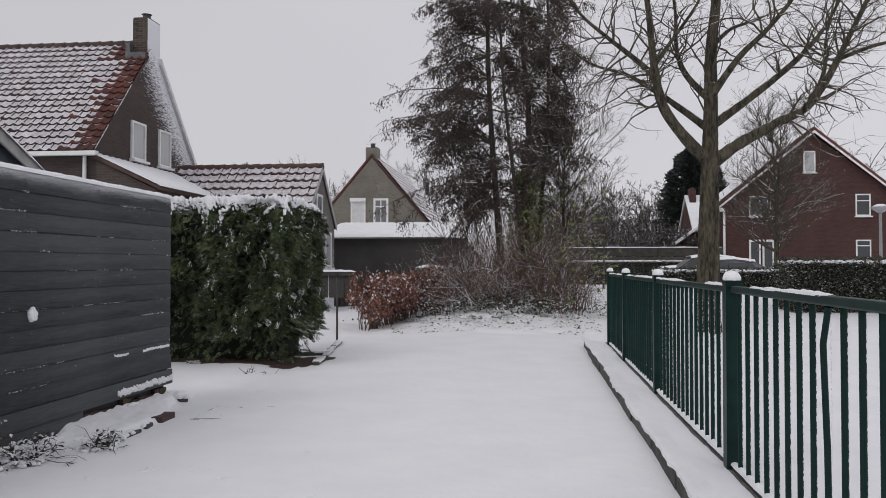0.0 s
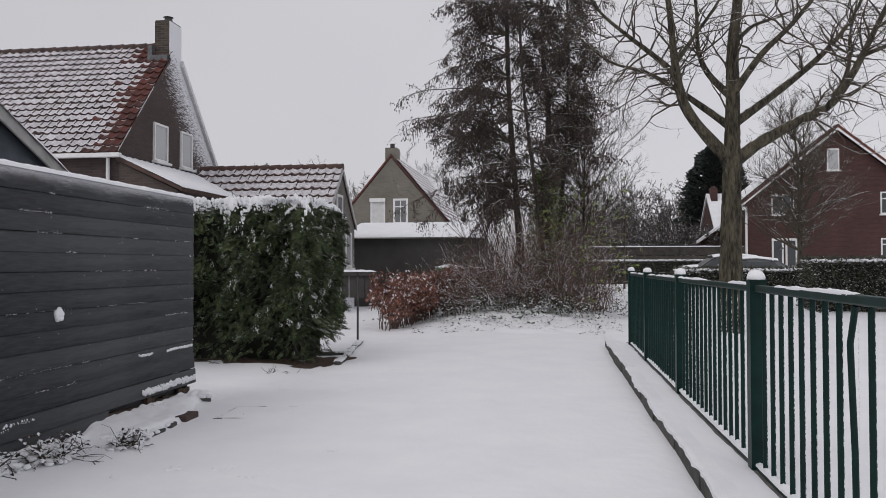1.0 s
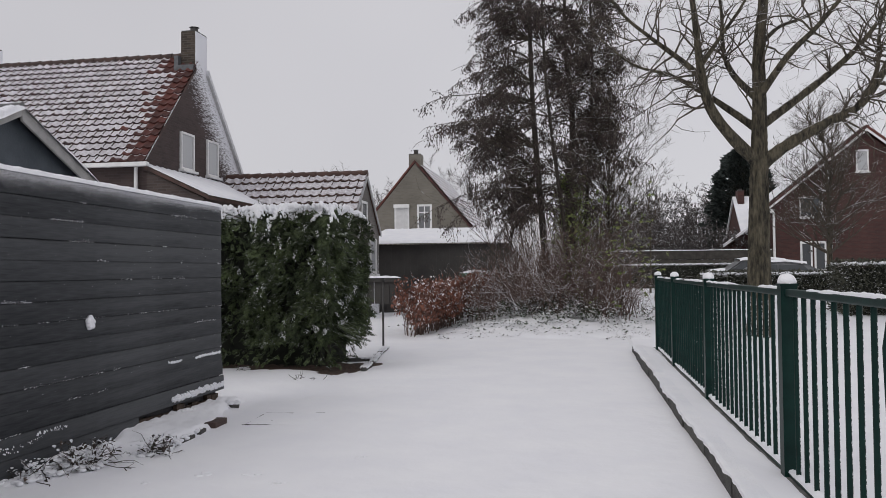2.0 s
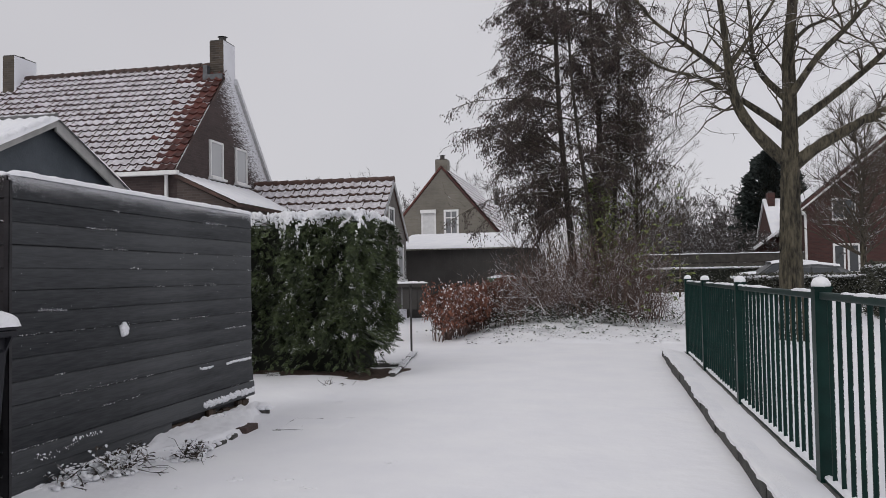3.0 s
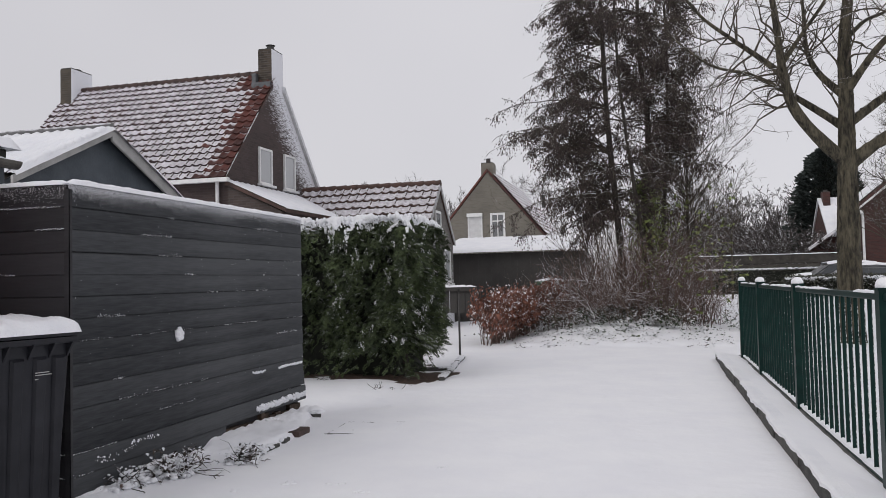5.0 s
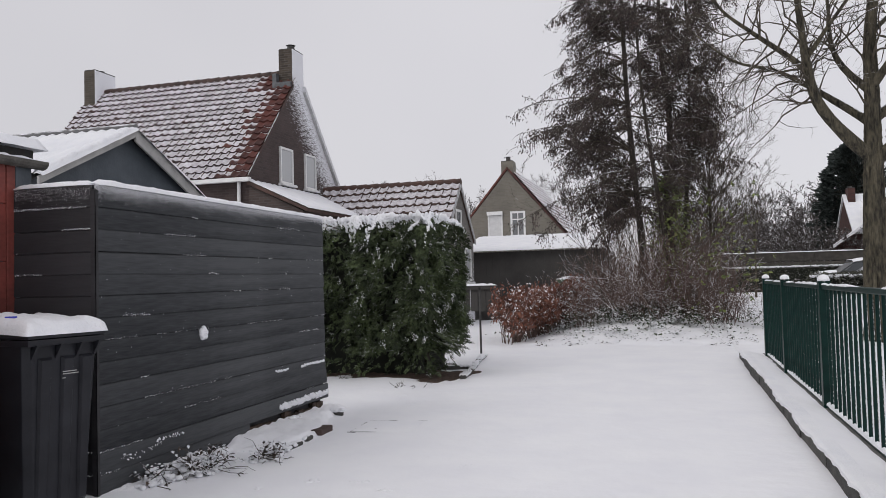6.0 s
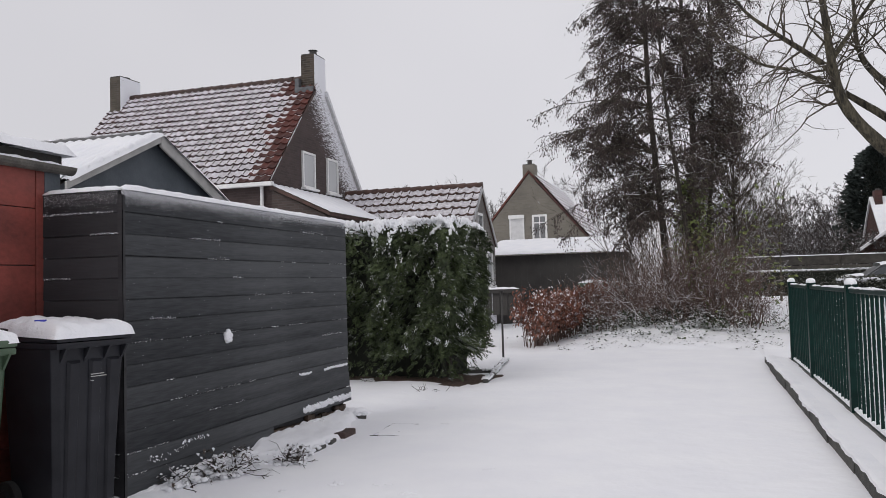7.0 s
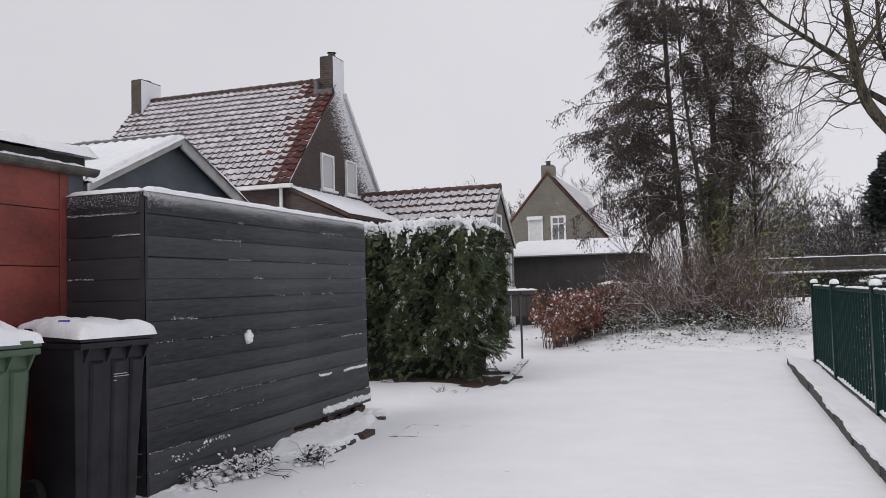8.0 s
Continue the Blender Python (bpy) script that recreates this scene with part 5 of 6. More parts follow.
    for q in range(64):  # snow hanging down over the sprays at the rim, thinning below
        on_front = rng.random() < 0.62
        n = front_n if on_front else side_n
        u = rng.uniform(-5.0, x1) if on_front else rng.uniform(y0, y1)
        run = rng.choice((0.06, 0.09, 0.13, 0.2, 0.32)) * rng.uniform(0.7, 1.3)
        lean = rng.gauss(0, 0.25)
        width = rng.uniform(0.025, 0.08)
        for w in range(int(12 + run * 110)):
            f = rng.random() ** 1.3
            v = u + lean * run * f + rng.gauss(0, width * (1 - 0.75 * f))
            zz = z1 + 0.05 - run * f
            p = skin(v, y0, zz, n) if on_front else skin(x1, v, zz, n)
            r = rng.uniform(0.010, 0.024) * (1.15 - 0.7 * f)
            p = p + n * 0.065
            g.lump(tuple(p), (r * 1.1, r * 1.0, r * rng.uniform(1.0, 2.0)), rings=4, segs=6, rng=rng)
    for q in range(95):  # sprays dusted white, most near the windward corner
        corner_ = rng.random() < 0.82
        if corner_ and rng.random() < 0.55:
            x, y, n = x1, y0 + abs(rng.gauss(0, 0.6)), side_n
        else:
            x, y, n = (x1 - abs(rng.gauss(0, 0.45)) if corner_ else rng.uniform(-5.0, x1)), y0, front_n
        z = rng.uniform(0.45, z1)
        p = skin(x, min(y, y1), z, n) + n * 0.02
        d0 = (n * 0.35 + Vector((rng.gauss(0, 0.25), rng.gauss(0, 0.25), -1))).normalized()
        for w in range(rng.randint(8, 26)):
            q_ = p + d0 * rng.uniform(0, 0.08) + Vector((rng.gauss(0, 0.013), rng.gauss(0, 0.013), rng.gauss(0, 0.013))) + n * 0.035
            r = rng.uniform(0.002, 0.0048)
            g.lump(tuple(q_), (r, r, r * rng.uniform(1.2, 2.6)), rings=3, segs=5, rng=rng)
    single("hedge_snow", g, SNOW, "pads and streaks of snow on the conifer hedge", "snow", kind="stuff", smooth=True)
    g = Geo()
    for j in range(15):
        for i in range(46):
            x, y = -5.6 + 3.05 * i / 45, 9.32 + 1.7 * j / 14
            d = min(1, min(j, 14 - j, (45 - i)) / 5) * (0.8 + 1.0 * wob(x, y, 2.2, 6) + 0.7 * wob(x, y, 7.5, 2)) - 0.22
            g.v.append((x, y, gz(x, y) - 0.008 + 0.05 * d))
    g.f = [(j * 46 + i, j * 46 + i + 1, (j + 1) * 46 + i + 1, (j + 1) * 46 + i) for j in range(14) for i in range(45)]
    g.m = [0] * len(g.f)
    single("leaf_litter", g, SOIL, "bare brown soil and litter under the hedge", "soil", kind="stuff", smooth=True)


thuja_hedge()


def branch(tw, rng, start, d, length, r, depth, sides=5, kids=5, spread=0.7, up=0.15, sink=None, tips=None, curl=0.12, shrink=(0.5, 0.75), floor=0.0036):
    """Grows one branch with its twigs into the Geo tw; tips collects ends."""
    pts, radii = [Vector(start)], [r]
    n = max(3, int(length / 0.22) if depth > 0 else 3)
    n = min(n, 9)
    v = Vector(d).normalized()
    for i in range(n):
        v = (v + Vector((rng.gauss(0, curl), rng.gauss(0, curl), rng.gauss(up * 0.5, curl)))).normalized()
        pts.append(pts[-1] + v * length / n)
        radii.append(r * (1 - 0.8 * (i + 1) / n))
    tw.tube(pts, radii, sides)
    if tips is not None:
        tips.append((pts[-1], v, pts[len(pts) // 2]))
    if depth <= 0:
        return
    for k in range(kids):
        t = rng.uniform(0.2, 0.98)
        i = min(n - 1, int(t * n))
        p = pts[i].lerp(pts[i + 1], t * n - i)
        dv = (pts[i + 1] - pts[i]).normalized()
        side = Vector((rng.gauss(0, 1), rng.gauss(0, 1), rng.gauss(0.1, 0.8)))
        side = (side - dv * side.dot(dv)).normalized()
        nd = (dv * (1 - spread * 0.5) + side * spread + Vector((0, 0, up))).normalized()
        branch(tw, rng, p, nd, length * rng.uniform(*shrink) * (1 - 0.35 * t), max(floor, radii[i] * 0.6), depth - 1,
               max(3, sides - 1), max(2, kids - 1), spread, up, sink, tips, curl * 1.15, shrink, floor)


def limb(g, pts, r0, r1, sides=8, fine=4, rough=0.0):
    """A main limb through a few bends, smoothed."""
    P = [Vector(p) for p in pts]
    out = []
    for i in range(len(P) - 1):
        a, b, c, d = P[max(0, i - 1)], P[i], P[i + 1], P[min(len(P) - 1, i + 2)]
        for k in range(fine):
            t = k / fine
            out.append(0.5 * ((2 * b) + (c - a) * t + (2 * a - 5 * b + 4 * c - d) * t * t + (3 * b - a - 3 * c + d) * t ** 3))
    out.append(P[-1])
    n = len(out)
    rad = [(r0 + (r1 - r0) * (i / (n - 1)) ** 0.8) * (1 + 0.07 * wob(i * 0.7, r0 * 50, 1.0)) for i in range(n)]
    g.tube(out, rad, sides, rough=rough)
    return out, rad


def big_tree():
    rng = random.Random(8)
    X, Y = 3.22, 15.0
    t = thing("bare_tree", "large bare walnut-like tree with thick spreading limbs and snow on twigs", "tree", kind="")
    g = Geo()
    base = gz(X, Y)
    trunk, _ = limb(g, [(X - 0.02, Y, base - 0.15), (X - 0.03, Y, base + 0.2), (X - 0.02, Y, 1.4), (X, Y, 2.5), (X + 0.02, Y, 3.3), (X + 0.04, Y, 4.3), (X + 0.06, Y + 0.05, 5.2), (X + 0.15, Y, 6.3), (X + 0.1, Y + 0.2, 7.6), (X + 0.2, Y, 9.2)], 0.222, 0.035, 72, 16, 0.2)
    part("trunk", g, BARK, t, smooth=True)
    limbs = [
        ([(0, 0, 3.15), (-0.42, -0.1, 3.55), (-0.85, -0.2, 4.15), (-1.02, -0.3, 4.9), (-1.1, -0.3, 5.8), (-1.3, -0.5, 6.9), (-1.5, -0.6, 8.3)], 0.125, 0.02),
        ([(-0.98, -0.28, 4.65), (-1.35, -0.4, 4.95), (-1.9, -0.7, 5.3), (-2.4, -0.9, 5.7), (-2.9, -1.1, 6.4)], 0.06, 0.012),
        ([(0, 0.05, 3.75), (-0.4, 0.3, 4.15), (-0.85, 0.5, 4.55), (-1.4, 0.7, 4.95), (-2.1, 0.9, 5.25), (-2.8, 1.0, 5.9)], 0.075, 0.012),
        ([(0.05, 0, 3.1), (0.5, -0.1, 3.45), (1.15, -0.25, 3.8), (1.62, -0.3, 4.05), (1.95, -0.4, 4.55), (2.3, -0.5, 5.3), (2.65, -0.6, 6.1), (3.0, -0.8, 7.3)], 0.12, 0.02),
        ([(0.05, 0.05, 3.8), (0.8, 0.3, 4.35), (1.55, 0.5, 4.95), (2.1, 0.7, 5.5), (2.5, 0.8, 6.1), (3.0, 0.9, 7.2)], 0.085, 0.016),
        ([(0.05, -0.05, 4.35), (0.45, -0.4, 4.95), (0.9, -0.7, 5.4), (1.4, -0.9, 6.1), (1.8, -1.2, 7.2)], 0.07, 0.014),
        ([(0, 0, 4.3), (-0.35, 0.25, 4.8), (-0.5, 0.35, 5.3), (-0.52, 0.4, 6.1), (-0.7, 0.5, 7.5)], 0.07, 0.014),
        ([(0.02, 0.1, 5.2), (0.5, 0.5, 5.7), (1.0, 0.9, 5.95), (1.7, 1.2, 6.3)], 0.05, 0.01),
        ([(1.7, -0.32, 4.15), (1.95, -0.2, 4.7), (2.05, 0.0, 5.3), (2.3, 0.2, 6.2)], 0.05, 0.01),
        ([(2.1, -0.45, 4.85), (2.8, -0.7, 5.05), (3.5, -0.9, 4.95), (4.2, -1.1, 4.7)], 0.04, 0.008),
        ([(-0.98, -0.28, 4.9), (-0.7, -0.5, 5.3), (-0.35, -0.8, 5.8), (0.0, -1.0, 6.6)], 0.045, 0.01),
    ]
    twigs, knobs = Geo(), Geo()
    for pts, r0, r1 in limbs:
        g = Geo()
        P, R = limb(g, [(X + a, Y + b, c) for a, b, c in pts], r0, r1, 14, 4, 0.1)
        part("limb", g, BARK, t, smooth=True)
        n = len(P)
        for k in range(6):  # burrs and pruned stubs
            i = rng.randrange(2, n - 2)
            a_ = rng.uniform(0, 6.28)
            o_ = Vector((math.cos(a_), math.sin(a_) * 0.5, math.sin(a_) * 0.6 - 0.2)) * R[i] * 0.8
            knobs.lump(tuple(P[i] + o_), R[i] * rng.uniform(0.45, 0.75), rings=4, segs=7, rng=rng, squash=1.0)
        for k in range(int(n * (1.4 if pts[-1][0] > 1.5 else 1.2))):
            i = rng.randrange(max(1, n // 3), n - 1)
            dv = (P[i + 1] - P[i]).normalized()
            side = Vector((rng.gauss(0, 1), rng.gauss(0, 0.8), rng.gauss(0.0, 0.8)))
            side = (side - dv * side.dot(dv)).normalized()
            branch(twigs, rng, P[i], (dv * 0.5 + side + Vector((0, 0, 0.1))), rng.uniform(0.45, 1.65), min(0.022, R[i] * 0.5), 2, 5, 3, 0.85, 0.03, curl=0.27)
        branch(twigs, rng, P[-1], P[-1] - P[-2], 1.2, r1, 2, 5, 5, 0.7, 0.1, curl=0.16)
    for k in range(12):
        i = rng.randrange(len(trunk) // 2, len(trunk) - 1)
        branch(twigs, rng, trunk[i], Vector((rng.gauss(0, 1), rng.gauss(0, 0.8), 0.5)), rng.uniform(0.8, 1.6), 0.024, 2, 5, 4, 0.8, 0.06, curl=0.25)
    tagged(part("branchwork", twigs, TWIG, t), kind="stuff")
    tagged(part("burrs", knobs, BARK, t, smooth=True), kind="stuff")


big_tree()


def alder():
    """Alder of three stems that keeps withered leaves on drooping boughs."""
    rng = random.Random(12)
    t = thing("alder_tree", "tall alder holding withered dark brown leaves, ivy on one stem", "tree")
    stems = [([(-0.62, 17.9, 0.2), (-0.68, 18, 1.4), (-0.8, 18, 3.0), (-0.93, 18, 5.0), (-0.98, 18, 7.0), (-1.0, 18, 9.6)], 0.11, 0.03, 165, (2.4, 9.4)),
             ([(-0.15, 18.0, 0.2), (-0.1, 18.1, 1.5), (-0.15, 18.2, 3.0), (-0.05, 18.3, 4.6), (-0.2, 18.4, 6.5), (-0.15, 18.4, 9.2)], 0.13, 0.03, 108, (2.6, 9.0)),
             ([(-0.1, 17.9, 1.0), (-0.3, 17.8, 2.6), (-0.5, 17.7, 4.2), (-0.65, 17.6, 6.0), (-0.7, 17.5, 8.5)], 0.06, 0.02, 40, (3.0, 8.3)),
             ([(0.05, 18.2, 0.4), (0.2, 18.3, 2.4), (0.35, 18.4, 4.2), (0.4, 18.4, 6.2), (0.35, 18.4, 8.6)], 0.06, 0.02, 95, (2.8, 8.4))]
    twigs, leaves = Geo(), Geo()
    for s, (pts, r0, r1, count, span) in enumerate(stems):
        g = Geo()
        P, R = limb(g, pts, r0, r1, 9)
        part("trunk", g, DARKBARK, t, smooth=True)
        for k in range(count):
            z = span[0] + (span[1] - span[0]) * ((k + rng.random()) / count) ** (1.3 if s == 0 else 1.0)
            i = min(range(len(P)), key=lambda q: abs(P[q].z - z))
            if s == 0:
                ang = math.pi + rng.gauss(0, 0.75) if rng.random() < 0.72 else rng.uniform(0, 6.28)
            else:
                ang = rng.gauss(0, 1.0) if rng.random() < 0.55 else rng.uniform(0, 6.28)
            left = max(0.0, -math.cos(ang))
            reach = 1.15 + left * (1.35 if 3.0 < z < 5.6 else 0.55) * (1 if s == 0 else 0.35)
            reach *= rng.uniform(0.45, 1.12) * (1 - 0.06 * max(0, z - 6.5))
            v = Vector((math.cos(ang), math.sin(ang), rng.uniform(-0.15, 1.3) if z < 7 else rng.uniform(-0.2, 1.0))).normalized()
            bend = rng.uniform(0.05, 0.17)
            n = 10
            pts_, rad = [P[i].copy()], [0.02]
            for q in range(n):
                v = (v + Vector((rng.gauss(0, 0.06), rng.gauss(0, 0.06), -bend + rng.gauss(0, 0.07)))).normalized()
                pts_.append(pts_[-1] + v * reach / n)
                rad.append(0.02 * (1 - 0.085 * (q + 1)))
            twigs.tube(pts_, rad, 5)
            dense = 0.84 if (math.cos(ang) < 0.3 or z > 4.0) else 0.45
            for q in range(int(11 * reach) + 4):
                f = rng.uniform(0.18, 1.0)
                j = min(n - 1, int(f * n))
                st = pts_[j].lerp(pts_[j + 1], f * n - j)
                dv = (pts_[j + 1] - pts_[j]).normalized()
                side = Vector((rng.gauss(0, 1), rng.gauss(0, 1), rng.gauss(-0.15, 0.45)))
                d = (dv * 0.6 + side.normalized() * 0.9).normalized()
                L = rng.uniform(0.22, 0.52) * (1.15 - 0.4 * f)
                p0, ps = st, [st]
                for w in range(4):
                    d = (d + Vector((rng.gauss(0, 0.12), rng.gauss(0, 0.12), -0.22))).normalized()
                    p0 = p0 + d * L / 4
                    ps.append(p0)
                twigs.tube(ps, [0.0065, 0.006, 0.005, 0.004, 0.003], 3)
                if rng.random() > dense:
                    continue
                for w in range(rng.randint(11, 20)):
                    u = rng.uniform(0.15, 1.0) * 4
                    a_ = min(3, int(u))
                    cpos = ps[a_].lerp(ps[a_ + 1], u - a_) + Vector((rng.gauss(0, 0.05), rng.gauss(0, 0.05), rng.gauss(-0.025, 0.045)))
                    dd = Vector((rng.gauss(0, 0.4), rng.gauss(0, 0.4), -1)).normalized()
                    leaves.leaf(cpos, dd, Vector((rng.gauss(0, 1), rng.gauss(0, 1), 0.3)).normalized(), rng.uniform(0.034, 0.07), rng.uniform(0.017, 0.034))
    tagged(part("branchwork", twigs, TWIG, t), kind="stuff")
    tagged(part("crown", leaves, LEAF_A, t, "withered dark brown leaves"), kind="stuff")
    ivy = Geo()
    for i in range(2400):
        z = rng.uniform(0.6, 3.4)
        a = rng.uniform(0, 6.28)
        r = 0.12 + abs(rng.gauss(0, 0.15)) * (1.2 if 1.6 < z < 2.9 else 0.6)
        ivy.leaf((-0.12 + r * math.cos(a), 18.05 + r * math.sin(a), z), Vector((math.cos(a), math.sin(a), -0.6)).normalized(), Vector((rng.gauss(0, .5), rng.gauss(0, .5), 1)).normalized(), rng.uniform(0.05, 0.09), rng.uniform(0.05, 0.08))
    tagged(part("ivy", ivy, LEAF_Y, t, "yellowish green ivy"), kind="stuff")
    g = Geo()
    for q in range(9):  # bramble canes with a few leaves left
        x, y = rng.uniform(0.25, 1.05), rng.uniform(17.6, 18.6)
        tips = []
        branch(g, rng, (x, y, gz(x, y)), Vector((rng.gauss(0.05, 0.15), rng.gauss(0, 0.1), 1)), rng.uniform(1.3, 2.4), 0.012, 2, 4, 4, 0.6, 0.0, tips=tips, curl=0.12)
        for p, v, m_ in tips:
            for w in range(4):
                g.leaf(p.lerp(m_, rng.random()), Vector((rng.gauss(0, 1), rng.gauss(0, 1), -0.5)).normalized(), Vector((rng.gauss(0, .6), rng.gauss(0, .6), 1)).normalized(), rng.uniform(0.06, 0.11), rng.uniform(0.05, 0.09), 1)
    single("bramble", g, [TWIG, LEAF_Y], "tall bramble canes with scattered yellowish green leaves", "bramble")


alder()


def thin_tree(name, label, x, y, h, r, seed, spread=0.5, kids=7, depth=2, first=0.35, mat=None, n=26, reach=0.32):
    rng = random.Random(seed)
    t = thing(name, label, "tree")
    g = Geo()
    z0 = gz(x, y)
    P, R = limb(g, [(x, y, z0 - 0.1), (x + rng.gauss(0, 0.03), y, z0 + h * 0.3), (x + rng.gauss(0, 0.06), y, z0 + h * 0.6), (x + rng.gauss(0, 0.1), y, z0 + h)], r, r * 0.15, 8)
    part("trunk", g, BARK, t, smooth=True)
    tw = Geo()
    for k in range(n):
        i = rng.randrange(int(len(P) * first), len(P) - 1)
        a = rng.uniform(0, 6.28)
        branch(tw, rng, P[i], Vector((math.cos(a) * spread, math.sin(a) * spread, 0.8)), h * reach * rng.uniform(0.6, 1.1) * (1.2 - 0.5 * i / len(P)), r * 0.3, depth, 5, kids - 3, 0.6, 0.12, curl=0.12)
    tagged(part("branchwork", tw, mat or TWIG, t), kind="stuff")


thin_tree("street_tree", "bare young street tree with fine snowy twigs", 7.75, 26.5, 4.9, 0.12, 31, 1.15, 8, 3, 0.3, n=64, reach=0.43)
thin_tree("birch", "slender bare tree with fine frosted twigs among the thicket", 0.8, 18.9, 5.7, 0.05, 35, 0.85, 8, 3, 0.15, n=70, reach=0.27)
thin_tree("sapling", "thin bare sapling standing in the snow", 2.02, 23.0, 3.2, 0.035, 32, 0.6, 6, 2, 0.4, n=18, reach=0.3)


def thicket():
    rng = random.Random(14)
    for kx, (cx, cy, n, hmax, lab) in enumerate(((-1.95, 17.5, 60, 1.4, "arching"), (-1.1, 17.6, 95, 1.6, "dense"), (-0.35, 17.7, 110, 1.9, "dense"), (0.4, 17.8, 110, 2.1, "upright"), (0.9, 18.2, 60, 1.2, "low"), (-1.4, 19.0, 50, 1.9, "tall"))):
        g = Geo()
        for i in range(n):
            x, y = cx + rng.gauss(0, 0.30), cy + rng.gauss(0, 0.38)
            d = Vector((rng.gauss(-0.4 if kx == 0 and i % 4 == 0 else 0, 0.42), rng.gauss(-0.05, 0.42), 1))
            branch(g, rng, (x, y, gz(x, y) - 0.05), d, hmax * rng.uniform(0.35, 1.05), rng.uniform(0.004, 0.011), 2, 4, 4, 0.8, 0.06, curl=0.15)
        single("shrub", g, STEM, f"{lab} leafless reddish-brown shrub dusted with snow", "shrub", "thicket shrubs")
    g, canes = Geo(), Geo()
    for i in range(24):  # taller thin stems
        x, y = rng.uniform(-1.7, 0.9), rng.uniform(17.3, 19.0)
        branch(g, rng, (x, y, gz(x, y)), Vector((rng.gauss(-0.08, 0.16), rng.gauss(0, 0.1), 1)), rng.uniform(1.8, 3.4), rng.uniform(0.011, 0.02), 3, 5, 4, 0.55, 0.1, curl=0.08)
    for i in range(34):  # arching canes under snow
        x, y = rng.uniform(-1.8, 0.8), rng.uniform(16.9, 17.9)
        branch(canes, rng, (x, y, gz(x, y) - 0.03), Vector((rng.gauss(-0.25, 0.6), rng.gauss(-0.2, 0.3), 0.9)), rng.uniform(0.8, 1.7), rng.uniform(0.008, 0.014), 1, 5, 4, 0.8, -0.12, curl=0.16)
    single("shrub", canes, CANE, "arching bare canes lined with snow", "shrub", "thicket shrubs")
    single("shrub", g, TWIG, "tall thin bare stems rising from the thicket", "shrub", "thicket shrubs")
    g = Geo()
    for i in range(21000):  # ivy and bramble on the ground
        x, y = rng.gauss(-0.4, 1.15), 17.7 - abs(rng.gauss(0.0, 1.2))
        front = 15.15 + 0.35 * wob(x, 1, 1.6)
        if y < front or noise.noise(Vector((x * 2.4, y * 2.4, 1))) + 0.4 * noise.noise(Vector((x * 7, y * 7, 3))) < 0.0 or (x > 0.5 and rng.random() < 0.6):
            continue
        d = Vector((rng.gauss(0, 1), rng.gauss(-0.3, 1), rng.uniform(-0.2, 0.5))).normalized()
        dense = smoothstep(15.6, 17.4, y)
        if rng.random() > 0.16 + 0.5 * dense:
            continue
        g.leaf((x, y, gz(x, y) + rng.uniform(0.0, 0.05 + 0.28 * dense)), d, Vector((rng.gauss(0, .5), rng.gauss(0, .5), 1)).normalized(), rng.uniform(0.04, 0.08), rng.uniform(0.03, 0.06))
    single("ground_ivy", g, LEAF_I, "snow-dusted ivy and brambles at the thicket foot", "ivy", kind="stuff")

    g = Geo()
    for i in range(900):  # scraps of leaf and stalk along the lane's end and over the rough verge
        x = rng.uniform(-2.6, 1.3)
        y = 14.62 + 0.12 * wob(x, 3, 1.1) + (rng.gauss(0, 0.05) if i < 260 else abs(rng.gauss(0, 0.9)))
        if noise.noise(Vector((x * 1.9, y * 1.9, 7))) < (0.05 if i < 260 else -0.05):
            continue
        d = Vector((rng.gauss(0, 1), rng.gauss(0, 1), rng.uniform(-0.1, 0.3))).normalized()
        g.leaf((x, y, gz(x, y) + 0.004), d, Vector((rng.gauss(0, .4), rng.gauss(0, .4), 1)).normalized(), rng.uniform(0.03, 0.075), rng.uniform(0.014, 0.035))
    single("fallen_leaves", g, SOIL_L, "withered leaves scattered over the snow", "leaves", kind="stuff")


thicket()


def beech_hedge():
    rng = random.Random(17)
    h = thing("beech_hedge", "low copper-leaved beech hedge with snow on its leaves", "hedge")
    st, lv = Geo(), Geo()
    for i in range(300):
        t = rng.random()
        x, y = -3.17 + 1.2 * t + rng.gauss(0, 0.10), 15.2 + 5.4 * t + rng.gauss(0, 0.12)
        tips = []
        h0 = 0.76 + 0.08 * wob(t * 6, 1, 1.0)
        branch(st, rng, (x, y, gz(x, y) - 0.05), Vector((rng.gauss(0, 0.13), rng.gauss(0, 0.13), 1)), h0 * rng.uniform(0.7, 1.08), 0.010, 2, 4, 4, 0.5, 0.1, tips=tips, curl=0.1)
        for p, v, m_ in tips:
            for q in range(7):
                c = p.lerp(m_, rng.random()) + Vector((rng.gauss(0, 0.04), rng.gauss(0, 0.04), rng.gauss(0, 0.05)))
                if c.z < gz(c.x, c.y) + 0.2 + 0.08 * wob(c.x, c.y, 3.0):
                    continue
                lv.leaf(c, Vector((rng.gauss(0, 0.6), rng.gauss(0, 0.6), -0.8)).normalized(), Vector((rng.gauss(0, .8), rng.gauss(0, .8), 0.7)).normalized(), rng.uniform(0.05, 0.09), rng.uniform(0.03, 0.05))
    tagged(part("stemwork", st, STEM, h), kind="stuff")
    tagged(part("foliage", lv, LEAF_B, h), kind="stuff")


beech_hedge()


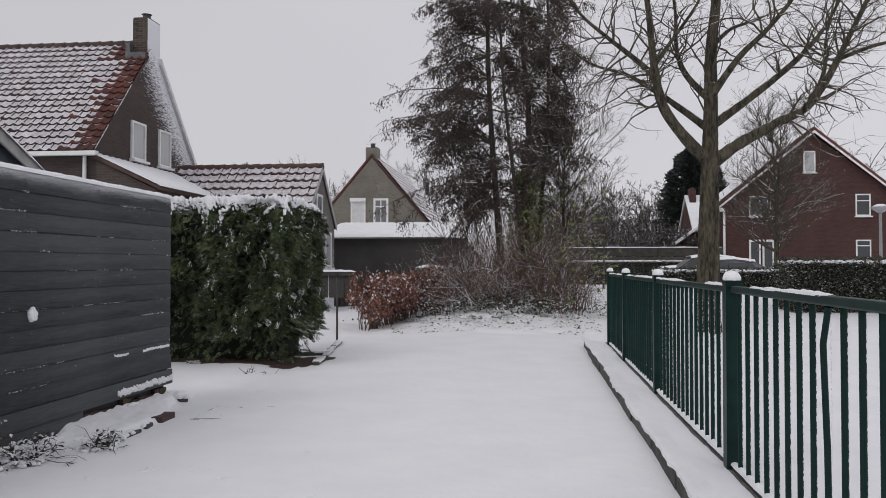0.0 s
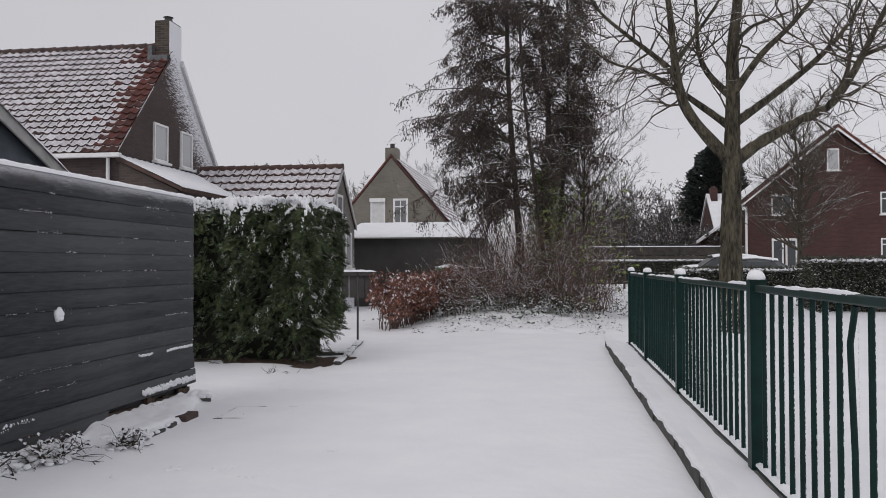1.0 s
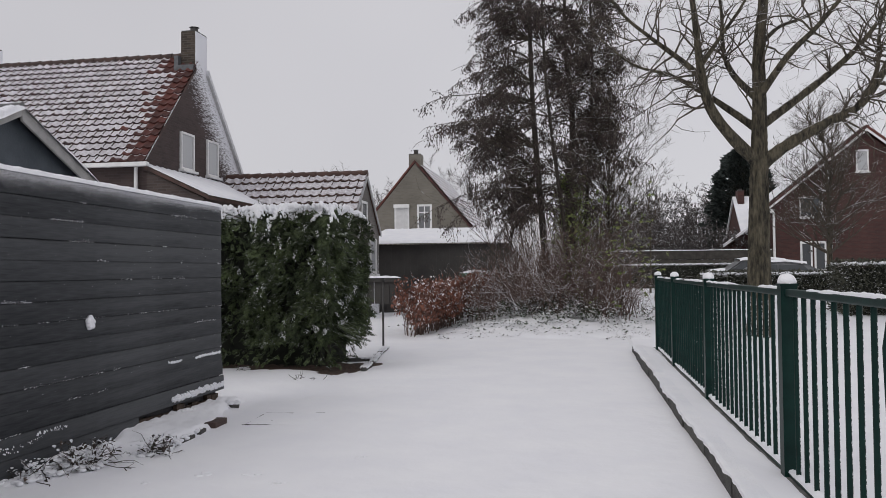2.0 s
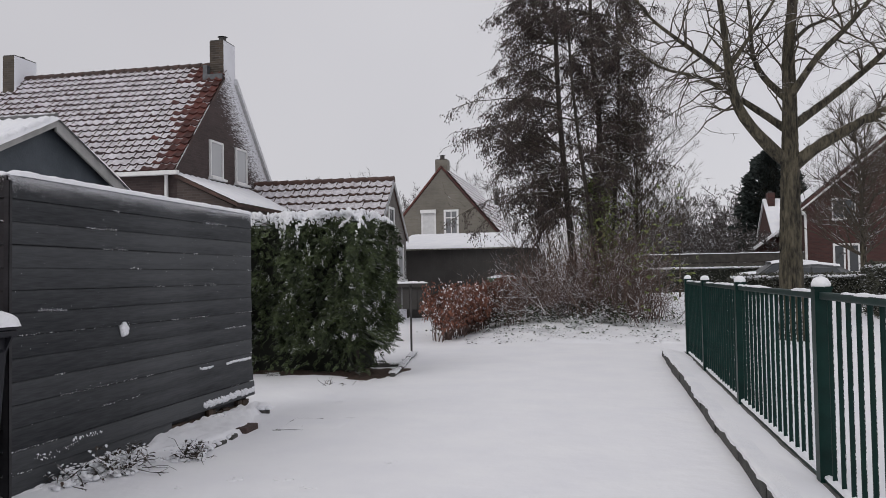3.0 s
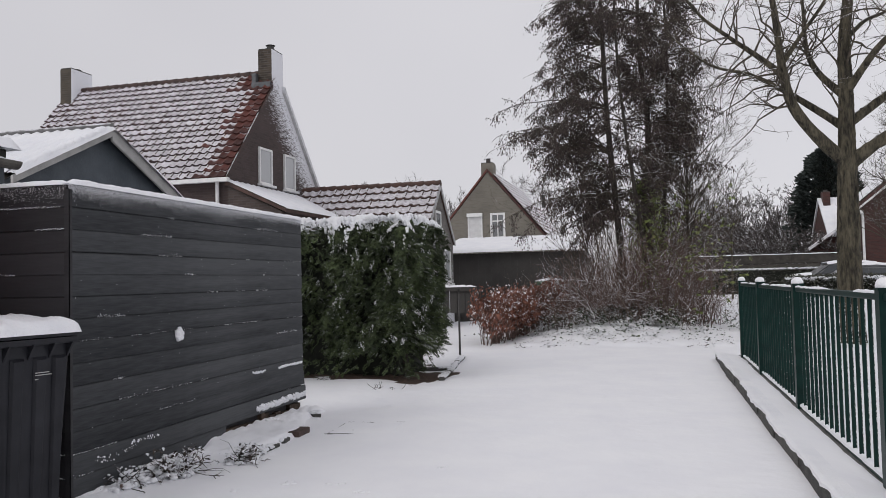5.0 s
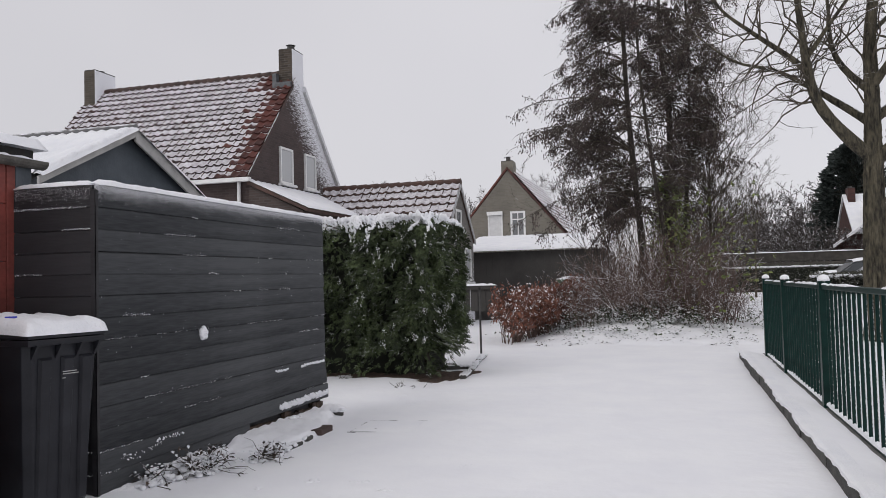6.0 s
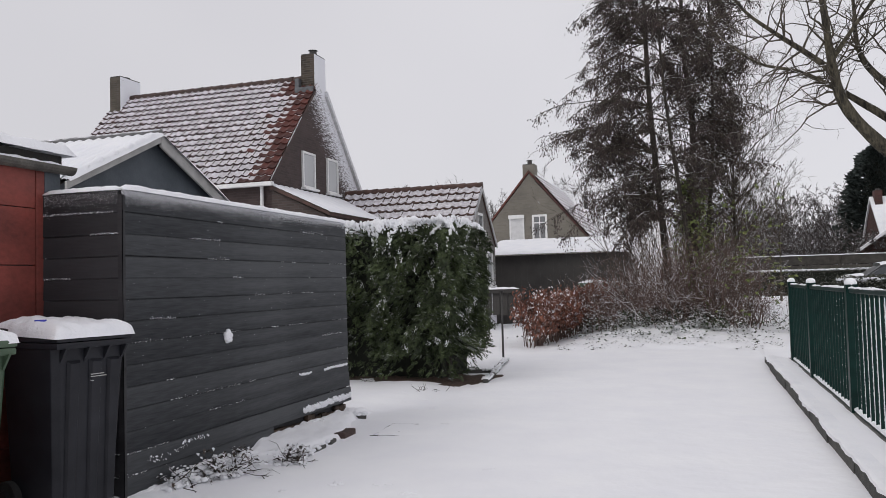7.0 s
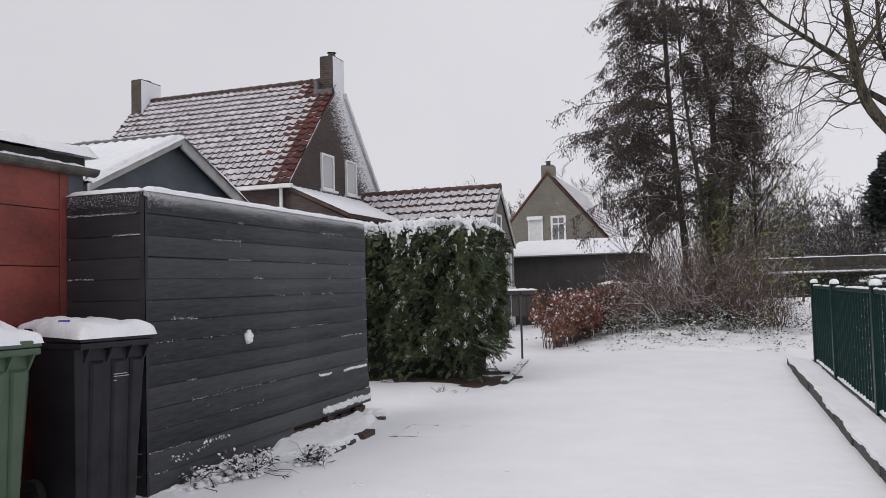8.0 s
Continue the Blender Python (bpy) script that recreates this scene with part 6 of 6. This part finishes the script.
def box_hedge(label, x0, x1, y0, y1, z0, z1, seed, n):
    rng = random.Random(seed)
    h = thing("clipped_hedge", label, "hedge", group="clipped hedges")
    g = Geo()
    # dark box stands in for the shade behind the leaves
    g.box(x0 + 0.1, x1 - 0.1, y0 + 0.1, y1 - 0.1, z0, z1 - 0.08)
    part("shade_core", g, INNER, h)
    g = Geo()
    clump_box(g, rng, x0, x1, y0, y1, z0, z1, n * 2, 0.07, 0.045, droop=0.1, depth=0.08, bump_seed=seed)
    tagged(part("foliage", g, LEAF_H, h), kind="stuff")
    g = Geo()
    for i in range(int((x1 - x0) * 260)):
        x, y = rng.uniform(x0, x1), rng.uniform(y0, y1)
        r = rng.uniform(0.04, 0.1)
        g.lump((x, y, z1 + rng.uniform(-0.02, 0.03)), (r * 0.9, r * 0.7, r * 0.35), rings=3, segs=6, rng=rng)
    single("hedge_snow", g, SNOW, "snow on a clipped hedge top", "snow", kind="stuff", smooth=True)


box_hedge("clipped dark hedge with snowy top beside the road", 5.75, 14.5, 18.6, 19.7, 0.1, 1.33, 41, 15000)
box_hedge("low clipped hedge with snowy top in front of parked cars", 3.5, 7.4, 23.4, 24.2, 0.3, 1.1, 42, 4200)
box_hedge("long low hedge with a snow line along its top", 0.8, 9.4, 38.6, 39.3, 0.1, 1.47, 43, 5000)

# wooden fence beyond the cars
wf = thing("garden_fence", "weathered horizontal board garden fence with snow on top", "wooden fence")
for k in range(4):
    for x0 in (0.1, 3.2, 6.3):
        g = Geo()
        g.box(x0 + 0.02, x0 + 3.06, 41.0, 41.04, 0.36 + k * 0.46, 0.78 + k * 0.46)
        part("board", g, OLDWOOD, wf)
for x in (0.1, 3.2, 6.3, 9.4):
    g = Geo()
    g.box(x - 0.05, x + 0.05, 41.045, 41.13, 0.1, 2.22)
    part("post", g, OLDWOOD, wf)
line = [(0.1 + i * 0.06, 41.02, 2.16, 0, 1) for i in range(156)]
single("fence_top_snow", ridge_snow(line, 0.06, 0.05, 3.3), SNOW, "snow along the garden fence top", "snow", kind="stuff", smooth=True)


def conifer():
    rng = random.Random(51)
    t = thing("dark_conifer", "broad dark evergreen conifer behind the houses", "tree")
    X, Y = 9.8, 50.0
    g = Geo()
    g.tube([(X, Y, 0), (X, Y, 7.6)], [0.25, 0.04], 8)
    part("trunk", g, DARKBARK, t)
    g = Geo()
    for i in range(15000):
        z = rng.uniform(0.8, 8.3)
        a = rng.uniform(0, 6.28)
        rr = 2.05 * (1 - ((z - 2.5) / 6.0) ** 4 if z > 2.5 else 1.0) * (0.8 + 0.5 * noise.noise(Vector((math.cos(a) * 2.5, math.sin(a) * 2.5, z * 1.6))))
        rr *= 1 - 0.25 * abs(rng.gauss(0, 0.5))
        d = Vector((math.cos(a), math.sin(a), rng.uniform(-0.3, 0.7))).normalized()
        g.leaf((X + rr * math.cos(a), Y + rr * math.sin(a), z), d, Vector((rng.gauss(0, 1), rng.gauss(0, 1), 0.6)).normalized(), rng.uniform(0.2, 0.4), rng.uniform(0.09, 0.18))
    tagged(part("crown", g, LEAF_C, t), kind="stuff")
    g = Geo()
    # added core hides the sky; its near-black colour stands in for inner shade
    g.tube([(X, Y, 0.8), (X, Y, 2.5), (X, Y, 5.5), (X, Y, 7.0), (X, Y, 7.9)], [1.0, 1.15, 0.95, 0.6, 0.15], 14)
    part("shade_core", g, INNER, t)


conifer()


def far_wood(x0, x1, y, n, h0, h1, seed, r=0.07):
    rng = random.Random(seed)
    g = Geo()
    for i in range(n):
        x, yy = rng.uniform(x0, x1), y + rng.uniform(-3, 3)
        h = rng.uniform(h0, h1)
        branch(g, rng, (x, yy, 0.2), Vector((rng.gauss(0, 0.06), 0, 1)), h, r, 3, 4, 6, 0.85, 0.10, curl=0.11, shrink=(0.32, 0.55), floor=0.021)
    return g


HAZE = snowed(material("frosted_twigs", (0.048, 0.041, 0.039), (0.098, 0.087, 0.082), 8.0, 0.9, 0.2, 30.0), 0.5, 1.0, 3.0, 0.4)
single("far_trees", far_wood(0, 15, 54, 210, 3.4, 5.8, 61, 0.05), HAZE, "row of distant frosted bare trees", "trees", kind="stuff")
single("far_trees", far_wood(-26, -6, 66, 22, 7.6, 9.6, 62), HAZE, "distant bare trees behind the houses", "trees", kind="stuff")
single("far_trees", far_wood(14, 26, 60, 12, 9.0, 12.0, 63), HAZE, "bare tree crowns behind the brick house", "trees", kind="stuff")
g = far_wood(-1, 13, 45.5, 330, 1.6, 3.4, 64, 0.03)
single("far_shrubs", g, HAZE, "frosted bare shrubs behind the garden fence", "shrubs", kind="stuff")


# ---- small things along the lane ----
rng = random.Random(71)
pole = thing("garden_post", "thin dark metal post with a snowy crossbar beside the path", "post", (-3.26, 13.25, 0))
g = Geo()
g.tube([(0, 0, -0.05), (0, 0, 1.1)], [0.018, 0.018], 8, caps=True)
part("shaft", g, DARK_METAL, pole, smooth=True)
g = Geo()
g.box(-0.03, 0.03, -0.03, 0.03, 1.1, 1.13)
part("cap", g, DARK_METAL, pole)
gate = thing("garden_gate", "low dark wooden gate with snow on its top rail", "gate", (-4.3, 16.0, 0.05))
g = Geo()
g.box(0, 0.75, -0.03, 0.03, 1.0, 1.08)
part("top_rail", g, BARN, gate)
for i in range(4):
    g = Geo()
    g.box(0.02 + i * 0.165, 0.165 + i * 0.165, 0.031, 0.05, 0.55, 1.0)
    part("slat", g, BARN, gate)
line = [(-4.3 + i * 0.03, 16.0, 1.13, 0, 1) for i in range(26)]
single("gate_snow", ridge_snow(line, 0.05, 0.05, 5.3), SNOW, "snow on the garden gate", "snow", kind="stuff", smooth=True)
# dark pair at y 5.62 and 5.93: edging that also paints the drift's shadow
for k, (x, y, w, rzz) in enumerate(((-3.2, 7.06, 0.13, 20), (-2.955, 5.62, 0.3, 88), (-2.965, 5.93, 0.14, 97), (-2.76, 10.35, 0.9, 97), (-2.89, 11.3, 0.9, 98), (-3.02, 12.25, 0.9, 97), (-3.2, 10.95, 0.6, 20))):
    g = Geo()
    g.box(-w / 2, w / 2, -0.035, 0.035, 0, 0.07)
    o = single("edging_stone", g, CONC_W, "dark wet edging stone half buried in snow; two also stand in for shadow under the drift", "stone", "edging stones", bevel=0.012)
    o.matrix_world = pose(x, y, gz(x, y) - (0.042 if 5 < y < 6.2 else 0.02), 0, 0, rzz)
    s = Geo()
    for i in range(int(10 + w * 60)):
        u = rng.uniform(-w / 2, w / 2)
        if wob(u + x, y, 4.0) > -0.15:
            s.lump((u, rng.gauss(0.012 if 5 < y < 7 else -0.01, 0.022), 0.066), (0.03, 0.022, 0.016), rings=4, segs=7, rng=rng)
    o2 = single("stone_snow", s, SNOW, "snow on an edging stone", "snow", kind="stuff", smooth=True)
    o2.matrix_world = o.matrix_world
drift = Geo()
nu, nv = 14, 150
for j in range(nv + 1):
    for i in range(nu + 1):
        u = i / nu
        y = FY0 + 0.05 + (FY1 + 0.15 - FY0) * j / nv
        far = smoothstep(5.2, 5.6, y)
        x = FX + 0.012 + (0.14 + 0.04 * wob(y, 3, 1.3) + 0.30 * far * (1 - 0.75 * smoothstep(6.3, 6.9, y))) * u
        lip = far * (1 - smoothstep(6.2, 6.5, y))
        h = (0.006 + (0.05 + 0.014 * wob(y, 2, 6.0)) * far + 0.02 * wob(y, 8, 1.6) + 0.016 * wob(y, u * 3, 9) + 0.022 * wob(y * 1.3, u * 5, 7, 4) + 0.010 * wob(y, u * 9, 17, 6) + (0.025 - 0.015 * far) * wob(y, u * 2, 5.0)) * (1 - smoothstep(0.05 + 0.6 * far + 0.25 * lip, 1.0, u)) * min(1, j / 6, (nv - j) / 6)
        drift.v.append((x, y, gz(x, y) - 0.006 + max(0.0, h)))
drift.f = [(j * (nu + 1) + i, j * (nu + 1) + i + 1, (j + 1) * (nu + 1) + i + 1, (j + 1) * (nu + 1) + i) for j in range(nv) for i in range(nu)]
drift.m = [0] * len(drift.f)
for i in range(210):
    y = rng.choice((rng.gauss(4.5, 0.22), rng.gauss(5.0, 0.15), rng.gauss(7.0, 0.1), rng.gauss(6.55, 0.16)))
    x = FX + 0.03 + abs(rng.gauss(0, 0.07))
    r = rng.uniform(0.008, 0.028)
    if wob(y, 4, 1.8) > -0.1:
        drift.lump((x, y, gz(x, y) + 0.04 * max(0, 1 - (x - FX) / 0.2) + 0.01), (r * rng.uniform(0.7, 1.6), r * rng.uniform(0.7, 1.8), r * 0.7), rings=4, segs=7, rng=rng)
single("snow_drift", drift, SNOW_G, "lumpy snow drift at the fence foot", "snow", kind="stuff", smooth=True)


def weeds(x, y, n, seed, label):
    r = random.Random(seed)
    g = Geo()
    for i in range(n):
        a = r.uniform(-0.7, 0.3) if i < 2 else r.uniform(-2.0, 1.4)
        tips = []
        branch(g, r, (x + r.gauss(0, 0.04), y + r.gauss(0, 0.07), gz(x, y) + 0.0), Vector((math.cos(a), math.sin(a), r.uniform(0.05, 0.3) if i < 3 else r.uniform(0.1, 0.9))), (r.uniform(0.26, 0.38) if i < 2 else r.uniform(0.08, 0.2)), 0.0042, 1, 4, 3, 0.7, -0.1, tips=tips, curl=0.3)
        for p, v, m_ in tips:
            for q in range(2 if i > 1 else 0):
                c = p.lerp(m_, r.random()) + Vector((r.gauss(0, 0.012), r.gauss(0, 0.012), r.gauss(0, 0.012)))
                g.leaf(c, Vector((r.gauss(0, 1), r.gauss(0, 1), -0.5)).normalized(), Vector((r.gauss(0, .4), r.gauss(0, .4), 1)).normalized(), r.uniform(0.03, 0.06), r.uniform(0.02, 0.035), 1)
    single("dead_weed", g, [DARKBARK, SOIL_L], label, "weed", "dead weeds")
    s = Geo()
    for i in range(n * 6):
        low_ = i % 2
        rr = r.uniform(0.012, 0.026) if low_ else r.uniform(0.004, 0.010)
        s.lump((x + r.gauss(0.01, 0.05), y + r.gauss(0, 0.09), gz(x, y) + (0.008 if low_ else 0.02 + 0.10 * r.random() ** 1.4)), (rr * r.uniform(0.8, 1.8), rr * r.uniform(0.8, 1.5), rr * r.uniform(0.5, 1.0)), rings=5, segs=9, rng=r, jag=(0.9, 1.08))
    single("weed_snow", s, SNOW, "snow caught in dead weeds", "snow", kind="stuff", smooth=True)


weeds(FX + 0.2, 4.8, 26, 81, "withered weeds at the black fence under snow")
weeds(FX + 0.42, 5.25, 20, 82, "withered stalks lying out over the snow")
weeds(FX + 0.10, 4.4, 8, 83, "flattened weeds beside the fence corner")
g = Geo()
g.box(-0.05, 0.05, -0.13, 0.13, 0, 0.075)
brick = single("edging_brick", g, material("wet_red_brick", (0.035, 0.024, 0.021), (0.075, 0.045, 0.038), 12.0, 0.8, 0.6, 60.0), "dark reddish edging brick under the drift", "brick", bevel=0.012)
brick.matrix_world = pose(-2.975, 6.24, gz(-2.975, 6.24) - 0.03, 0, 0, 3)
slab = thing("paving_slab", "flat concrete slab almost hidden under the snow", "slab", (-2.5, 6.6, gz(-2.5, 6.6) - 0.031), rz=4)
g = Geo()
g.box(-0.27, 0.27, -0.28, 0.28, 0, 0.032)
part("concrete", g, CONC, slab, bevel=0.008)
for ax, bx, ay, by in ((-0.288, -0.215, -0.30, -0.291), (0.07, 0.12, -0.299, -0.292), (0.19, 0.27, 0.288, 0.293)):
    g = Geo()
    g.box(ax, bx, ay, by, 0.0, 0.033)
    part("joint", g, CONC_W, slab, "dark wet joint left bare of snow")
sb = snow_blanket(-0.28, 0.28, -0.285, 0.285, 0.022, 0.014, 24, 24, 11.0, 0.06, 0.4)
o = single("slab_snow", sb, SNOW_G, "thin even snow on the slab", "snow", kind="stuff", smooth=True)
o.matrix_world = slab.matrix_world
g = Geo()
for cx, cy, r in ((-2.34, 4.72, 0.035), (-2.04, 4.76, 0.03), (-1.82, 4.6, 0.032), (-2.6, 4.5, 0.02), (-1.5, 5.3, 0.022), (-2.75, 7.9, 0.03), (-3.0, 8.4, 0.035), (-1.2, 4.3, 0.02)):
    for q in range(5):
        k = r * rng.uniform(0.4, 1.0)
        x, y = cx + rng.gauss(0, r * 0.7), cy + rng.gauss(0, r * 0.7)
        g.lump((x, y, gz(x, y) - k * 0.05), (k * 1.4, k, k * 0.3), rings=5, segs=10, rng=rng)
single("snow_clods", g, SNOW_G, "small clods of snow on the lane", "snow", kind="stuff", smooth=True)
for x, y, n in ((-3.256, 8.87, 5), (-4.18, 9.5, 3), (-3.05, 8.95, 3)):
    g = Geo()
    for q in range(n):
        branch(g, rng, (x + rng.gauss(0, 0.06), y + rng.gauss(0, 0.04), gz(x, y) - 0.01), Vector((rng.gauss(0.5, 0.7), rng.gauss(0, 0.4), 0.6)), rng.uniform(0.08, 0.2), 0.004, 1, 4, 2, 0.7, -0.1, curl=0.2)
    single("dead_weed", g, DARKBARK, "dry stalks poking out of the snow by the hedge", "weed", "dead weeds")
garden_bin = thing("green_lid_bin", "green garden bin with snowy lid behind the beech hedge", "garden bin", (-2.6, 20.5, 0.2))
g = Geo()
g.tube([(0, 0, 0), (0, 0, 0.95)], [0.28, 0.34], 16)
part("body", g, BIN_G, garden_bin, smooth=True)
g = Geo()
g.tube([(0, 0, 0.95), (0, 0, 1.02), (0, 0, 1.08)], [0.4, 0.38, 0.1], 16, caps=True)
part("lid", g, snowed(material("lid_green", (0.06, 0.14, 0.09), (0.1, 0.2, 0.13)), 0.3, 0.7), garden_bin, smooth=True)

# ---- roof tiles of the brown house, last ----
rt = random.Random(91)
rest = Geo()
for r in range(ROWS_N):
    for c in range(COLS):
        edge = COLS - c
        roll_ = rt.random()
        cover = edge - 2.6 - 0.9 * wob(r * 0.6, 4.0) - (2.2 if r >= ROWS_N - 3 else 0)
        if cover <= 0:
            me = rt.choice(bare)
        elif cover <= 1.2 or (cover < 2.5 and roll_ < 0.1):
            me = rt.choice(half)
        elif roll_ < 0.07 or wob(c * 0.4 - r * 0.25, r * 0.12, 1.0, 3.0) > 0.46:
            me = rt.choice(mid)
        else:
            me = rt.choice(heavy)
        if edge <= 2 and r >= ROWS_N - 1:  # the chimney stands here
            continue
        m = fm @ pose(c * TW, r * TL, rt.uniform(-0.003, 0.003), 0, 0, rt.uniform(-0.5, 0.5))
        if edge <= 15:
            o = new("roof_tile", me)
            o.parent = near_roof
            o.matrix_world = m
        else:
            n = len(rest.v)
            rest.v += [tuple(m @ v.co) for v in me.vertices]
            rest.f += [tuple(n + i for i in p.vertices) for p in me.polygons]
            rest.m += [p.material_index for p in me.polygons]
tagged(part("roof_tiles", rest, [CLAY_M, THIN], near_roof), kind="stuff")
